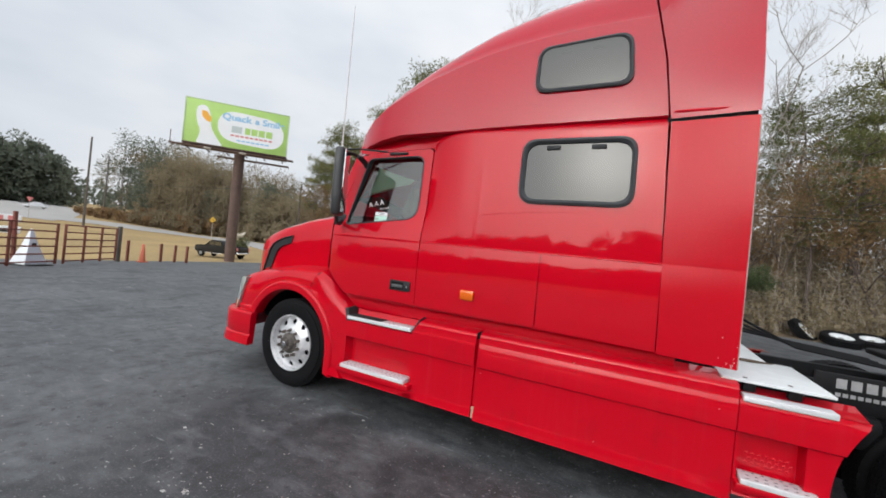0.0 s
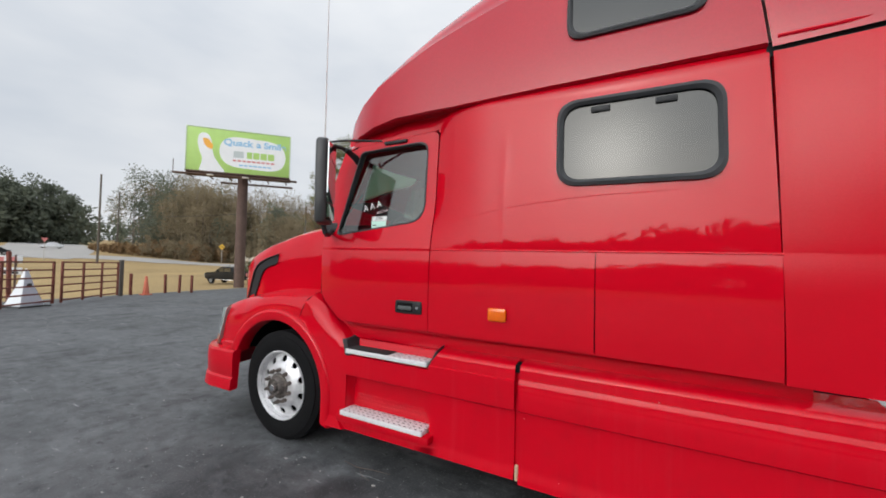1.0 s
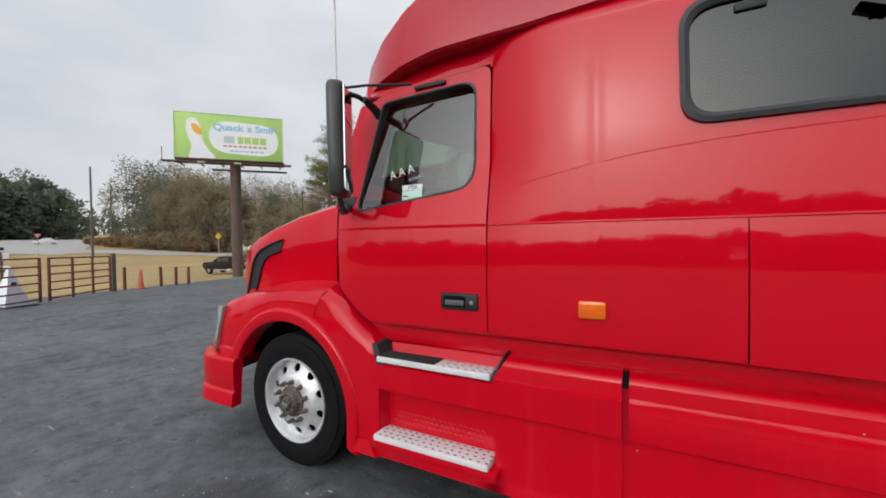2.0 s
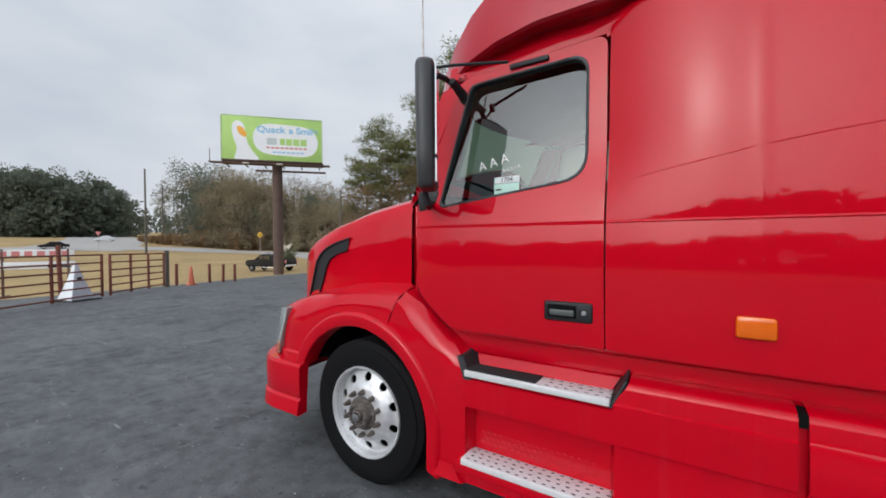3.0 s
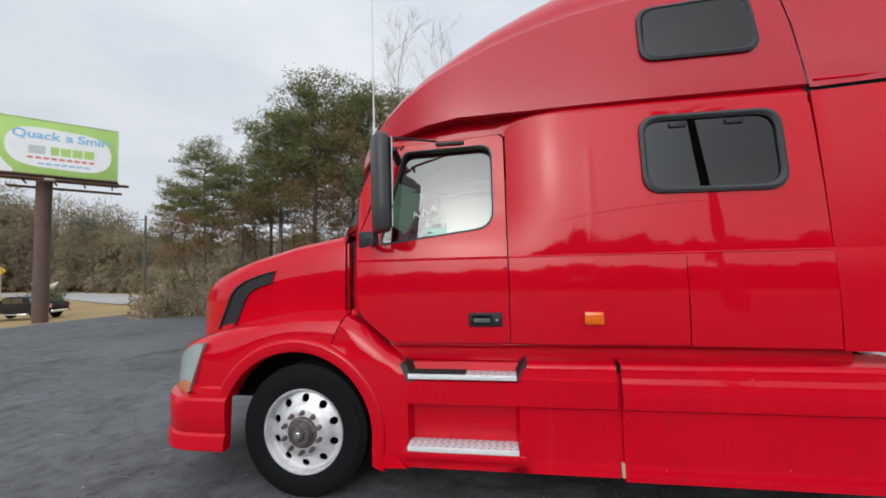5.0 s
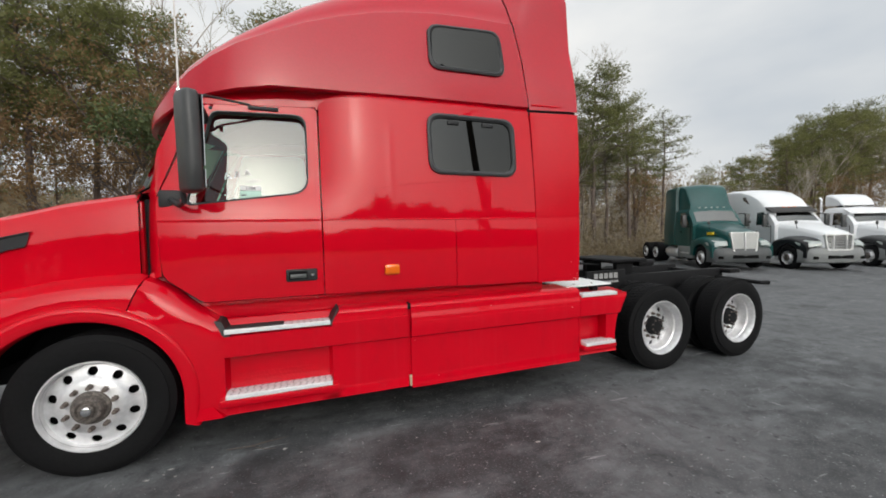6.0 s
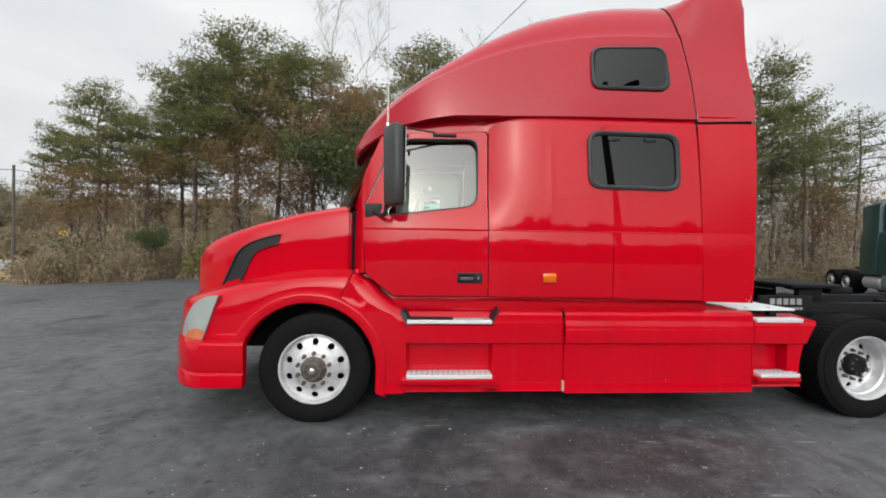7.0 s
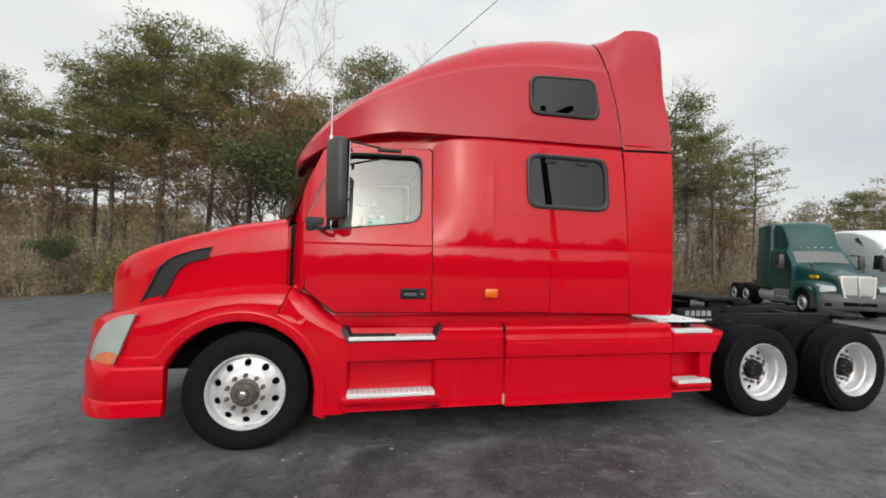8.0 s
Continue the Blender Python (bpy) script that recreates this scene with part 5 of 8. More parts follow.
# whip antenna on the mirror
ant = finish("whip_antenna", *tube([(0.637, -0.13, 2.60), (0.637, -0.13, 2.8), (0.635, -0.133, 3.4), (0.632, -0.137, 4.1)], [0.008, 0.006, 0.0045, 0.003], 6), mat("white_fibreglass", (0.70, 0.68, 0.66), 0.5), truck, "white fibreglass whip antenna")
finish("antenna_mount", *tube([(0.637, -0.13, 2.59), (0.637, -0.13, 2.66)], 0.014, 8), CHROME, ant)
# wiper seen past the pillar
finish("wiper", *tube([(0.20, 0.45, 2.0), (0.27, 0.50, 2.06), (0.42, 0.62, 2.34)], 0.008, 6), DARK, truck)

# writing and price slip inside the door glass


def writing(body, at, size, material, parent, spin=0.0, lean=0.0, name="lettering", bold=0.0):
    c = bpy.data.curves.new(name, 'FONT')
    c.body, c.size, c.extrude, c.align_x, c.offset = body, size, 0.0005, 'CENTER', bold
    tmp = new(name, c)
    dg = bpy.context.evaluated_depsgraph_get()
    me = bpy.data.meshes.new_from_object(tmp.evaluated_get(dg))
    bpy.data.objects.remove(tmp)
    me.materials.clear()
    me.materials.append(material)
    ob = new(name, me)
    ob.parent = parent
    ob.matrix_basis = Matrix.Translation(at) @ pose(0, 0, 0, 90 - lean, 0, 0) @ pose(0, 0, 0, 0, 0, spin)
    return ob


gy = lambda x, z: door_glass_y(x, z) + 0.026
slip = part("price_slip", box_bm((0.955, gy(1.02, 1.97) - 0.002, 1.945), (1.105, gy(1.02, 1.97), 2.002), 0.0005), mat("mint_paper", (0.55, 0.78, 0.68), 0.7, vary=0.08), truck, "pale green paper slip behind the door window")
slip2 = part("stock_label", box_bm((0.955, gy(1.02, 2.0) - 0.002, 2.005), (1.105, gy(1.02, 2.0), 2.04), 0.0005), PAPER, truck, "white label with black digits")
writing("1704", (1.03, gy(1.02, 2.0) - 0.003, 2.011), 0.036, INK, slip2)
part("slip_line", box_bm((0.965, gy(1.02, 1.97) - 0.003, 1.965), (1.0, gy(1.02, 1.97) - 0.0022, 1.973)), INK, slip)
writing("A A A", (0.945, gy(1.0, 2.12) - 0.004, 2.105), 0.075, CHALK, truck, 12)
for k in range(5):
    xa = 1.0 + 0.022 * k
    za = 2.065 + 0.004 * k
    finish("marker_scrawl", *tube([(xa, gy(xa, za) - 0.004, za), (xa + 0.008, gy(xa, za) - 0.004, za + 0.02), (xa + 0.016, gy(xa, za) - 0.004, za)], 0.002, 4), CHALK, truck)

# ---------------------------------------------------------------- ground, lot, roads
ASPHALT = mat("sealed_asphalt", (0.050, 0.054, 0.057), 0.68, spec=0.30, vary=0.45, grain=7, stain=0.33, bump=0.0025, second=(0.170, 0.177, 0.184), rough_vary=0.15)
# the asphalt is darker in a ragged lane that runs across the lot
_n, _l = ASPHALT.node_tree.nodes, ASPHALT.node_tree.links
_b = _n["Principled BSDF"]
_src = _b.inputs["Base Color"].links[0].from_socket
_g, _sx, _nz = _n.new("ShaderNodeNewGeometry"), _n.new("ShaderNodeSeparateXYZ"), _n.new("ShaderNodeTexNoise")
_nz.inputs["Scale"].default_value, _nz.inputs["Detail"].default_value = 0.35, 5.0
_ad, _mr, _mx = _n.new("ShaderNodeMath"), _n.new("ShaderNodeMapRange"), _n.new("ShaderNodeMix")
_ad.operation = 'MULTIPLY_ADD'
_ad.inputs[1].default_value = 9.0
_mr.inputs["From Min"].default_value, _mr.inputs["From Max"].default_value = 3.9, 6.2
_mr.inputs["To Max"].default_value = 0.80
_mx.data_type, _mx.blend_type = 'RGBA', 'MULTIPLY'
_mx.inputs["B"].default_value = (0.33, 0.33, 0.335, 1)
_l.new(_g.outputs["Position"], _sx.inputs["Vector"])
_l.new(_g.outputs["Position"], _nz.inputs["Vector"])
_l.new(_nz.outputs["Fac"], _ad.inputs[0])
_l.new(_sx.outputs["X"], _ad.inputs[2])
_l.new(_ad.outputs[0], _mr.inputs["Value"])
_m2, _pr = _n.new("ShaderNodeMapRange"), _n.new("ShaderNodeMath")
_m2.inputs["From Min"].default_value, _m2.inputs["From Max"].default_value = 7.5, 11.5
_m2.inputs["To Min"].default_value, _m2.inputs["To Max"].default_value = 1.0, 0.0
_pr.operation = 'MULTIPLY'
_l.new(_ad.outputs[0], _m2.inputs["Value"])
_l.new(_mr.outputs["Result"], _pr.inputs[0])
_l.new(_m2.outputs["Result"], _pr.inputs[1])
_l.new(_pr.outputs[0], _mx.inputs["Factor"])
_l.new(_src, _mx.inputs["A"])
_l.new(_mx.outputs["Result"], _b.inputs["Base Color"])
scuffs(ASPHALT, (0.125, 0.128, 0.132), 0.8, 0.54, 0.74, (1.0, 1.6, 1.0), detail=9.0)
scuffs(ASPHALT, (0.028, 0.029, 0.032), 0.45, 0.55, 0.80)
scuffs(ASPHALT, (0.18, 0.18, 0.18), 11.0, 0.64, 0.80, detail=5.0)
scuffs(ASPHALT, (0.030, 0.031, 0.033), 7.0, 0.60, 0.70, detail=4.0)
scuffs(ASPHALT, (0.155, 0.158, 0.162), 70.0, 0.54, 0.80, detail=3.0)
# worn coat: cloudy pale wear and dark blots, a hand to a stride across
scuffs(ASPHALT, (0.170, 0.178, 0.186), 1.7, 0.50, 0.72, (1.0, 1.9, 1.0), detail=8.0, most=0.75)
scuffs(ASPHALT, (0.026, 0.027, 0.029), 1.1, 0.54, 0.70, (1.3, 0.8, 1.0), detail=8.0, most=0.8)
scuffs(ASPHALT, (0.030, 0.031, 0.033), 4.2, 0.58, 0.72, detail=6.0, most=0.7)
# pale scrapes left by dragged steel, and broken pale crumbs of the coat
scuffs(ASPHALT, (0.30, 0.305, 0.31), 2.2, 0.645, 0.72, (0.6, 4.5, 1.0), detail=7.0)
scuffs(ASPHALT, (0.27, 0.275, 0.28), 3.4, 0.665, 0.73, (3.6, 0.7, 1.0), detail=7.0)
scuffs(ASPHALT, (0.24, 0.245, 0.25), 26.0, 0.67, 0.73, detail=2.0)
scuffs(ASPHALT, (0.20, 0.205, 0.21), 55.0, 0.66, 0.74, detail=2.0)
GRASS = mat("winter_grass", (0.32, 0.215, 0.085), 0.95, vary=0.35, grain=3, stain=0.15, second=(0.47, 0.33, 0.14), bump=0.03)
ROADM = mat("pale_road", (0.37, 0.355, 0.335), 0.85, vary=0.15, grain=2, stain=0.08)
LITTER = mat("leaf_litter", (0.13, 0.085, 0.045), 0.95, vary=0.4, grain=6, stain=0.7, second=(0.24, 0.17, 0.09), bump=0.03)

HX = [(-900, 20), (-400, 9), (-200, 4.2), (-135, 2.2), (-112, 1.0), (-90, -0.7), (-60, -1.3), (-36, -1.35), (-28, -1.2), (-21, -0.55), (-17, -0.2), (-13, -0.08), (-7, 0), (1.5, 0), (4, -0.012), (7, -0.045), (12, -0.13), (19, -0.27), (30, -0.45), (50, -0.6), (900, -0.6)]


def ground_z(x, y):
    return interp(HX, x) + 0.004 * max(0, y - 25) - 0.06 * smooth(14, 20, y) * smooth(-20, -8, x)


def sheet(name, xs, ys, lift, material, inside=None, kind="structure", label="", category=""):
    verts = [(x, y, ground_z(x, y) + lift) for x in xs for y in ys]
    n = len(ys)
    faces = []
    for i in range(len(xs) - 1):
        for j in range(n - 1):
            cx, cy = (xs[i] + xs[i + 1]) / 2, (ys[j] + ys[j + 1]) / 2
            if inside is None or inside(cx, cy):
                faces.append((i * n + j, (i + 1) * n + j, (i + 1) * n + j + 1, i * n + j + 1))
    ob = finish(name, verts, faces, material)
    return tagged(ob, label, category, "", kind)


gx = list(np.concatenate([np.linspace(-900, -220, 10), np.linspace(-200, -40, 33), np.linspace(-36, 40, 39), np.linspace(60, 900, 9)]))
gy_ = list(np.concatenate([np.linspace(-900, -60, 8), np.linspace(-40, 120, 41), np.linspace(160, 900, 8)]))
sheet("ground", gx, gy_, -0.03, GRASS, label="dry tan winter grass around the paved lot", category="ground")


def polygon_sheet(name, poly, lift, material, label, category, step=1.0):
    """A sheet bounded by a polygon of (x, y), following the ground."""
    bm = bmesh.new()
    vs = [bm.verts.new((x, y, 0)) for x, y in poly]
    bm.faces.new(vs)
    x0, x1 = min(p[0] for p in poly), max(p[0] for p in poly)
    y0, y1 = min(p[1] for p in poly), max(p[1] for p in poly)
    for c in np.arange(math.floor(x0) + step, x1, step):
        bmesh.ops.bisect_plane(bm, geom=bm.verts[:] + bm.edges[:] + bm.faces[:], plane_co=(c, 0, 0), plane_no=(1, 0, 0))
    for c in np.arange(math.floor(y0) + 4, y1, 4):
        bmesh.ops.bisect_plane(bm, geom=bm.verts[:] + bm.edges[:] + bm.faces[:], plane_co=(0, c, 0), plane_no=(0, 1, 0))
    for v in bm.verts:
        v.co.z = ground_z(v.co.x, v.co.y) + lift
    for fc in bm.faces:
        if fc.normal.z < 0:
            fc.normal_flip()
    me = bpy.data.meshes.new(name)
    bm.to_mesh(me)
    bm.free()
    me.materials.append(material)
    return tagged(new(name, me), label, category, "", "structure")


lot = [(-17.2, 5.2), (-17.0, 0.5), (-14, -6), (-12, -22), (20, -30), (60, -26), (62, 10), (50, 16.5), (30, 16.8), (18, 15.6), (8, 13.6), (0, 13.6), (-5, 14.2), (-8.8, 14.0), (-11, 12.3), (-13.5, 11.6), (-16, 13.2), (-19.5, 15.5), (-26, 18.2), (-25, 14.5), (-20, 9.5), (-18, 7)]
rr = random.Random(3)
lot2 = []
for i in range(len(lot)):
    a, b = Vector(lot[i]), Vector(lot[(i + 1) % len(lot)])
    n = max(1, int((b - a).length / 1.1))
    for k in range(n):
        p = a + (b - a) * k / n
        lot2.append((p.x + rr.uniform(-0.16, 0.16), p.y + rr.uniform(-0.16, 0.16)))
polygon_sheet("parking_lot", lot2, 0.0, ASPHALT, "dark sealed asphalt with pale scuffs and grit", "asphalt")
wood_floor = [(-24, 19), (-16, 13.4), (-13.5, 11.8), (-11, 12.5), (-8.8, 14.2), (-5, 14.4), (0, 13.8), (8, 13.8), (18, 15.8), (30, 17), (50, 16.7), (75, 14), (110, 14), (112, 60), (-24, 60)]
polygon_sheet("wood_floor", wood_floor, -0.012, LITTER, "brown leaf litter under the trees", "ground", 4.0)


def road_strip(name, pts, width, lift, material, label):
    secs_ = []
    fine_pts = []
    for i in range(len(pts) - 1):
        for k in range(6):
            t = k / 6
            p0, p1, p2, p3 = (Vector(pts[max(0, i - 1)]), Vector(pts[i]), Vector(pts[i + 1]), Vector(pts[min(len(pts) - 1, i + 2)]))
            fine_pts.append(0.5 * ((2 * p1) + (p2 - p0) * t + (2 * p0 - 5 * p1 + 4 * p2 - p3) * t * t + (3 * p1 - p0 - 3 * p2 + p3) * t ** 3))
    fine_pts.append(Vector(pts[-1]))
    for i, p in enumerate(fine_pts):
        d = (fine_pts[min(i + 1, len(fine_pts) - 1)] - fine_pts[max(i - 1, 0)]).normalized()
        nrm = Vector((-d.y, d.x))
        row = []
        for s in (-0.5, -0.25, 0, 0.25, 0.5):
            q = p + nrm * width * s
            row.append((q.x, q.y, ground_z(q.x, q.y) + lift))
        secs_.append(row)
    ob = finish(name, *loft(secs_), material)
    return tagged(ob, label, "road", "", "structure")


road_strip("road_far", [(-6, 62), (-18, 44), (-36, 38.5), (-56, 47), (-72, 51), (-88, 46.5), (-99, 39), (-104, 26), (-103, 6), (-98, -22), (-95, -70)], 9, 0.04, ROADM, "pale two-lane road curving past the wood")
road_strip("road_side", [(-101, 22), (-112, 29), (-135, 38), (-165, 46), (-230, 64), (-300, 88)], 17, 0.03, ROADM, "pale wide side road at the junction")


# ---------------------------------------------------------------- trees
BARK = mat("pine_bark", (0.13, 0.10, 0.085), 0.95, vary=0.45, grain=22, stain=3, bump=0.012)
GREYBARK = mat("grey_bark", (0.36, 0.33, 0.29), 0.95, vary=0.35, grain=24, stain=3, bump=0.006)
PINE = mat("pine_needles", (0.112, 0.135, 0.052), 0.7, vary=0.22, grain=0.9, stain=0.35, island=0.12, obj_random=0.5, second=(0.25, 0.245, 0.085), translucent=0.45)
BROWN = mat("brown_oak_leaves", (0.24, 0.145, 0.072), 0.8, vary=0.4, grain=1.2, stain=0.3, island=0.5, obj_random=0.4, second=(0.38, 0.25, 0.125), translucent=0.5)
SCRUB = mat("scrub_leaves", (0.25, 0.19, 0.11), 0.85, vary=0.45, grain=1.0, stain=0.22, island=0.6, second=(0.43, 0.35, 0.22), translucent=0.35)
# paler far foliage: the haze of distance is mixed into these two colours
HAZEPINE = mat("hazed_pine_needles", (0.110, 0.130, 0.096), 0.9, vary=0.15, grain=0.1, stain=0.03, island=0.08, second=(0.170, 0.190, 0.138), translucent=0.4)
HAZEWOOD = mat("hazed_winter_wood", (0.200, 0.160, 0.096), 0.9, vary=0.2, grain=0.12, stain=0.04, island=0.12, second=(0.300, 0.244, 0.150), translucent=0.3)
EVERG = mat("evergreen_leaves", (0.055, 0.085, 0.03), 0.6, vary=0.4, grain=1.0, stain=0.3, island=0.4, second=(0.12, 0.155, 0.055), translucent=0.3)
TWIG = mat("bare_twigs", (0.36, 0.31, 0.25), 0.95, vary=0.4, grain=3, stain=0.3, island=0.5)
# darkened needles: the backlit shade of this wood is in the colour
OPPOSITE = mat("backlit_pine_needles", (0.030, 0.038, 0.018), 0.8, vary=0.25, grain=0.3, stain=0.08, second=(0.06, 0.068, 0.03))


def blades(centres, size, n, rng, length=0.2, width=0.03, flat=0.5, face=None):
    """Thin leaf quads scattered round each centre, pointing outwards."""
    c = np.repeat(np.asarray(centres, dtype=float), n, axis=0)
    m = len(c)
    d = rng.normal(size=(m, 3))
    d[:, 2] = d[:, 2] * flat + 0.15
    d /= np.linalg.norm(d, axis=1)[:, None] + 1e-9
    s = np.repeat(np.broadcast_to(size, (len(centres),)), n) if np.ndim(size) else np.full(m, size)
    p = c + d * (s * rng.uniform(0.05, 1.0, m) ** 0.6)[:, None]
    e = d + rng.normal(scale=0.5, size=(m, 3))
    e /= np.linalg.norm(e, axis=1)[:, None]
    w = np.cross(e, rng.normal(size=(m, 3)) * (1.0 if face is None else 0.35) + (0.0 if face is None else np.asarray(face)))
    w /= np.linalg.norm(w, axis=1)[:, None] + 1e-9
    L = (length * rng.uniform(0.6, 1.3, m))[:, None]
    W = (width * rng.uniform(0.6, 1.3, m))[:, None]
    v = np.stack([p - w * W * 0.35, p + e * L * 0.5 - w * W * 0.5, p + e * L, p + e * L * 0.5 + w * W * 0.5], axis=1).reshape(-1, 3)
    f = np.arange(4 * m).reshape(-1, 4)
    return v, f


def limbs_mesh(name, tubes, material, parent):
    vs, fs = [], []
    for path, radii, k in tubes:
        v, f = tube(path, radii, k, False)
        o = len(vs)
        vs += [tuple(p) for p in v]
        fs += [tuple(i + o for i in q) for q in f]
    ob = raw_mesh(name, vs, fs, material, parent)
    ob.data.shade_smooth()
    return ob


def pine(seed, h, spread, bare, limbs_n, puffs, needles, puff=0.5, dome=0.68, radius=0.17, label="tall old pine with flat plates of olive-green needles"):
    """A pine: clear trunk, long limbs, each with flat plates of needle tufts towards its end, gaps between them."""
    r = random.Random(seed)
    rng = np.random.default_rng(seed)
    t = thing("pine_tree", label=label, category="tree", group="pines of the wood")
    bend = [(r.uniform(-0.28, 0.28) * k / 6, r.uniform(-0.28, 0.28) * k / 6, h * 0.97 * k / 6) for k in range(7)]
    bend[0] = (0, 0, -0.2)
    limbs = [(bend, [radius * (1 - 0.14 * k) for k in range(7)], 8)]
    centres, sizes = [], []
    for i in range(limbs_n):
        v = ((i + r.random()) / limbs_n) ** 0.9
        u = bare + (0.985 - bare) * v
        k = min(5, int(u * 6))
        base = Vector(bend[k]).lerp(Vector(bend[k + 1]), u * 6 - k)
        a = i * 2.4 + r.uniform(-0.7, 0.7)
        ln = spread * math.sqrt(max(0.03, 1 - ((v - 0.36) / dome) ** 2)) * r.choice((0.55, 0.8, 0.95, 1.08))
        rise = r.uniform(-0.12, 0.18) + 0.42 * v * v
        mid = base + Vector((math.cos(a), math.sin(a), rise * 0.25)) * ln * 0.5
        tip = base + Vector((math.cos(a + 0.2), math.sin(a + 0.2), rise)) * ln
        limbs.append(([base, mid, tip], [0.045, 0.03, 0.012], 4))
        for q in range(puffs):
            w = 0.40 + 0.62 * (q + r.random()) / puffs
            c = base.lerp(mid, w * 2) if w < 0.5 else mid.lerp(tip, w * 2 - 1)
            side = r.gauss(0, 0.26) * ln
            c = c + Vector((-math.sin(a) * side, math.cos(a) * side, r.uniform(0.0, 0.16)))
            centres.append(tuple(c))
            sizes.append(puff * r.uniform(0.62, 1.15))
            limbs.append(([base.lerp(tip, w * 0.8), c], [0.016, 0.006], 3))
    for i in range(14):
        z = h * r.uniform(0.2, bare)
        a = r.uniform(0, 2 * math.pi)
        ln = r.uniform(0.4, 1.6)
        limbs.append(([(0, 0, z), (math.cos(a) * ln, math.sin(a) * ln, z + r.uniform(-0.4, 0.3))], [0.022, 0.006], 3))
    limbs_mesh("trunk", limbs, BARK, t)
    v, f = blades(centres, np.array(sizes), needles, rng, 0.19, 0.046, 0.36)
    raw_mesh("crown", v, f, PINE, t)
    return t


def branching(seed, h, levels, spread, r0, split=4, up=0.55):
    r = random.Random(seed)
    out, tips = [], []

    def grow(p, d, ln, rad, lev):
        path = [p]
        q = Vector(p)
        for k in range(3):
            d = (d + Vector((r.gauss(0, 0.13), r.gauss(0, 0.13), r.gauss(0.03, 0.08)))).normalized()
            q = q + d * ln / 3
            path.append(q.copy())
        out.append((path, [rad, rad * 0.85, rad * 0.7, rad * 0.5], 7 if lev == 0 else (4 if lev == 1 else 3)))
        if lev >= levels:
            tips.append(tuple(q))
            return
        m = split + r.randint(-1, 1) + (2 if lev == 0 else 0)
        for k in range(m):
            w = r.uniform(0.35, 1.0) if lev else r.uniform(0.3, 1.0)
            i = min(2, int(w * 3))
            b = path[i].lerp(path[i + 1], w * 3 - i)
            a = r.uniform(0, 2 * math.pi)
            side = Vector((math.cos(a), math.sin(a), up * r.uniform(0.4, 1.6)))
            nd = (d * 0.62 + side * spread).normalized()
            grow(b, nd, ln * r.uniform(0.46, 0.66), max(0.0045, rad * 0.44), lev + 1)

    grow(Vector((0, 0, -0.2)), Vector((0, 0, 1)), h * 0.62, r0, 0)
    return out, tips


def broadleaf(seed, h, leaf_mat, leaf_n, bark=GREYBARK, label="bare winter hardwood with fine grey branches", levels=3, size=0.5, lw=0.075, ll=0.11, split=4, spread=0.75):
    rng = np.random.default_rng(seed)
    t = thing("hardwood_tree", label=label, category="tree", group="hardwoods of the wood")
    out, tips = branching(seed, h, levels, spread, 0.10 * h / 10, split, 0.55 if leaf_n else 0.85)
    limbs_mesh("trunk", out, bark, t)
    if leaf_n:
        v, f = blades(tips, size, leaf_n, rng, ll, lw, 0.9)
        raw_mesh("crown", v, f, leaf_mat, t)
    return t


G = [pine(61, 12.0, 3.0, 0.50, 34, 6, 84, 0.58), pine(62, 11.5, 2.7, 0.46, 32, 6, 84, 0.58), pine(63, 12.5, 3.2, 0.52, 36, 6, 84, 0.58)]
SLIM = "slender pine with a bare trunk and sparse green tufts"
P = [pine(11, 11.2, 1.9, 0.50, 24, 4, 44, 0.46, 0.75, 0.14, SLIM), pine(12, 10.0, 1.7, 0.45, 22, 4, 44, 0.44, 0.75, 0.13, SLIM), pine(13, 12.0, 2.0, 0.55, 26, 4, 44, 0.46, 0.72, 0.14, SLIM), pine(14, 8.6, 1.6, 0.42, 20, 4, 44, 0.42, 0.75, 0.12, SLIM)]
B = [broadleaf(21, 10.5, None, 0, levels=5, split=4, spread=0.98), broadleaf(22, 8.0, None, 0, levels=4, split=4, spread=0.6)]
O = [broadleaf(31, 8.0, BROWN, 44, BARK, "hardwood holding on to brown leaves", 3, 0.62), broadleaf(32, 6.0, BROWN, 40, BARK, "hardwood holding on to brown leaves", 3, 0.55)]
E_ = [broadleaf(41, 5.0, EVERG, 110, BARK, "dense dark evergreen tree at the wood edge", 3, 0.5)]
H = {id(o): hh for o, hh in zip(G + P + B + O + E_, (12.0, 11.5, 12.5, 11.2, 10.0, 12.0, 8.6, 10.5, 8.0, 8.0, 6.0, 5.0))}
used = set()


def plant(proto, x, y, height, spin):
    s = height / H[id(proto)]
    m = pose(x, y, ground_z(x, y), 0, 0, spin) @ Matrix.Diagonal((s, s, s, 1))
    if id(proto) not in used:
        used.add(id(proto))
        proto.matrix_world = m
        return proto
    ob = copy_thing(proto, Matrix.Identity(4))
    ob.matrix_basis = m
    return ob


# crown line along the wood: height wanted by x of the front row
LINE = [(-18, 7.0), (-15, 8.2), (-12, 8.8), (-9.5, 9.8), (-7, 11.6), (-5, 11.8), (-3.2, 11.2), (-1, 10.4), (3, 8), (8, 8.5), (11, 10.5), (13, 13.0), (15, 14.0), (20, 13.5), (26, 11.5), (31, 10.5), (36, 8.2), (41, 7.5), (46, 9), (51, 11.5), (60, 15.5), (76, 17), (104, 18)]
rt = random.Random(5)
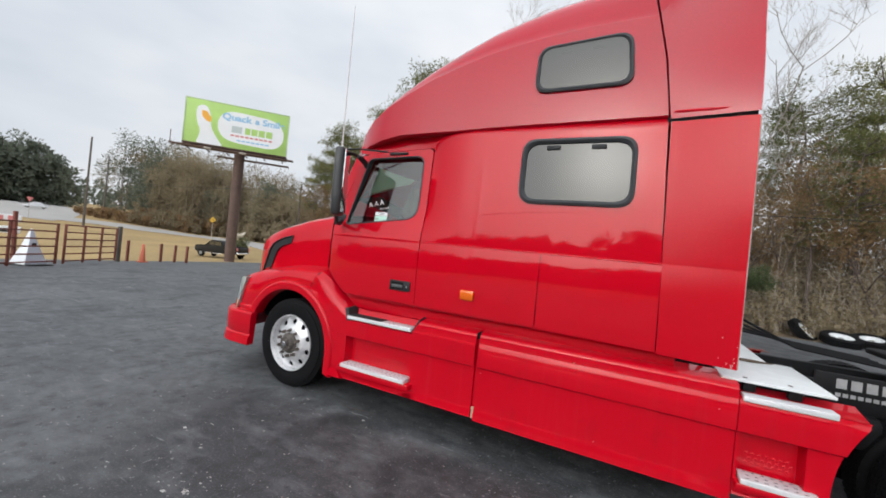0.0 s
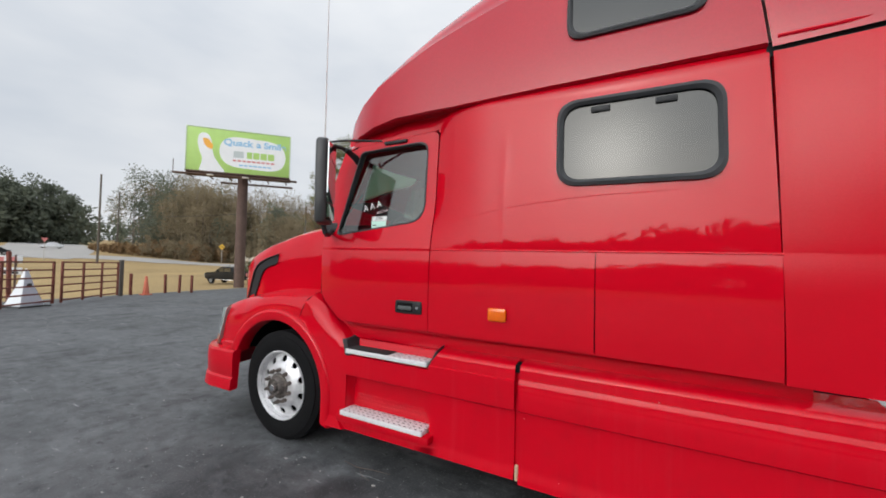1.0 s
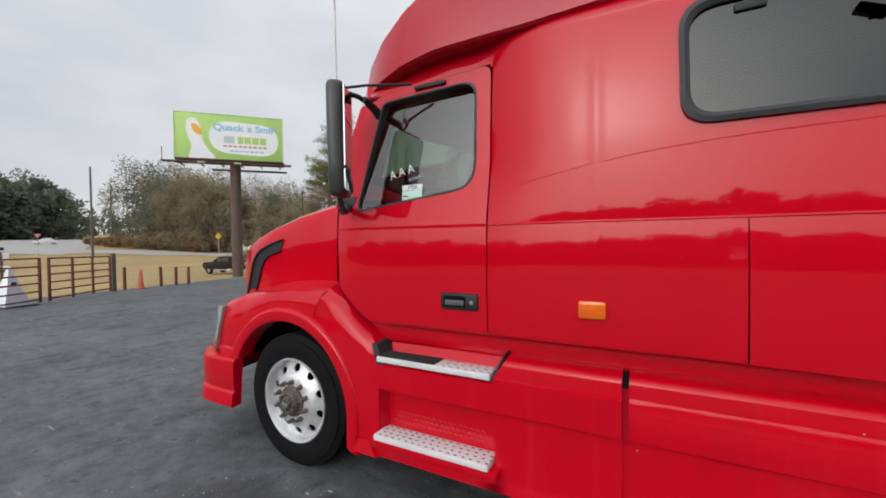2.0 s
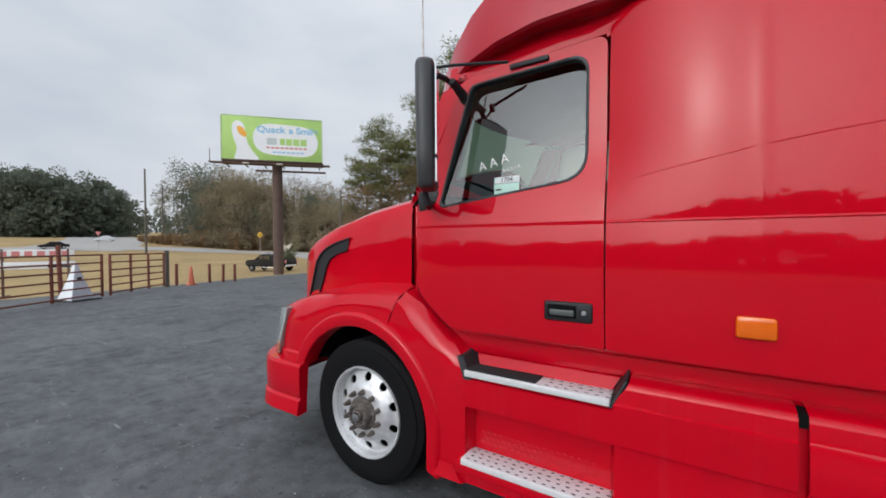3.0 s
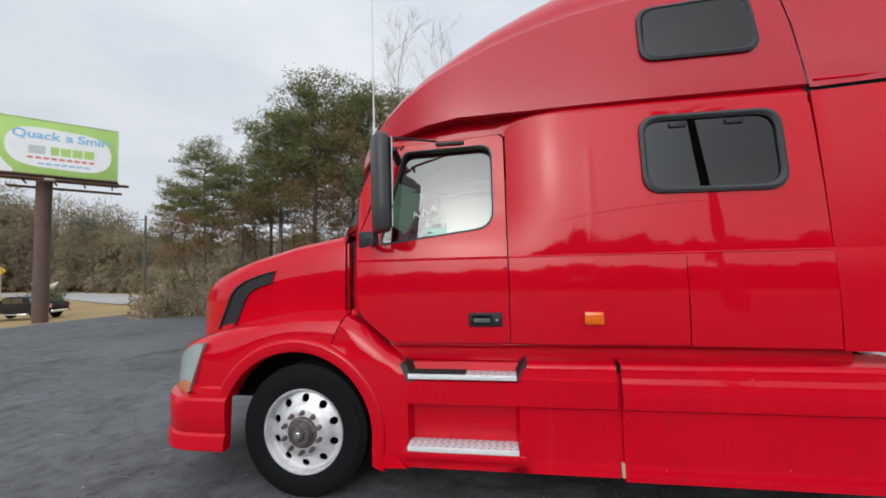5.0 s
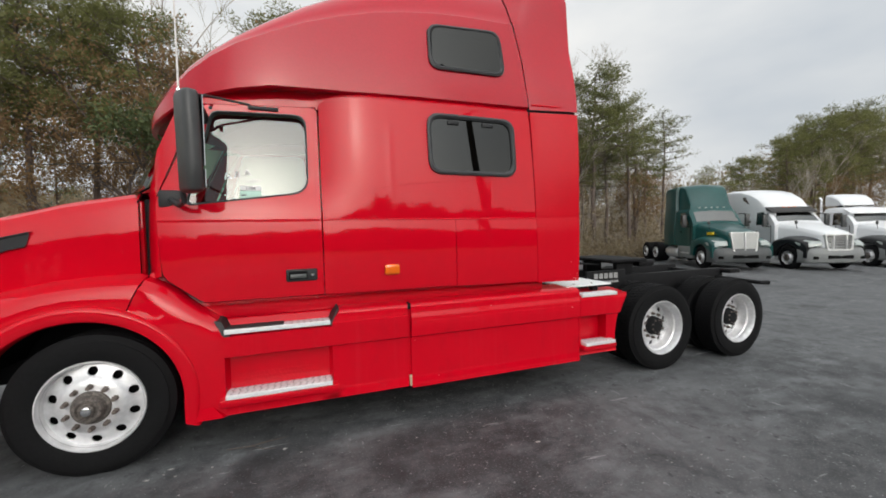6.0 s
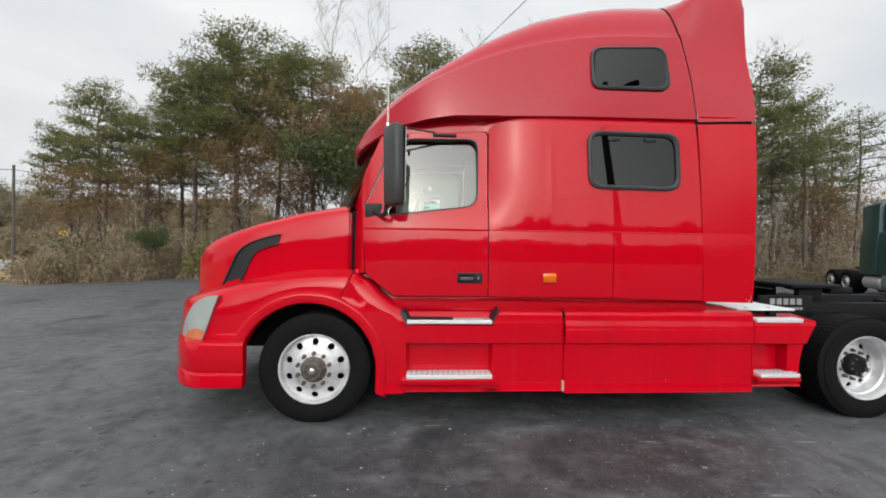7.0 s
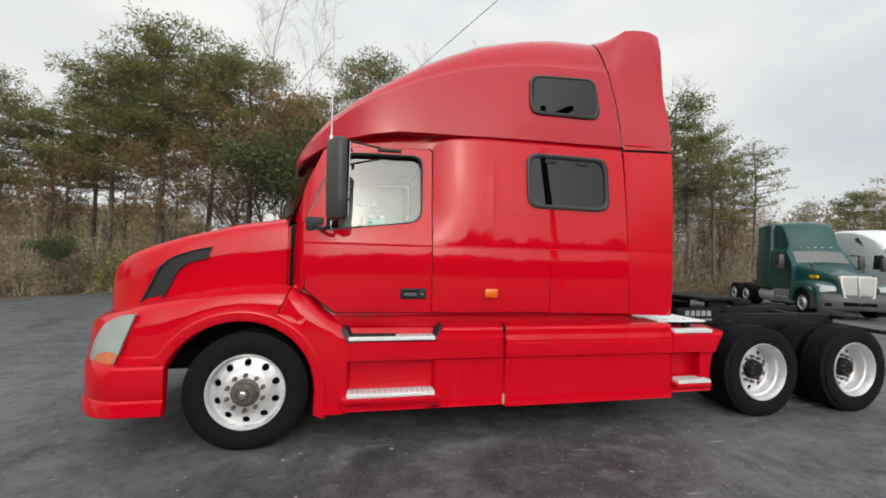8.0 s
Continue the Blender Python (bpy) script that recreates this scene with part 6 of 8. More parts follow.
# front row to the rear of the truck
x = 7.0
while x < 100:
    y = interp([(7, 15.8), (18, 18.5), (30, 21), (60, 22)], x) + rt.uniform(-0.5, 1.3)
    h = interp(LINE, x) * rt.uniform(0.62, 0.92)
    k = rt.random()
    proto = rt.choice(P) if k < 0.35 else (B[1] if k < 0.75 else rt.choice(O))
    if proto in O:
        h *= 0.72
    plant(proto, x, y, h, rt.uniform(0, 360))
    x += rt.uniform(1.3, 2.2) if x < 30 else rt.uniform(1.8, 3.2) if x < 60 else rt.uniform(3.0, 5.0)
# slender trunks further in
x = -17.0
while x < 76:
    y = interp([(-18, 21), (-6, 20.5), (10, 20), (30, 26), (62, 28)], x) + rt.uniform(-1, 3.5)
    h = interp(LINE, x) * rt.uniform(0.78, 0.98) * (0.84 if 5 < x < 15 else 1.0)
    k = rt.random()
    proto = rt.choice(P) if k < 0.68 else (B[1] if k < 0.85 else rt.choice(O))
    plant(proto, x, y, h * (0.7 if proto in O else 1), rt.uniform(0, 360))
    x += rt.uniform(1.5, 2.6) if x < 2 else rt.uniform(1.6, 2.6) if x < 30 else rt.uniform(2.2, 3.8)
    x = 7.0 if 2.5 < x < 7 else x
# old pines of the near wood
for k, (x, y, h, sp) in enumerate(((-15.2, 17.2, 9.3, 20), (-17.3, 18.0, 7.4, 310), (-13.3, 17.8, 8.2, 130), (-8.3, 16.8, 12.2, 60), (-10.6, 17.2, 10.9, 250), (-6.6, 17.6, 11.4, 170), (-12.0, 18.6, 9.6, 15), (-4.7, 17.2, 11.6, 300), (-9.4, 19.0, 11.2, 100), (1.1, 19.0, 12.9, 80), (-2.8, 18.8, 10.2, 210), (9.6, 20.4, 10.6, 30), (12.6, 19.8, 11.6, 140), (20.4, 18.2, 12.5, 70))):
    plant(G[k % 3], x, y, h, sp)
for x, y, h, sp, k in ((18.9, 18.6, 10.0, 10, 0), (22.0, 18.8, 10.8, 90, 1), (23.6, 18.3, 11.4, 200, 2), (25.3, 19.4, 10.4, 300, 0), (28.8, 20.0, 11.1, 40, 2), (27.2, 21.0, 9.6, 140, 1), (-0.9, 17.8, 10.4, 250, 2), (-16.2, 19.0, 8.0, 30, 1)):
    plant(P[k], x, y, h, sp)
# old pines where the wood rises again past the parked trucks
for k, (x, y, h, sp) in enumerate(((52.0, 24.0, 12.0, 0), (56.5, 24.0, 14.0, 90), (61.0, 25.0, 15.5, 200), (66.0, 24.5, 16.5, 300), (46.5, 25.0, 9.6, 150), (72.0, 25.5, 17.0, 40), (79.0, 24.5, 17.5, 130), (87.0, 26.0, 18.0, 260))):
    plant(G[k % 3], x, y, h, sp)
# brown-leaved trees between them
for x, y, h, sp in ((-12.6, 15.6, 6.0, 70), (-5.3, 16.0, 8.6, 40), (-3.6, 16.0, 8.8, 120), (-6.9, 15.8, 6.0, 200), (8.4, 16.2, 6.2, 100), (11.0, 16.4, 6.0, 200), (-1.6, 15.4, 8.2, 310), (-14.6, 16.0, 5.0, 250), (-2.4, 16.8, 9.6, 330)):
    plant(O[0] if h > 6.1 else O[1], x, y, h, sp)
# tall bare crowns that stand over the pines, and the evergreen at the edge
plant(B[0], -0.9, 19.3, 14.4, 40)
plant(B[0], 0.9, 20.4, 12.6, 200)
plant(B[0], 24.4, 20.2, 13.6, 20)
plant(B[0], 8.3, 18.0, 11.6, 110)
plant(E_[0], -2.9, 14.6, 6.7, 10)
for x, y, h, sp in ((-10.6, 13.9, 2.2, 30), (-6.4, 15.2, 2.4, 80), (-14.4, 14.6, 1.8, 220), (6.6, 14.4, 2.2, 60)):
    plant(E_[0], x, y, h, sp)


def scrub(name, spots, rng, material, label, leaf=0.09, tall=1.6, stems=5, per=26):
    """Brush: thin stems and small leaves over many spots, one mesh of leaves and one of stems."""
    e = thing(name, label=label, category="undergrowth", kind="stuff")
    cs, tv, tf = [], [], []
    for x, y, hgt in spots:
        for k in range(stems):
            a, ln = rng.uniform(0, 2 * math.pi), hgt * rng.uniform(0.5, 1.15)
            lean = rng.uniform(0.05, 0.45) * ln
            z0 = ground_z(x, y) - 0.05
            px, py = x + rng.uniform(-0.3, 0.3), y + rng.uniform(-0.3, 0.3)
            tip = (px + math.cos(a) * lean, py + math.sin(a) * lean, z0 + ln)
            w = 0.010 + 0.004 * ln
            o = len(tv)
            tv += [(px - w, py, z0), (px + w, py, z0), (tip[0] + 0.004, tip[1], tip[2]), (tip[0] - 0.004, tip[1], tip[2])]
            tf.append((o, o + 1, o + 2, o + 3))
            for q in range(3):
                u = rng.uniform(0.3, 1.0)
                cs.append((px + (tip[0] - px) * u, py + (tip[1] - py) * u, z0 + ln * u))
                b2 = rng.uniform(0, 2 * math.pi)
                l2 = ln * 0.3
                c = cs[-1]
                o = len(tv)
                up2 = c[2] + l2 * rng.uniform(0.1, 1.0)
                tv += [(c[0] - 0.005, c[1], c[2] - 0.006), (c[0] + 0.005, c[1], c[2] + 0.006), (c[0] + math.cos(b2) * l2 + 0.003, c[1] + math.sin(b2) * l2, up2 + 0.003), (c[0] + math.cos(b2) * l2 - 0.003, c[1] + math.sin(b2) * l2, up2 - 0.003)]
                tf.append((o, o + 1, o + 2, o + 3))
    raw_mesh("stems", tv, tf, TWIG, e)["kind"] = "stuff"
    v, f = blades(cs, 0.34, max(1, per // 3), rng, leaf * 1.6, leaf, 0.9)
    raw_mesh("leaves", v, f, material, e)["kind"] = "stuff"
    return e


rng = np.random.default_rng(8)
spots = []
for i in range(620):
    x = rng.uniform(-16.5, 34)
    edge = interp([(-16.5, 14.2), (-13.5, 12.3), (-11, 12.9), (-8.8, 14.6), (-5, 14.8), (0, 14.2), (8, 14.3), (18, 16.2), (34, 17.6)], x)
    d = rng.uniform(0, 1) ** 1.6 * 4.5
    spots.append((x, edge + d, rng.uniform(0.5, 1.2) + 0.45 * d))
scrub("brush", spots, rng, SCRUB, "brown tangled brush along the wood edge", 0.085, stems=4, per=27)
spots = []
for i in range(420):
    x = rng.uniform(-17, 42) if i < 330 else rng.uniform(6.5, 20)
    edge = interp([(-17, 16), (-13.5, 14), (-8, 16), (8, 15.8), (18, 18), (42, 20)], x)
    spots.append((x, edge + rng.uniform(0, 5), rng.uniform(1.6, 3.6) if x < 2 else rng.uniform(2.2, 5.6)))
scrub("saplings", spots, rng, SCRUB, "thin leafless saplings and vines in the wood", 0.085, stems=4, per=42)
spots = [(rng.uniform(-9, -6.5), rng.uniform(14.3, 15.5), rng.uniform(1.0, 2.0)) for i in range(26)]
scrub("green_shrub", spots, rng, mat("yellow_green_leaves", (0.12, 0.13, 0.03), 0.7, vary=0.4, island=0.8, second=(0.26, 0.24, 0.06)), "yellow-green shrub at the wood edge", 0.08, per=40)
# deep wood behind: a dim tangle of leaves that closes the view low down
cs = [(rng.uniform(-16, 70), 0, 0) for i in range(2600)]
cs = [(c[0], interp([(-16, 22), (10, 22), (30, 29), (70, 30)], c[0]) + rng.uniform(0, 8), abs(rng.normal(0, 1)) * (1.0 if c[0] < 3 else 2.4)) for c in cs]
cs += [(x, 25.0 + rng.uniform(0, 7), rng.uniform(0, 1) ** 1.3 * interp([(30, 4.0), (42, 5.5), (52, 9.0), (62, 12.0), (105, 14.0)], x)) for x in rng.uniform(30, 105, 2200)]
cs += [(x, 20.0 + rng.uniform(0, 6), rng.uniform(0, 1) ** 1.4 * 7.5) for x in rng.uniform(4, 24, 1100)]
v, f = blades(cs, 1.1, 12, rng, 0.42, 0.16, 0.9)
deep = thing("deep_wood", label="dim brown and green undergrowth deep in the wood", category="undergrowth", kind="stuff")
raw_mesh("leaves", v, f, SCRUB, deep)["kind"] = "stuff"


def far_wood(name, spots, rng, material, label, n=260, leaf=0.75, thin=0.5):
    """Far trees: crowns of leaf clumps on short trunks, uneven along the top."""
    e = thing(name, label=label, category="wood", kind="stuff")
    cs, ss, tv, tf = [], [], [], []
    for x, y, hgt in spots:
        z0 = ground_z(x, y)
        w = 0.012 * hgt
        for k in range(10):
            u = rng.uniform(0.03, 1.0)
            rad = hgt * 0.22 * math.sin(math.pi * min(0.96, u * 0.85 + 0.12))
            a = rng.uniform(0, 2 * math.pi)
            cs.append((x + math.cos(a) * rad, y + math.sin(a) * rad, z0 + hgt * u * 0.95))
            ss.append(hgt * 0.11)
        o = len(tv)
        tv += [(x - w, y, z0), (x + w, y, z0), (x + w * 0.3, y, z0 + hgt * 0.9), (x - w * 0.3, y, z0 + hgt * 0.9)]
        tf.append((o, o + 1, o + 2, o + 3))
    raw_mesh("trunks", tv, tf, BARK, e)["kind"] = "stuff"
    v, f = blades(cs, np.array(ss), n // 10, rng, leaf, leaf * thin, 0.9, (0.45, -0.8, 0.55))
    raw_mesh("crowns", v, f, material, e)["kind"] = "stuff"
    return e


spots = []
for i in range(120):
    t = rng.uniform(0, 0.56)
    spots.append((-200 + 46 * t + rng.uniform(-6, 6), 16 + 46 * t + rng.uniform(-12, 16), (21.5 - 5 * smooth(0.42, 0.56, t)) * rng.uniform(0.85, 1.08)))
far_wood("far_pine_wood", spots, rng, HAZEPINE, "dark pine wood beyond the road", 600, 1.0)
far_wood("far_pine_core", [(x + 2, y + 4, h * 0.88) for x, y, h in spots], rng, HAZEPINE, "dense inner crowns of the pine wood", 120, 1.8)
spots = []
while len(spots) < 250:
    x = rng.uniform(-124, -26)
    y = interp([(-124, 49), (-118, 50), (-100, 54), (-84, 62), (-60, 60), (-26, 57)], x) + 14 * rng.uniform(0, 1) ** 1.4
    if y + 1.96 > (2.34 - x) / 2.5:
        spots.append((x, y, interp([(-124, 22.0), (-118, 22.5), (-110, 21), (-100, 20), (-90, 19.5), (-84, 17.5), (-79, 14.5), (-73, 11.5), (-66, 10.5), (-26, 9)], x) * rng.uniform(0.72, 1.06)))
ev = [q for i, q in enumerate(spots) if i % 9 == 0 or (q[0] < -110 and i % 4)]
mid = [q for q in spots if q not in ev]
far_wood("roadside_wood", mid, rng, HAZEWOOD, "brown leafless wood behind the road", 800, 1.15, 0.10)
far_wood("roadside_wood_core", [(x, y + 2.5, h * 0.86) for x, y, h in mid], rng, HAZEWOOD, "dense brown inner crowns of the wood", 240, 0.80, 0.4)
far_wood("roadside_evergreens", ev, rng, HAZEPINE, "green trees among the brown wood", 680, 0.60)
BANK = [(-150, 51), (-122, 41.5), (-110, 42.5), (-98, 48.5), (-84, 57), (-60, 55.5), (-40, 45), (-28, 46)]
spots = [(x, interp(BANK, x) + rng.uniform(0, 4), interp([(-150, 0.8), (-124, 1.2), (-112, 2.6), (-104, 4.2), (-28, 3.6)], x) * rng.uniform(0.6, 1.1)) for x in rng.uniform(-150, -88, 150)]
far_wood("roadside_brush", spots, rng, BROWN, "russet brush on the road bank", 160, 0.45)
spots = [(x, interp(BANK, x) + rng.uniform(0, 6), rng.uniform(2.0, 5.0)) for x in rng.uniform(-106, -27, 200)]
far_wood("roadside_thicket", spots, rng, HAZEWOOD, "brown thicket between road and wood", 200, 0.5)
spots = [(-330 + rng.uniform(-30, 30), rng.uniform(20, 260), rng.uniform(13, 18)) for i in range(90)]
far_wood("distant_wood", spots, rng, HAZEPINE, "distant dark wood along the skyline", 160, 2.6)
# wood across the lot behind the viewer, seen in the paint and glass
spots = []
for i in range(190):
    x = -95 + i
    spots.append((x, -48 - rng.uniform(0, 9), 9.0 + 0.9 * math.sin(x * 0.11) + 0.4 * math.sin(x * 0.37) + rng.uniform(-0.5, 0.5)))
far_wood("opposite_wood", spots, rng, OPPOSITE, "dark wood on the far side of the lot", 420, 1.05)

# ---------------------------------------------------------------- billboard
POLE = mat("rusty_steel_pole", (0.125, 0.082, 0.070), 0.8, metal=0.2, vary=0.35, grain=8, stain=1.0)
WOODP = mat("weathered_pole", (0.12, 0.105, 0.09), 0.95, vary=0.3, grain=16, stain=2)
LIME = mat("lime_green_vinyl", (0.40, 0.62, 0.17), 0.55, vary=0.06, grain=2)
VINYL = mat("white_vinyl", (0.80, 0.82, 0.84), 0.55, vary=0.04, grain=2)
SKYBLUE = mat("light_blue_vinyl", (0.26, 0.52, 0.74), 0.55, vary=0.05)
GREYV = mat("grey_vinyl", (0.50, 0.56, 0.56), 0.55, vary=0.05)
PINKV = mat("rose_vinyl", (0.62, 0.22, 0.22), 0.55, vary=0.05)
GOLD = mat("orange_vinyl", (0.85, 0.42, 0.05), 0.55, vary=0.05)
bl, brr = Vector((-31.70, 15.75, 8.67)), Vector((-26.25, 21.70, 8.67))
bw, bh = (brr - bl).length, 3.70
board = thing("billboard", label="lime green and white billboard on a rusty steel pole", category="billboard")
board.matrix_world = Matrix.Translation(bl) @ pose(0, 0, 0, 0, 0, math.degrees(math.atan2(brr.y - bl.y, brr.x - bl.x)))
panel = part("sign_panel", box_bm((0, 0.0, 0), (bw, 0.35, bh), 0.02), LIME, board)
FW = mat("pale_board_frame", (0.46, 0.58, 0.36), 0.7, vary=0.2)
for lo, hi in (((-0.06, -0.03, -0.08), (bw + 0.06, 0.36, 0.02)), ((-0.06, -0.03, bh - 0.02), (bw + 0.06, 0.36, bh + 0.05)), ((-0.06, -0.03, 0), (0.02, 0.36, bh)), ((bw - 0.02, -0.03, 0), (bw + 0.06, 0.36, bh))):
    part("panel_edging", box_bm(lo, hi, 0.01), FW if lo[2] >= 0 else POLE, board)


def flat(name, poly, off, material, parent):
    """A thin flat shape on the face of the board."""
    vf = ring_panel(poly, None, lambda x, z: -off, rings=1, nang=12, thick=0.004)
    return finish(name, *vf, material, parent)


swoosh = [(5.1 + 2.65 * math.cos(a), 1.80 + 1.52 * math.sin(a) - 0.12 * math.cos(a) + 0.18 * math.sin(3 * a)) for a in np.linspace(0, 2 * math.pi, 40, endpoint=False)]
flat("white_patch", [(min(bw - 0.3, p[0]), p[1]) for p in swoosh], 0.006, VINYL, panel)
neck = [(0.9, 0.02), (3.0, 0.02), (2.45, 0.7), (2.05, 1.35), (1.9, 2.0), (1.85, 2.7), (1.6, 3.2), (1.2, 3.32), (0.88, 3.1), (0.78, 2.5), (0.95, 1.7), (1.2, 1.1), (1.1, 0.5)]
flat("white_bird_shape", round_poly(neck, 0.25, 3), 0.010, VINYL, panel)
flat("orange_bill_shape", round_poly([(1.18, 2.85), (1.62, 2.78), (1.98, 2.25), (1.90, 1.88), (1.52, 2.05), (1.26, 2.35)], 0.12, 3), 0.014, GOLD, panel)


def board_text(body, x, z, size, material, bold=0.022):
    ob = writing(body, (x, -0.016, z), size, material, panel, bold=bold)
    ob.scale = (1.12, 1, 1)
    return ob


cursor = 2.68
for word in ("Quack", "a", "Smile"):
    ob = board_text(word, 0, 2.42, 0.76, SKYBLUE)
    wide = 1.12 * max(v.co.x for v in ob.data.vertices)
    ob.location.x = cursor + wide
    cursor += 2 * wide + 0.22
# a personal name and lesser lines stand as bars
for xa, xb, z0, z1, m_ in ((3.55, 4.35, 1.38, 1.95, GREYV), (4.6, 5.02, 1.38, 1.95, LIME), (5.1, 5.6, 1.38, 1.95, LIME), (5.68, 6.2, 1.38, 1.95, LIME), (6.28, 6.8, 1.38, 1.95, LIME)):
    part("name_bar", box_bm((xa, -0.014, z0), (xb, -0.008, z1)), m_, panel)
for k in range(9):
    part("line_bar", box_bm((3.5 + 0.38 * k, -0.014, 1.05), (3.5 + 0.38 * k + 0.28, -0.008, 1.20)), PINKV, panel)
for k in range(7):
    part("line_bar", box_bm((4.0 + 0.38 * k, -0.014, 0.68), (4.0 + 0.38 * k + 0.30, -0.008, 0.80)), SKYBLUE, panel)
# pole, catwalk and braces under the panel
gz = ground_z(-28.8, 18.9) - 8.67
pc = (bw / 2 + 0.25, 0.55)
finish("pole", *tube([(pc[0], pc[1], gz - 0.2), (pc[0], pc[1], 0.2)], 0.42, 24), POLE, board)
part("beam", box_bm((-0.1, 0.36, -0.35), (bw + 0.1, 0.72, 0.0), 0.02), POLE, board)
part("catwalk", box_bm((-0.8, -0.75, -0.42), (bw + 0.7, -0.05, -0.34), 0.01), POLE, board)
part("catwalk", box_bm((bw * 0.3, 0.9, -0.75), (bw + 0.3, 1.5, -0.66), 0.01), POLE, board)
for k in range(6):
    x = 0.3 + (bw - 0.6) * k / 5
    part("outrigger", box_bm((x, -0.7, -0.5), (x + 0.08, 1.2, -0.40), 0.01), POLE, board)
for x in (bw * 0.22, bw * 0.55):
    part("floodlight", box_bm((x, -1.0, -0.52), (x + 0.5, -0.7, -0.38), 0.03), SILVER, board)
finish("railing_post", *tube([(-0.75, -0.5, -0.4), (-0.75, -0.5, 0.7)], 0.03, 6), POLE, board)

# ---------------------------------------------------------------- gate, posts, cones
RUST = mat("red_rusty_steel", (0.20, 0.062, 0.045), 0.75, metal=0.3, vary=0.4, grain=14, stain=2)
ORANGE = mat("faded_orange_plastic", (0.62, 0.16, 0.09), 0.6, vary=0.2, stain=3)


def gate(a, b, h=1.25, bars=6, uprights=4, label="rusty red tubular farm gate"):
    a, b = Vector((*a, 0)), Vector((*b, 0))
    ln = (b - a).length
    g = thing("farm_gate", (a.x, a.y, ground_z(a.x, a.y)), math.degrees(math.atan2(b.y - a.y, b.x - a.x)), label, "gate", "gates of the lot")
    drop = ground_z(b.x, b.y) - ground_z(a.x, a.y)
    for k in range(bars):
        z = 0.14 + (h - 0.14) * k / (bars - 1)
        finish("rail", *tube([(0, 0, z), (ln, 0, z + drop)], 0.024, 8), RUST, g)
    for k in range(uprights):
        x = ln * k / (uprights - 1)
        part("upright", box_bm((x - 0.03, -0.03, 0.05 + drop * x / ln), (x + 0.03, 0.03, h + 0.02 + drop * x / ln), 0.006), RUST, g)
    return g


gate((-14.05, 2.86), (-16.25, 5.25), 1.38)
gate((-13.95, 2.62), (-11.2, -1.45), 1.38, uprights=4)
gp = part("gate_post", box_bm((-0.07, -0.07, -0.2), (0.07, 0.07, 1.50), 0.02), WOODP)
gp.matrix_world = pose(-16.4, 5.42, ground_z(-16.4, 5.42))
tagged(gp, "weathered wooden gate post at the end of the gate", "post")


def bollard(x, y, h, lean):
    ob = part("bollard", box_bm((-0.045, -0.045, -0.1), (0.045, 0.045, h), 0.012), RUST)
    ob.matrix_world = pose(x, y, ground_z(x, y), lean, lean * 0.6, 20)
    return tagged(ob, "short rusty red steel post at the lot edge", "post", "posts along the lot edge")


for x, y, h, ln in ((-14.35, 1.75, 1.7, 3), (-16.7, 5.9, 0.92, 0), (-16.7, 7.25, 0.86, 4), (-16.4, 7.7, 0.82, -3), (-16.05, 8.05, 0.80, 0)):
    bollard(x, y, h, ln)


def cone(x, y, h, base, label, main, spin=0):
    c = thing("traffic_cone", (x, y, ground_z(x, y)), spin, label, "traffic cone")
    part("cone_base", box_bm((-base, -base, 0), (base, base, 0.05), 0.012), main, c)
    finish("cone_body", *tube([(0, 0, 0.05), (0, 0, h * 0.97), (0, 0, h)], [base * 0.72, 0.045, 0.03], 20), main, c)


cone(-16.2, 6.25, 0.80, 0.17, "faded orange traffic cone beside short posts", ORANGE)
SHADETINT = mat("shade_tinted_sheeting", (0.60, 0.62, 0.70), 0.6, vary=0.15)
# a folding white warning pyramid, shade painted on as two bluish sides, with a small dark mark, on a worn dark mat
pyr = thing("warning_pyramid", (-13.98, 2.0, ground_z(-13.98, 2.0)), 18, "white folding warning pyramid on a dark mat behind the gate", "traffic cone")
part("mat", box_bm((-0.52, -0.48, 0), (0.52, 0.48, 0.05), 0.015), INK, pyr)
for k in range(4):
    a = math.pi / 2 * k
    c_, s_ = math.cos(a), math.sin(a)
    side = [(-0.36, -0.36, 0.06), (0.36, -0.36, 0.06), (0.17, -0.17, 0.70), (0.04, -0.04, 1.28), (-0.04, -0.04, 1.28), (-0.17, -0.17, 0.70)]
    vs = [(x * c_ - y * s_, x * s_ + y * c_, z) for x, y, z in side] + [(x * 0.96 * c_ - y * 0.96 * s_, x * 0.96 * s_ + y * 0.96 * c_, z - 0.01) for x, y, z in side]
    n = len(side)
    finish("cloth_side", vs, [tuple(range(n)), tuple(range(2 * n - 1, n - 1, -1))] + [(i, (i + 1) % n, n + (i + 1) % n, n + i) for i in range(n)], VINYL if k % 2 == 0 else SHADETINT, pyr)
finish("top_knob", *tube([(0, 0, 1.26), (0, 0, 1.33)], [0.045, 0.03], 10), VINYL, pyr)
part("dark_mark", box_bm((0.170, -0.07, 0.72), (0.190, 0.07, 0.82), 0.004), INK, pyr)
pyr.matrix_world = pyr.matrix_world @ Matrix.Diagonal((0.86, 0.86, 0.88, 1))
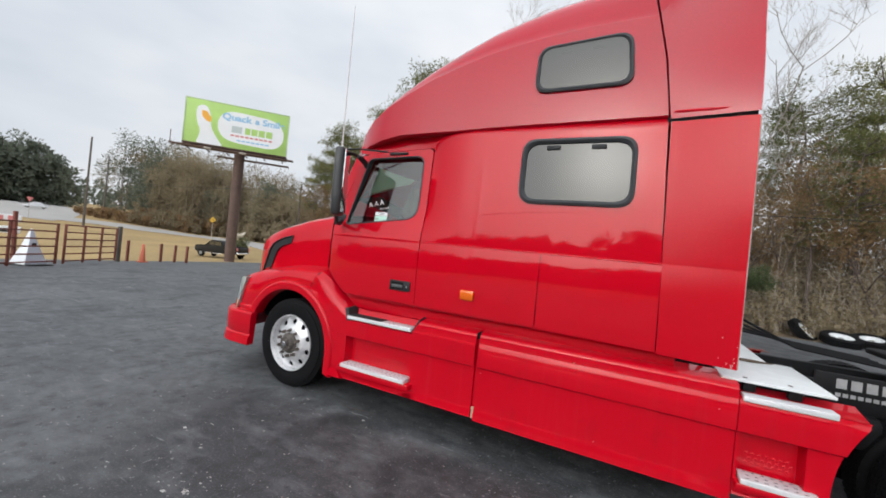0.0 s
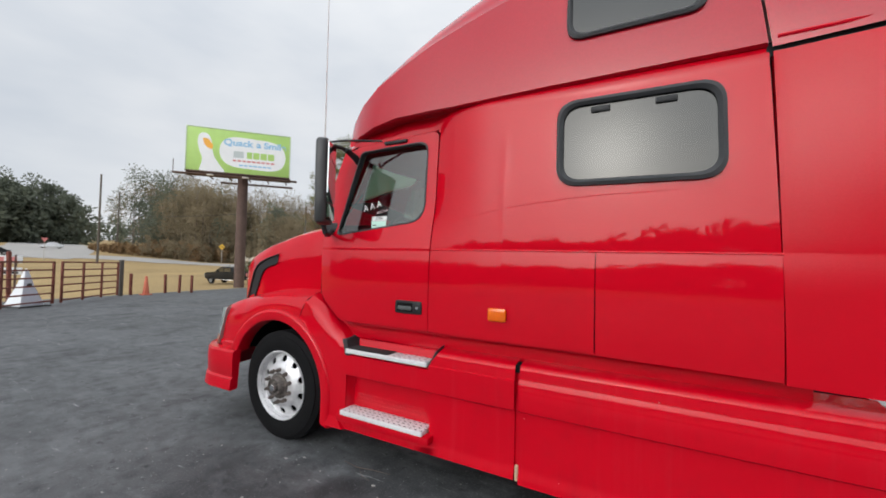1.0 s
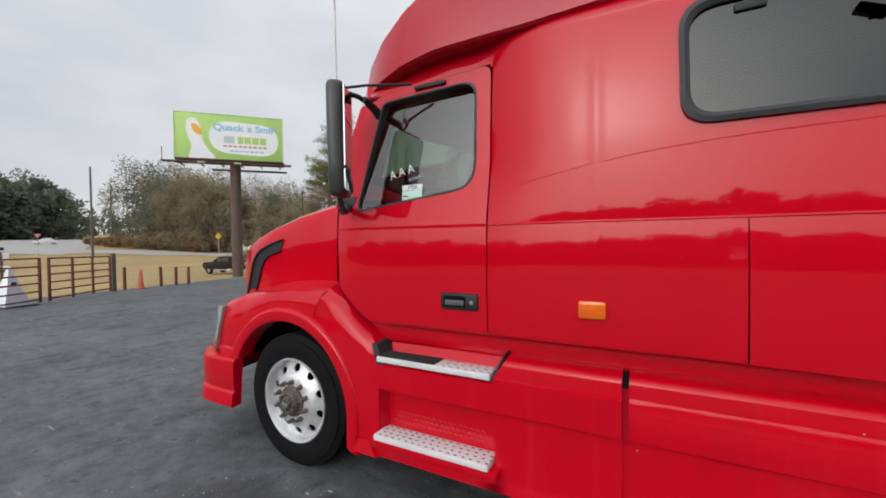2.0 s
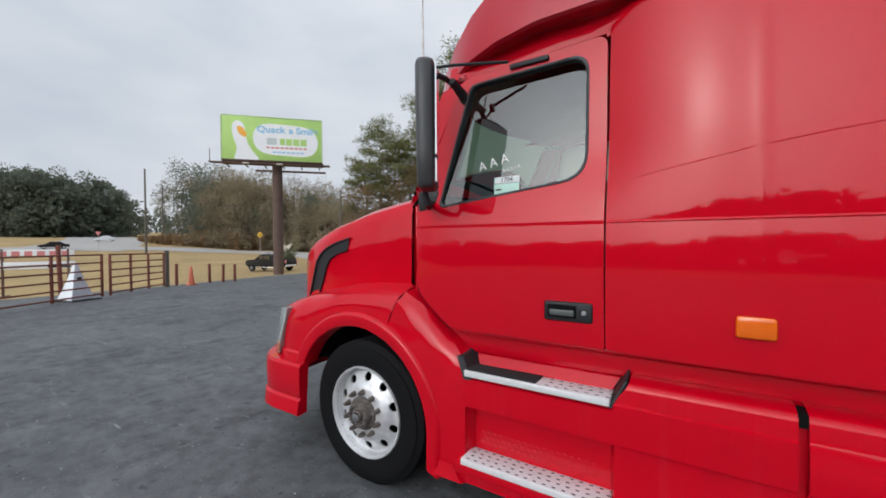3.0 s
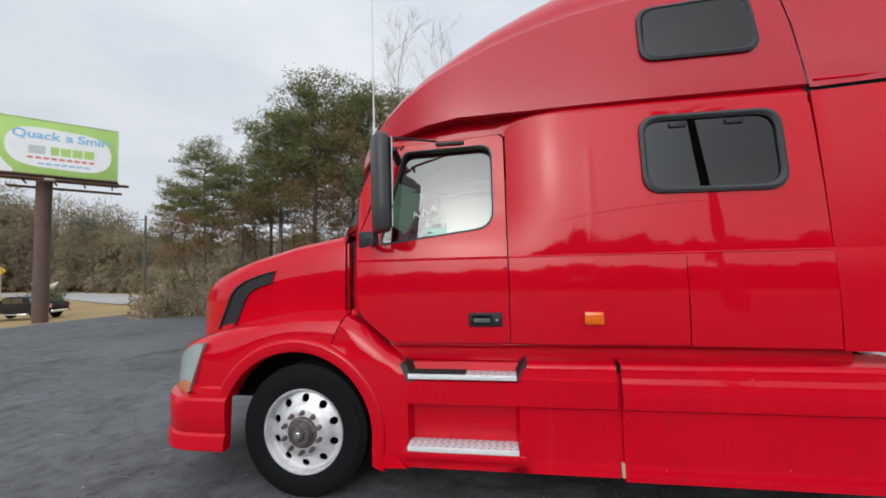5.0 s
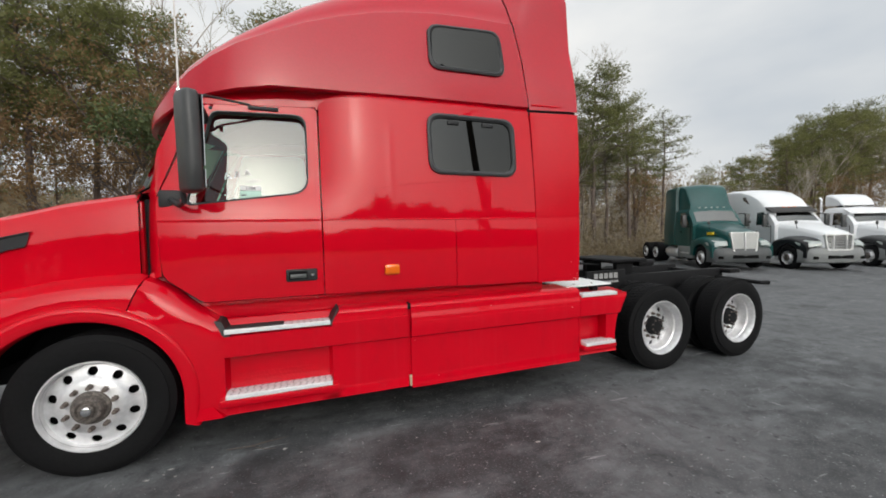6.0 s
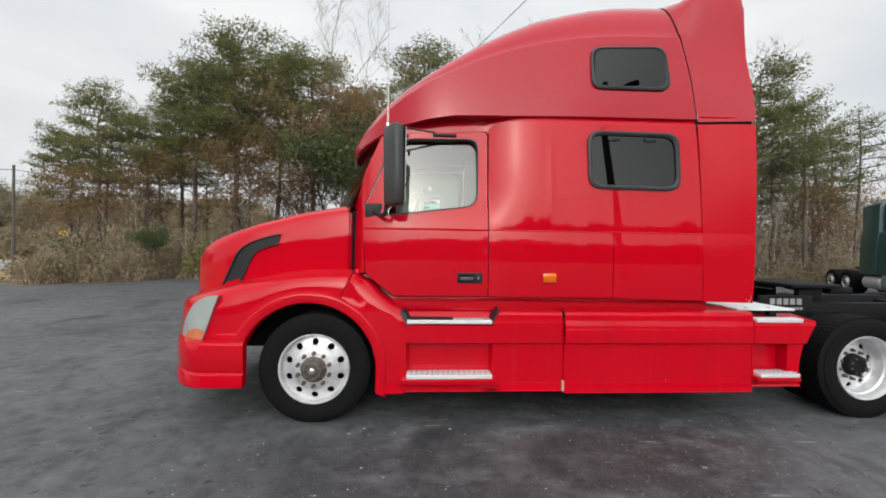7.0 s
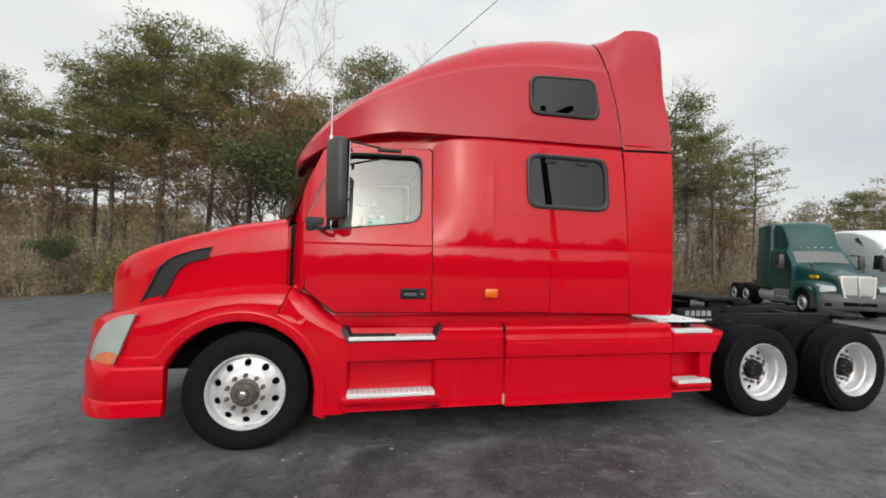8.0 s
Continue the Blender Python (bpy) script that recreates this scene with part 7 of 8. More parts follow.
# white marked boards behind the gate, standing in for a trailer
bar = thing("barricade", (-20.93, 2.5, ground_z(-20.93, 2.5)), 60, "tall white boards on legs with red and black markings", "barricade")
top = part("board", box_bm((-1.2, -0.03, 1.60), (1.2, 0.03, 1.92), 0.01), VINYL, bar)
low_ = part("board", box_bm((-1.2, -0.03, 1.12), (1.2, 0.03, 1.42), 0.01), VINYL, bar)
for k in range(6):
    part("red_mark", box_bm((-1.1 + 0.38 * k, -0.036, 1.66), (-0.86 + 0.38 * k, -0.030, 1.86)), PINKV, top)
part("black_mark", box_bm((0.35, -0.036, 1.16), (1.10, -0.030, 1.24)), INK, low_)
for s in (-1.0, 1.0):
    part("leg", box_bm((s - 0.03, -0.05, 0), (s + 0.03, 0.05, 1.95), 0.008), POLE, bar)
    part("foot", box_bm((s - 0.04, -0.45, 0), (s + 0.04, 0.45, 0.06), 0.01), POLE, bar)

# ---------------------------------------------------------------- poles, wires, road signs


def utility_pole(x, y, h, r=0.13, arm=True, name="utility_pole"):
    p = thing(name, (x, y, ground_z(x, y)), 20, "weathered wooden utility pole", "pole", "utility poles")
    finish("shaft", *tube([(0, 0, -0.3), (0, 0, h)], [r, r * 0.7], 10), WOODP, p)
    if arm:
        part("cross_arm", box_bm((-1.0, -0.05, h - 0.5), (1.0, 0.05, h - 0.38), 0.01), WOODP, p)
    return p


utility_pole(-88, 30.6, 16.6, 0.2, False)
utility_pole(-112, 43.0, 15.0, 0.2, False)
utility_pole(-22.0, 20.0, 6.4, 0.09, False)
WIRE = mat("black_wire", (0.03, 0.03, 0.03), 0.7)


def wire(a, b, sag, r, label):
    a, b = Vector(a), Vector(b)
    pts = [a.lerp(b, t) - Vector((0, 0, sag * 4 * t * (1 - t))) for t in np.linspace(0, 1, 24)]
    return tagged(finish("overhead_wire", *tube(pts, r, 5), WIRE), label, "wire", "overhead wires")


wire((-112, 43, 11), (-22.0, 20.0, 5.5), 0.8, 0.02, "thin overhead line along the road")
wire((-22.0, 20.0, 5.5), (-4, 13.2, 4.2), 0.4, 0.016, "thin overhead line along the wood edge")
wire((-4, 13.2, 4.2), (40, 17.5, 5.0), 0.5, 0.012, "thin overhead line along the wood edge")
wire((0.2, 25.1, 11.35), (16.0, -13.4, 13.3), 0.0, 0.014, "overhead power line crossing above the cab")
utility_pole(0.2, 25.1, 11.5, 0.14)
utility_pole(16.0, -13.4, 13.5, 0.14)


def warning_sign(x, y, h, shape, face, label, size=0.38, spin=0):
    s = thing("road_sign", (x, y, ground_z(x, y)), spin, label, "sign")
    finish("post", *tube([(0, 0, -0.2), (0, 0, h)], 0.035, 6), SILVER, s)
    n = {"diamond": 4, "yield": 3}[shape]
    st = math.pi / 2 if shape == "diamond" else -math.pi / 2
    poly = [(size * math.cos(st + 2 * math.pi * k / n), h + size * math.sin(st + 2 * math.pi * k / n)) for k in range(n)]
    finish("sign_face", *ring_panel(poly, None, lambda x, z: -0.05, rings=1, nang=4, thick=0.02), face, s)
    if shape == "diamond":
        finish("arrow_mark", *tube([(0.12, -0.055, h - 0.16), (0.12, -0.055, h + 0.02), (-0.10, -0.055, h + 0.10)], 0.035, 4), INK, s)
    return s


YEL = mat("yellow_sign_face", (0.60, 0.36, 0.02), 0.5)
warning_sign(-49.1, 30.0, 3.9, "diamond", YEL, "yellow diamond curve sign beside the road", 0.42, 35)
warning_sign(-94.5, 25.2, 3.8, "yield", PINKV, "red and white give-way sign at the junction", 0.55, 65)
warning_sign(-24.5, 26, 2.9, "diamond", YEL, "small yellow curve sign past the wood edge", 0.32, 20)

# pampas clump by the road and low bush
spots = [(-42.2 + rng.uniform(-0.9, 0.9), 29.0 + rng.uniform(-0.9, 0.9), rng.uniform(1.2, 2.0)) for i in range(26)]
clump = scrub("pampas_grass", spots, rng, mat("pampas_blades", (0.13, 0.15, 0.07), 0.9, vary=0.3, island=0.6), "green pampas grass clump with white plumes on the verge", 0.12, per=36)
PLUME = mat("white_plume", (0.78, 0.74, 0.66), 0.9, vary=0.15, grain=30, bump=0.01, translucent=0.3)
for k in range(11):
    a, d = 2.4 * k, 0.35 + 0.09 * k
    x0, y0 = -42.2 + 0.5 * d * math.cos(a), 29.0 + 0.5 * d * math.sin(a)
    z0 = ground_z(x0, y0) + 1.7 + 0.06 * (k % 5)
    lean = (0.35 * math.cos(a), 0.35 * math.sin(a))
    finish("plume", *tube([(x0, y0, z0), (x0 + lean[0] * 0.3, y0 + lean[1] * 0.3, z0 + 0.3), (x0 + lean[0] * 0.8, y0 + lean[1] * 0.8, z0 + 0.6), (x0 + lean[0] * 1.5, y0 + lean[1] * 1.5, z0 + 0.82)], [0.03, 0.10, 0.11, 0.03], 7), PLUME, clump)
spots = [(-25.5 + rng.uniform(-0.8, 0.8), 24.6 + rng.uniform(-0.6, 0.6), rng.uniform(0.4, 0.8)) for i in range(16)]
scrub("verge_bush", spots, rng, EVERG, "small green bush on the grass verge", 0.09, per=40)

# a fallen twig by the step
fork = thing("fallen_twig", label="thin pale fallen twig on the asphalt", category="twig")
finish("stem", *tube([(0.80, 0.05, 0.006), (0.95, 0.02, 0.012), (1.10, 0.06, 0.008), (1.24, 0.08, 0.006)], [0.0025, 0.003, 0.0025, 0.0015], 6), BARK, fork)
finish("side_shoot", *tube([(0.98, 0.02, 0.01), (1.06, -0.05, 0.008), (1.15, -0.07, 0.006)], [0.002, 0.0018, 0.0012], 5), BARK, fork)
# ---------------------------------------------------------------- grit on the asphalt
GRIT = mat("pale_grit", (0.36, 0.35, 0.33), 0.9, vary=0.5, island=0.8)
rg = np.random.default_rng(17)
gv, gf = [], []
for i in range(700):
    if i < 170:
        a, d = rg.uniform(0, 2 * math.pi), abs(rg.normal(0, 0.9))
        x, y = 1.0 + d * math.cos(a) * 2, -1.6 + d * math.sin(a)
    else:
        x, y = rg.uniform(-9, 9), rg.uniform(-4, 9)
    s = rg.uniform(0.003, 0.009) * (2.0 if rg.random() < 0.06 else 1)
    o = len(gv)
    a = rg.uniform(0, 6.28)
    for k in range(4):
        t = a + k * math.pi / 2
        gv.append((x + s * math.cos(t) * rg.uniform(0.6, 2.2), y + s * math.sin(t) * rg.uniform(0.6, 1.2), ground_z(x, y) + 0.001))
    gv.append((x, y, ground_z(x, y) + s * 0.6))
    gf += [(o, o + 1, o + 4), (o + 1, o + 2, o + 4), (o + 2, o + 3, o + 4), (o + 3, o, o + 4)]
tagged(raw_mesh("grit", gv, gf, GRIT), "pale grit and crumbs scattered on the asphalt", "grit", "", "stuff")

# ---------------------------------------------------------------- parked vehicles
BLACKP = mat("black_car_paint", (0.009, 0.010, 0.012), 0.4, vary=0.2, coat=0.45, spec=0.2)
GREENP = mat("dark_green_paint", (0.005, 0.060, 0.058), 0.35, vary=0.2, coat=0.6, spec=0.2)
WHITEP = mat("white_truck_paint", (0.72, 0.74, 0.76), 0.4, vary=0.06, coat=0.5)
WINDOW = glass_mat("parked_window_glass", (0.06, 0.065, 0.065), 0.24)
GRILLE = mat("bright_grille_metal", (0.66, 0.67, 0.66), 0.38, metal=0.45, vary=0.1)
GREYBUMP = mat("grey_bumper_plastic", (0.20, 0.21, 0.21), 0.5, vary=0.15)


def profile_body(name, prof, w, material, parent, inset=0.06, label=""):
    """A body from a side outline of (x, z), widths rounded at its shoulders: one mesh."""
    secs_ = []
    for y, s in ((-w / 2, 0.90), (-w / 2 + inset * 0.3, 0.97), (-w / 2 + inset, 1.0), (w / 2 - inset, 1.0), (w / 2 - inset * 0.3, 0.97), (w / 2, 0.90)):
        cx = sum(p[0] for p in prof) / len(prof)
        cz = sum(p[1] for p in prof) / len(prof)
        secs_.append([(cx + (x - cx) * (0.5 + s / 2), y, cz + (z - cz) * (0.5 + s / 2)) for x, z in prof])
    return finish(name, *loft(secs_, close_ends=True, ring=True), material, parent, label, sharp=30)


def simple_wheel(parent, at, r, w, out, rim_mat=ALU, rim=0.56, name="wheel"):
    """at: wheel centre; out: -1 or 1, the side its face looks to."""
    prof = [(0.02, r * rim), (0.0, r * 0.75), (0.02, r * 0.95), (0.05, r), (w - 0.05, r), (w - 0.02, r * 0.95), (w, r * 0.7), (w, 0.0)]
    flip = out > 0
    o = (at[0], at[1] + (w / 2 if flip else -w / 2), at[2])
    t_ = finish(name, *put(lathe(prof, n=32), o, flip), TYRE, parent)
    finish("rim", *put(lathe([(0.02, r * rim + 0.01), (0.06, r * rim - 0.03), (0.05, r * 0.3), (-0.01, r * 0.26), (-0.02, 0.0)], n=28), o, flip), rim_mat, t_)
    return t_


def parked_tractor(place, turn, paint, label, style, rimmat=ALU, fender=None, bumper=None):
    """A tractor facing -y in its own frame, nose at y = 0; x across, from -1.2 to 1.2."""
    t_ = thing("parked_truck", place, turn, label, "truck", "trucks parked along the lot")
    fend = fender or paint
    sleeper = style == "sleeper"

    def both(row):
        return row + [(-x, y, z) for x, y, z in reversed(row[:-1])]

    # hood, sloping down to the grille
    secs_ = []
    for y, zt, hw in ((-0.02, 1.50, 0.50), (0.02, 1.57, 0.56), (0.12, 1.63, 0.61), (0.5, 1.73, 0.68), (1.0, 1.85, 0.77), (1.5, 1.96, 0.90), (1.85, 2.03, 1.0)):
        secs_.append(both([(-hw - 0.02, y, 0.80), (-hw, y, zt - 0.24), (-hw + 0.03, y, zt - 0.12), (-hw + 0.10, y, zt - 0.03), (-hw + 0.26, y, zt), (0, y, zt + 0.04)]))
    finish("hood", *loft(secs_, close_ends=True), paint, t_)
    for s in (-1, 1):
        secs_ = []
        for y, zt in ((0.10, 1.12), (0.16, 1.20), (0.30, 1.27), (0.44, 1.31), (0.52, 1.33), (0.62, 1.35), (0.75, 1.37), (0.9, 1.385), (1.05, 1.39), (1.2, 1.39), (1.35, 1.38), (1.48, 1.36), (1.58, 1.34), (1.64, 1.32), (1.85, 1.25)):
            d = 0.36 - (y - 1.04) ** 2
            zl = max(0.55, 0.51 + math.sqrt(d)) if d > 0 else 0.55
            zl = min(zl, zt - 0.08)
            secs_.append([(s * 0.60, y, zt + 0.10), (s * 0.86, y, zt + 0.06), (s * 1.06, y, zt), (s * 1.16, y, zt - 0.06), (s * 1.20, y, zt - 0.13), (s * 1.205, y, zl + 0.02), (s * 1.20, y, zl), (s * 1.08, y, zl)])
        finish("front_fender", *loft(secs_, close_ends=True), fend, t_, sharp=40)
        # swept-back headlight at the corner
        hs = []
        for y, x0, x1, z0, z1 in ((-0.02, 0.66, 0.86, 1.06, 1.16), (0.08, 0.64, 1.10, 1.00, 1.24), (0.28, 0.74, 1.19, 1.00, 1.29), (0.50, 0.98, 1.215, 1.08, 1.26), (0.62, 1.14, 1.212, 1.16, 1.22)):
            hs.append([(s * x0, y, z0), (s * x1, y, z0), (s * x1, y + 0.02, (z0 + z1) / 2), (s * (x0 * 0.3 + x1 * 0.7), y + 0.02, z1), (s * x0, y, z1)])
        finish("headlight", *loft(hs, close_ends=True, ring=True), LENS, t_, sharp=30)
        part("hood_mirror", box_bm((min(s * 0.80, s * 0.90), 0.98, 1.98), (max(s * 0.80, s * 0.90), 1.05, 2.13), 0.03), MIRRORBACK, t_)
        finish("hood_mirror_arm", *tube([(s * 0.82, 1.0, 1.76), (s * 0.85, 1.02, 2.0)], 0.012, 6), FRAME, t_)

    def wheel_x(s, y, w=0.28):
        e = finish("wheel", *lathe([(0.02, 0.29), (0.0, 0.38), (0.02, 0.48), (0.05, 0.51), (w - 0.05, 0.51), (w, 0.46), (w, 0.0)], n=32), TYRE, t_)
        e.matrix_basis = pose(s * 1.18, y, 0.51, 0, 0, -90 if s < 0 else 90)
        finish("rim", *lathe([(0.012, 0.30), (0.05, 0.28), (0.06, 0.20), (0.03, 0.17), (-0.02, 0.15)], n=28), rimmat, e)
        finish("hub", *lathe([(-0.02, 0.15), (-0.01, 0.11), (-0.05, 0.09), (-0.06, 0.0)], n=20), RUSTY, e)
        for k in range(10):
            a = 2 * math.pi * k / 10
            part("hand_hole", box_bm((0.24 * math.cos(a) - 0.022, 0.046, 0.24 * math.sin(a) - 0.022), (0.24 * math.cos(a) + 0.022, 0.052, 0.24 * math.sin(a) + 0.022), 0.002), HOLE, e)

    for s in (-1, 1):
        wheel_x(s, 1.04)
        wheel_x(s, 5.6, 0.6)
        wheel_x(s, 6.9, 0.6)
    # bumper wrapped round the corners, with openings
    secs_ = []
    for x, d in ((-1.215, 0.52), (-1.205, 0.28), (-1.15, 0.12), (-1.02, 0.0), (-0.7, -0.08), (0, -0.12), (0.7, -0.08), (1.02, 0.0), (1.15, 0.12), (1.205, 0.28), (1.215, 0.52)):
        secs_.append([(x * 0.98, d + 0.08, 0.34), (x, d + 0.01, 0.38), (x, d - 0.02, 0.50), (x, d - 0.03, 0.68), (x, d - 0.01, 0.80), (x * 0.99, d + 0.04, 0.92), (x * 0.97, d + 0.14, 0.98)])
    bp = finish("bumper", *loft(secs_), bumper or GREYBUMP, t_)
    for s in (-0.92, 0.92):
        part("fog_lamp", box_bm((s - 0.10, -0.075, 0.50), (s + 0.10, 0.06, 0.62), 0.02), HOLE, bp)
    part("air_inlet", box_bm((-0.50, -0.145, 0.52), (0.50, -0.05, 0.66), 0.02), HOLE, bp)
    # grille: bright surround, dark core, bars
    tall = style == "tall"
    g0, g1, gw, gt = (0.78, 1.63, 0.46, 0.56) if tall else (0.86, 1.54, 0.52, 0.58)
    outer = round_poly([(-gw, g0), (gw, g0), (gt, g1), (-gt, g1)], 0.10, 4)
    inner = [(p[0] * (0.92 if tall else 0.88), g0 + 0.05 + (p[1] - g0) * (0.89 if tall else 0.86)) for p in outer]
    gr = finish("grille", *ring_panel(outer, inner, lambda x, z: -0.10 + 0.06 * (z - g0) / (g1 - g0), rings=2, nang=40, thick=0.14), GRILLE, t_, "chrome grille")
    finish("grille_core", *ring_panel(inner, None, lambda x, z: -0.062 + 0.02 * (z - g0) / (g1 - g0), rings=1, nang=30, thick=0.01), mat("grille_mesh", (0.42, 0.43, 0.42), 0.45, metal=0.4, vary=0.25, grain=60) if tall else HOLE, gr)
    bars = 1 if tall else 9
    for k in range(bars):
        if tall:
            part("grille_bar", box_bm((-0.022, -0.10, g0 + 0.06), (0.022, -0.03, g1 - 0.05), 0.008), GRILLE, gr)
        else:
            z = g0 + 0.08 + 0.066 * k
            part("grille_bar", box_bm((-gw * 0.9, -0.10 + 0.05 * k / 9, z), (gw * 0.9, -0.06 + 0.05 * k / 9, z + 0.022), 0.006), GRILLE, gr)
    if not tall:
        for x in (-0.26, 0.26):
            part("grille_post", box_bm((x - 0.02, -0.105, g0 + 0.06), (x + 0.02, -0.05, g1 - 0.06), 0.008), GRILLE, gr)
    # cab and sleeper in one shell, the windscreen raked at its front
    if sleeper:
        rows_ = [(1.80, 2.02, 1.12), (1.86, 2.08, 1.12), (2.36, 2.66, 1.08), (2.44, 2.76, 1.08), (2.62, 2.98, 1.10), (2.95, 3.28, 1.14), (3.4, 3.52, 1.17), (4.0, 3.68, 1.19), (4.7, 3.74, 1.19), (5.25, 3.70, 1.19), (5.36, 3.52, 1.16)]
    elif tall:
        rows_ = [(1.80, 2.02, 1.12), (1.86, 2.08, 1.12), (2.30, 2.64, 1.08), (2.38, 2.78, 1.08), (2.50, 3.05, 1.09), (2.66, 3.40, 1.10), (2.82, 3.72, 1.12), (2.95, 3.86, 1.13), (3.2, 3.92, 1.14), (3.44, 3.925, 1.14), (3.46, 3.93, 1.17), (3.8, 3.93, 1.17), (4.55, 3.90, 1.17), (4.62, 3.82, 1.14)]
    else:
        rows_ = [(1.80, 2.02, 1.12), (1.86, 2.08, 1.12), (2.36, 2.66, 1.08), (2.44, 2.74, 1.08), (2.62, 2.82, 1.10), (3.0, 2.86, 1.12), (3.5, 2.84, 1.12), (3.58, 2.74, 1.10)]
    secs_ = []
    for y, zt, hw in rows_:
        zs = [0.95, min(1.6, zt - 0.3), min(1.98, zt - 0.12)]
        top2 = max(min(2.62, zt - 0.08), zs[2] + 0.02)
        slim = 0.90 if tall and 2.4 < y < 3.45 else 1.0
        secs_.append(both([(-hw, y, zs[0]), (-hw - 0.01, y, zs[1]), (-hw, y, zs[2]), (-hw * 0.965, y, top2), (-hw * 0.94 * slim, y, max(min(zt - 0.22, 2.74), top2 + 0.01)), (-hw * 0.93 * slim, y, max(zt - 0.20, top2 + 0.02)), (-hw * 0.90 * slim, y, max(zt - 0.09, top2 + 0.03)), (-hw * 0.78 * slim, y, zt), (0, y, zt + 0.05)]))
    finish("cab", *loft(secs_, close_ends=True), paint, t_, sharp=34)
    back = rows_[-1][0]
    # windscreen on the raked front
    secs_ = []
    y1w = 2.28 if tall else 2.34
    for u in (0.06, 0.5, 0.97):
        y, z, hw = 1.86 + (y1w - 1.86) * u, 2.10 + 0.53 * u, 0.92 - 0.05 * u
        secs_.append([(-hw, y - 0.008, z - 0.02), (-hw * 0.6, y - 0.03, z), (0, y - 0.045, z + 0.025), (hw * 0.6, y - 0.03, z), (hw, y - 0.008, z - 0.02)])
    facing(finish("windscreen", *loft(secs_), WINDOW, t_), (0, -1, 0.4))
    for s in (-1, 1):
        xb, xt = (s * 1.142, s * 1.108) if tall else (s * 1.125, s * 1.085)
        outer = [(2.12, 1.98), (2.92, 1.96), (2.92, 2.56), (2.46, 2.56)]
        facing(finish("side_window", [(xb + (xt - xb) * (z - 1.96) / 0.6 + s * 0.012, y, z) for y, z in outer], [(0, 1, 2, 3)], WINDOW, t_), (s, 0, 0))
        for ya, yb in ((2.02, 2.035), (3.02, 3.035)):
            part("door_gap", box_bm((min(s * 1.115, s * 1.134), ya, 1.05), (max(s * 1.115, s * 1.134), yb, 1.95), 0.001), HOLE, t_)
        part("door_handle", box_bm((min(s * 1.12, s * 1.145), 2.80, 1.62), (max(s * 1.12, s * 1.145), 2.95, 1.68), 0.006), HOLE, t_)
        part("mirror", box_bm((s * 1.40 - 0.10, 1.98, 1.86), (s * 1.40 + 0.10, 2.10, 2.44), 0.035), MIRRORBACK, t_)
        finish("mirror_arm", *tube([(s * 1.10, 2.2, 2.46), (s * 1.38, 2.04, 2.44)], 0.022, 6), FRAME, t_)
        finish("mirror_arm", *tube([(s * 1.12, 2.15, 1.88), (s * 1.38, 2.04, 1.88)], 0.022, 6), FRAME, t_)
        part("side_step", box_bm((min(s * 0.9, s * 1.18), 1.70, 0.40), (max(s * 0.9, s * 1.18), 3.1 if not sleeper else 4.9, 0.96), 0.05), paint if sleeper else GREYBUMP, t_)
        part("step_tread", box_bm((min(s * 1.1, s * 1.20), 2.0, 0.62), (max(s * 1.1, s * 1.20), 2.8, 0.66), 0.008), ALU, t_)
    if not tall:
        # dark visor over the windscreen
        vis = []
        for x in (-1.04, -0.98, -0.5, 0, 0.5, 0.98, 1.04):
            d = 0.06 * (x / 1.04) ** 2
            vis.append([(x, 2.36 + d, 2.64), (x, 2.10 + d, 2.54), (x, 2.04 + d, 2.52), (x, 2.06 + d, 2.58), (x, 2.44 + d, 2.80)])
        finish("sun_visor", *loft(vis, close_ends=True, ring=True), INK if sleeper else paint, t_, "sun visor over the windscreen")
    if sleeper:
        for s in (-1, 1):
            sw = [(3.30, 2.95), (3.75, 3.20), (3.78, 3.34), (3.60, 3.36)]
            facing(finish("roof_window", [(s * 1.152, y, z) for y, z in sw], [(0, 1, 2, 3)], WINDOW, t_), (s, 0, 0))
        for x in (-0.25, 0, 0.25):
            part("marker_lamp", box_bm((x - 0.05, 2.40, 2.76), (x + 0.05, 2.47, 2.81), 0.01), AMBER, t_)
    elif tall:
        for x in (-0.55, -0.25, 0, 0.25, 0.55):
            part("marker_lamp", box_bm((x - 0.05, 2.34, 2.77), (x + 0.05, 2.42, 2.81), 0.01), LENS, t_)
    else:
        rf = []
        for y, zt, hw in ((2.78, 2.98, 0.72), (2.84, 3.12, 0.78), (3.0, 3.32, 0.82), (3.3, 3.50, 0.86), (3.62, 3.56, 0.88), (3.66, 3.52, 0.87)):
            rf.append(both([(-hw, y, 2.96), (-hw, y, zt - 0.10), (-hw + 0.05, y, zt - 0.03), (-hw + 0.2, y, zt), (0, y, zt + 0.02)]))
        finish("roof_fairing", *loft(rf, close_ends=True), paint, t_, sharp=35)
        part("roof_fairing_stand", box_bm((-0.6, 3.0, 2.84), (0.6, 3.3, 2.98), 0.02), FRAME, t_)
        finish("exhaust_stack", *tube([(-1.02, 3.75, 1.0), (-1.02, 3.75, 3.3), (-1.02, 3.82, 3.42)], 0.075, 12), CHROME, t_)
    for x in (-0.43, 0.35):
        part("frame_rail", box_bm((x, 1.0, 0.78), (x + 0.08, 7.5, 1.02), 0.01), FRAME, t_)
    part("fifth_wheel", box_bm((-0.42, 5.9, 1.08), (0.42, 6.6, 1.16), 0.02), FRAME, t_)
    for s in (-1, 1):
        tank = finish("fuel_tank", *lathe([(0, 0.0), (0, 0.26), (0.03, 0.30), (1.1, 0.30), (1.13, 0.26), (1.13, 0)], n=20), ALU, t_)
        tank.matrix_basis = pose(s * 0.85, max(3.2, back - 1.3), 0.62)
    return t_


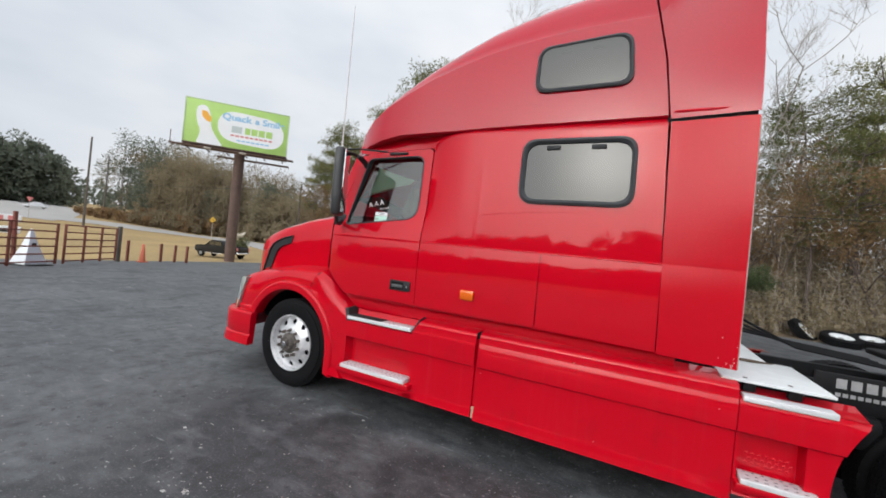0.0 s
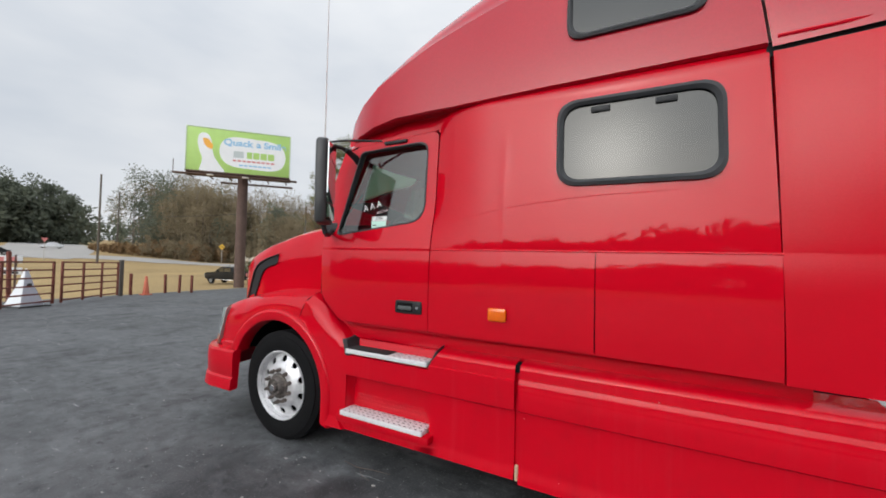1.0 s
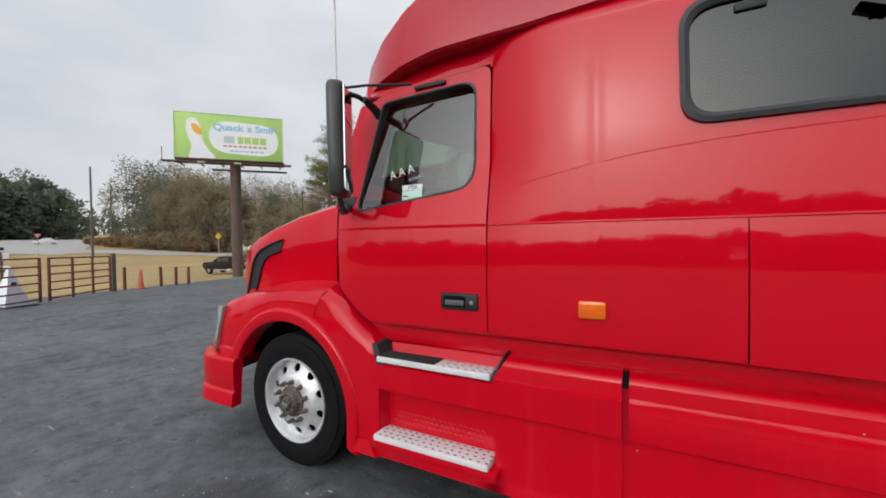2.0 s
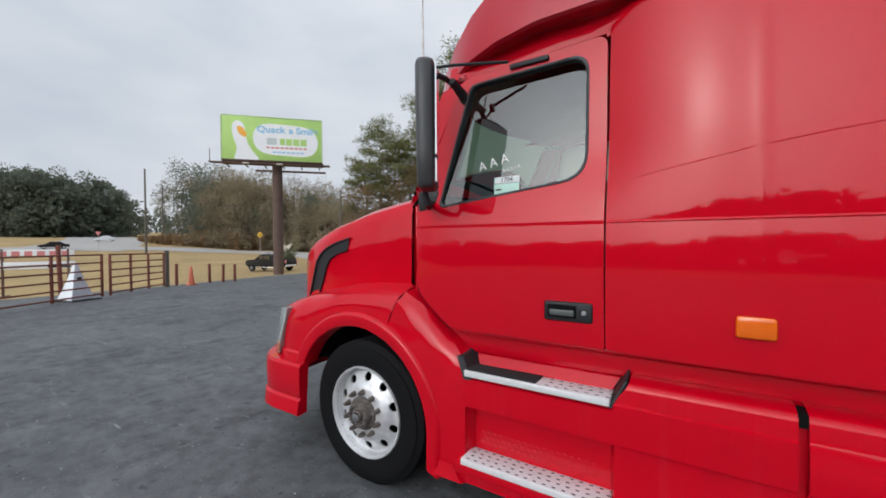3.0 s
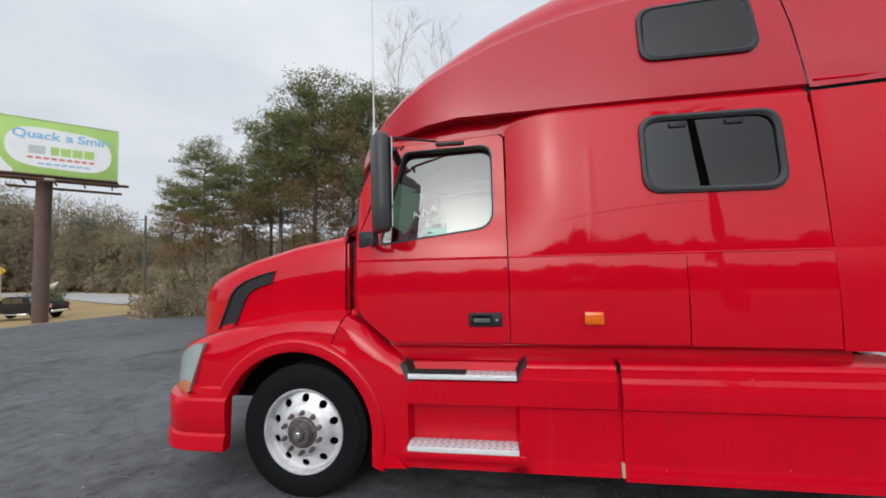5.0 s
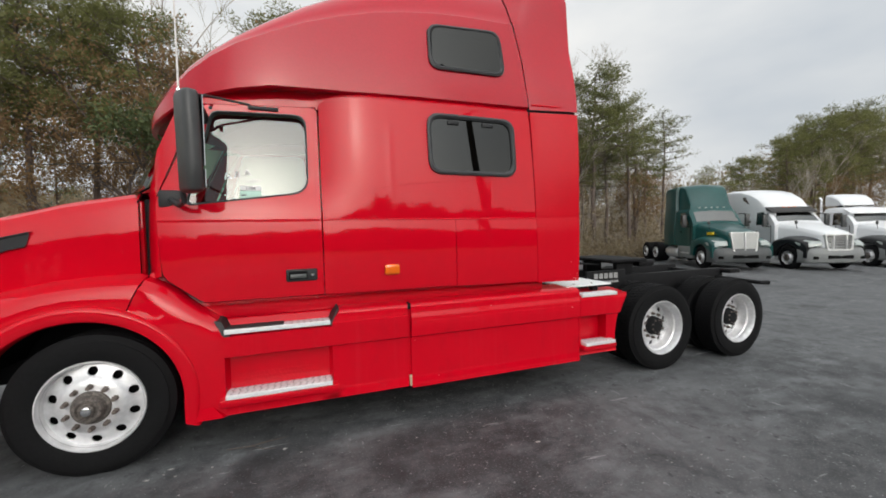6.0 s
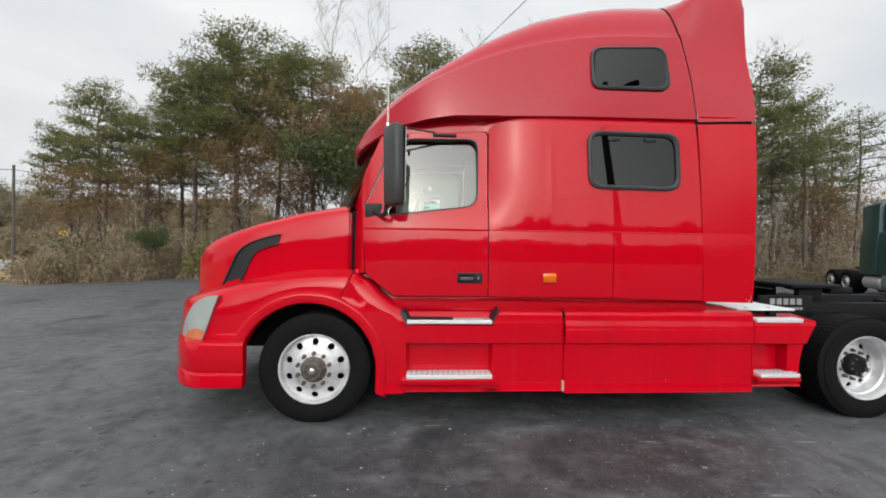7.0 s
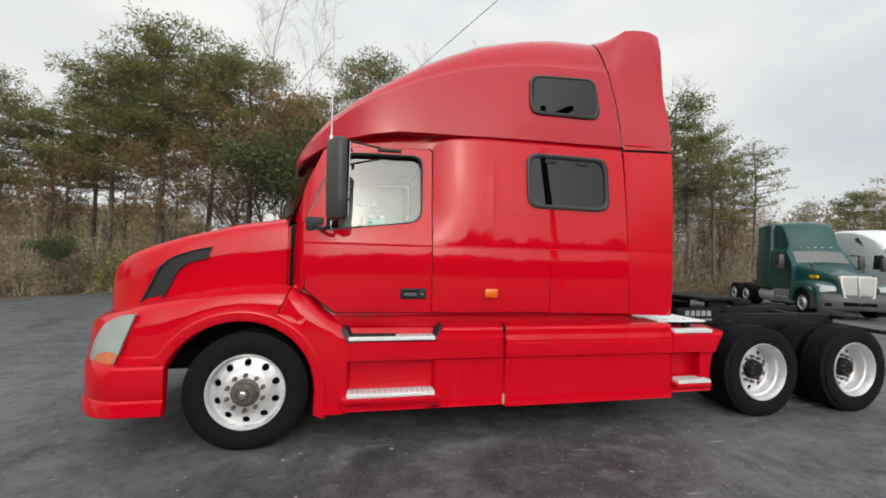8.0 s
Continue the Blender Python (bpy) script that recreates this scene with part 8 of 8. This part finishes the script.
green = parked_tractor((18.95, 7.7, ground_z(18.95, 7.7)), -26, GREENP, "dark green day-cab tractor with chrome grille and tall roof fairing", "tall", bumper=mat("charcoal_bumper_plastic", (0.07, 0.075, 0.078), 0.5, vary=0.2))
part("yellow_tag", box_bm((-0.835, 0.75, 1.50), (-0.765, 1.20, 1.63), 0.005), mat("yellow_sticker", (0.85, 0.55, 0.02), 0.5), green, "yellow sticker on hood side")
parked_tractor((22.2, 6.1, ground_z(22.2, 6.1)), -22, WHITEP, "white sleeper tractor with black fenders and sun visor", "sleeper", fender=BLACKP, bumper=GREYBUMP)
parked_tractor((27.1, 5.5, ground_z(27.1, 5.5)), -24, WHITEP, "white day-cab tractor with chrome exhaust stack", "low", fender=BLACKP, bumper=GREYBUMP)


def pickup(place, turn):
    """A pickup seen from its side, nose to -x."""
    t_ = thing("pickup_truck", place, turn, "black crew-cab pickup parked on the grass", "pickup")
    prof = [(-2.84, 0.62), (-2.90, 0.95), (-2.84, 1.18), (-2.60, 1.27), (-1.50, 1.34), (-0.72, 1.88), (-0.45, 1.95), (0.60, 1.96), (0.86, 1.90), (1.02, 1.42), (2.84, 1.40), (2.90, 0.72), (2.70, 0.55), (-2.55, 0.52)]
    profile_body("body", prof, 1.98, BLACKP, t_, 0.16)
    for s in (-1, 1):
        y = s * 0.996
        for a, b, c, d in ((-1.18, -0.20, -0.18, -0.66), (-0.10, 0.78, 0.70, -0.10)):
            facing(finish("side_window", [(a, y, 1.39), (b, y, 1.39), (c, y, 1.81), (d, y, 1.81)], [(0, 1, 2, 3)], WINDOW, t_), (0, s, 0))
        for x in (-1.90, 1.78):
            arch = [(x + 0.52 * math.cos(a), 0.42 + 0.52 * math.sin(a)) for a in np.linspace(-0.1, math.pi + 0.1, 14)]
            finish("wheel_arch", *tube([(px, s * 0.93, pz) for px, pz in arch], 0.05, 6), PLASTIC, t_)
            finish("wheel_well", *ring_panel(arch, None, lambda px, pz: 0.0, rings=1, nang=16, thick=0.01), HOLE, t_).location = (0, s * 0.955, 0)
            simple_wheel(t_, (x, s * 0.90, 0.40), 0.40, 0.28, s, GREYBUMP)
        part("running_board", box_bm((-1.30, s * 1.0 - 0.07, 0.44), (1.15, s * 1.0 + 0.07, 0.50), 0.02), CHROME, t_)
        part("tail_lamp", box_bm((2.82, s * 0.88 - 0.08, 0.98), (2.915, s * 0.88 + 0.08, 1.34), 0.02), PINKV, t_)
    ws_ = [(-1.44, -0.80, 1.385), (-0.80, -0.70, 1.82), (-0.80, 0.70, 1.82), (-1.44, 0.80, 1.385)]
    facing(finish("windscreen", [(x - 0.03, y, z + 0.02) for x, y, z in ws_], [(0, 1, 2, 3)], WINDOW, t_), (-1, 0, 0.6))
    facing(finish("rear_window", [(0.905, -0.62, 1.80), (0.905, 0.62, 1.80), (1.005, 0.66, 1.47), (1.005, -0.66, 1.47)], [(0, 1, 2, 3)], WINDOW, t_), (1, 0, 0.2))
    part("tailgate", box_bm((2.86, -0.72, 0.80), (2.92, 0.72, 1.36), 0.02), BLACKP, t_)
    part("grille", box_bm((-2.95, -0.62, 0.80), (-2.86, 0.62, 1.12), 0.02), HOLE, t_)
    for s in (-1, 1):
        part("headlight", box_bm((-2.93, s * 0.80 - 0.13, 0.92), (-2.80, s * 0.80 + 0.13, 1.12), 0.03), LENS, t_)
        part("door_mirror", box_bm((-1.06, s * 1.06 - 0.10, 1.40), (-0.96, s * 1.06 + 0.10, 1.60), 0.03), BLACKP, t_)
    t_.matrix_world = t_.matrix_world @ Matrix.Diagonal((0.88, 0.88, 0.88, 1))
    part("bed_floor", box_bm((1.1, -0.8, 1.36), (2.75, 0.8, 1.418), 0.0), HOLE, t_)
    part("bumper", box_bm((-2.98, -0.9, 0.58), (-2.84, 0.9, 0.80), 0.03), CHROME, t_)
    part("bumper", box_bm((2.86, -0.9, 0.58), (3.0, 0.9, 0.78), 0.03), CHROME, t_)
    return t_


pickup((-34.3, 21.9, ground_z(-34.3, 21.9)), 13)


def car(place, turn, paint, label):
    t_ = thing("car", place, turn, label, "car", "cars on the road")
    prof = [(-2.2, 0.35), (-2.25, 0.70), (-1.2, 0.92), (-0.55, 1.42), (0.9, 1.45), (1.6, 0.98), (2.2, 0.90), (2.25, 0.40)]
    profile_body("body", prof, 1.8, paint, t_, 0.14)
    for s in (-1, 1):
        facing(finish("side_window", [(-0.85, s * 0.9, 0.98), (1.25, s * 0.9, 0.98), (0.8, s * 0.86, 1.34), (-0.45, s * 0.86, 1.34)], [(0, 1, 2, 3)], WINDOW, t_), (0, s, 0))
        for x in (-1.4, 1.4):
            simple_wheel(t_, (x, s * 0.80, 0.33), 0.33, 0.2, s)
    return t_


car((-104, 21, ground_z(-104, 21) + 0.04), 80, BLACKP, "dark car on the side road")
car((-128, 36, ground_z(-128, 36) + 0.04), 72, WHITEP, "white car on the side road")


def spare_tyre(x, y, z, tilt, spin):
    t_ = finish("spare_tyre", *lathe(tyre_profile(0.27, 0.507, 0.300), n=36), TYRE)
    t_.matrix_world = pose(x, y, z, tilt, 0, spin)
    tagged(t_, "used truck tyre on a white rim lying at the wood edge", "tyre", "spare tyres at the wood edge")
    finish("rim", *hub_sector(lambda r: 0.035 + 0.05 * smooth(0.22, 0.13, r), 0.085, 0.300, 10, 0.225, 0.026), WHITE, t_)


for x, y, z, tl, sp in ((9.2, 13.6, 0.25, -77, 6), (10.15, 14.3, 0.24, -77, -14), (8.62, 14.5, 0.20, -42, 60)):
    spare_tyre(x, y, z, tl, sp)

# lamp pole behind the viewer: seen in the sleeper glass
lampp = thing("lamp_post", (8.9, -11.0, ground_z(8.9, -11.0)), 0, "dark wooden lamp post with two flood heads", "lamp post")
finish("shaft", *tube([(0, 0, -0.2), (-0.35, 0, 4), (-0.62, 0, 7.4), (-0.75, 0, 9.25)], [0.17, 0.15, 0.13, 0.11], 12), WOODP, lampp)
finish("cross_arm", *tube([(-1.75, 0, 8.95), (0.25, 0, 8.95)], 0.05, 8), WOODP, lampp)
for s, turn in ((-1.7, 28), (0.2, -28)):
    head = part("flood_head", box_bm((-0.34, -0.30, -0.11), (0.34, 0.22, 0.11), 0.05), FRAME, lampp)
    head.matrix_basis = pose(s, 0.05, 9.12, -20, turn, 0)
    finish("bracket", *tube([(s, 0, 8.92), (s, 0, 9.10)], 0.03, 6), FRAME, lampp)
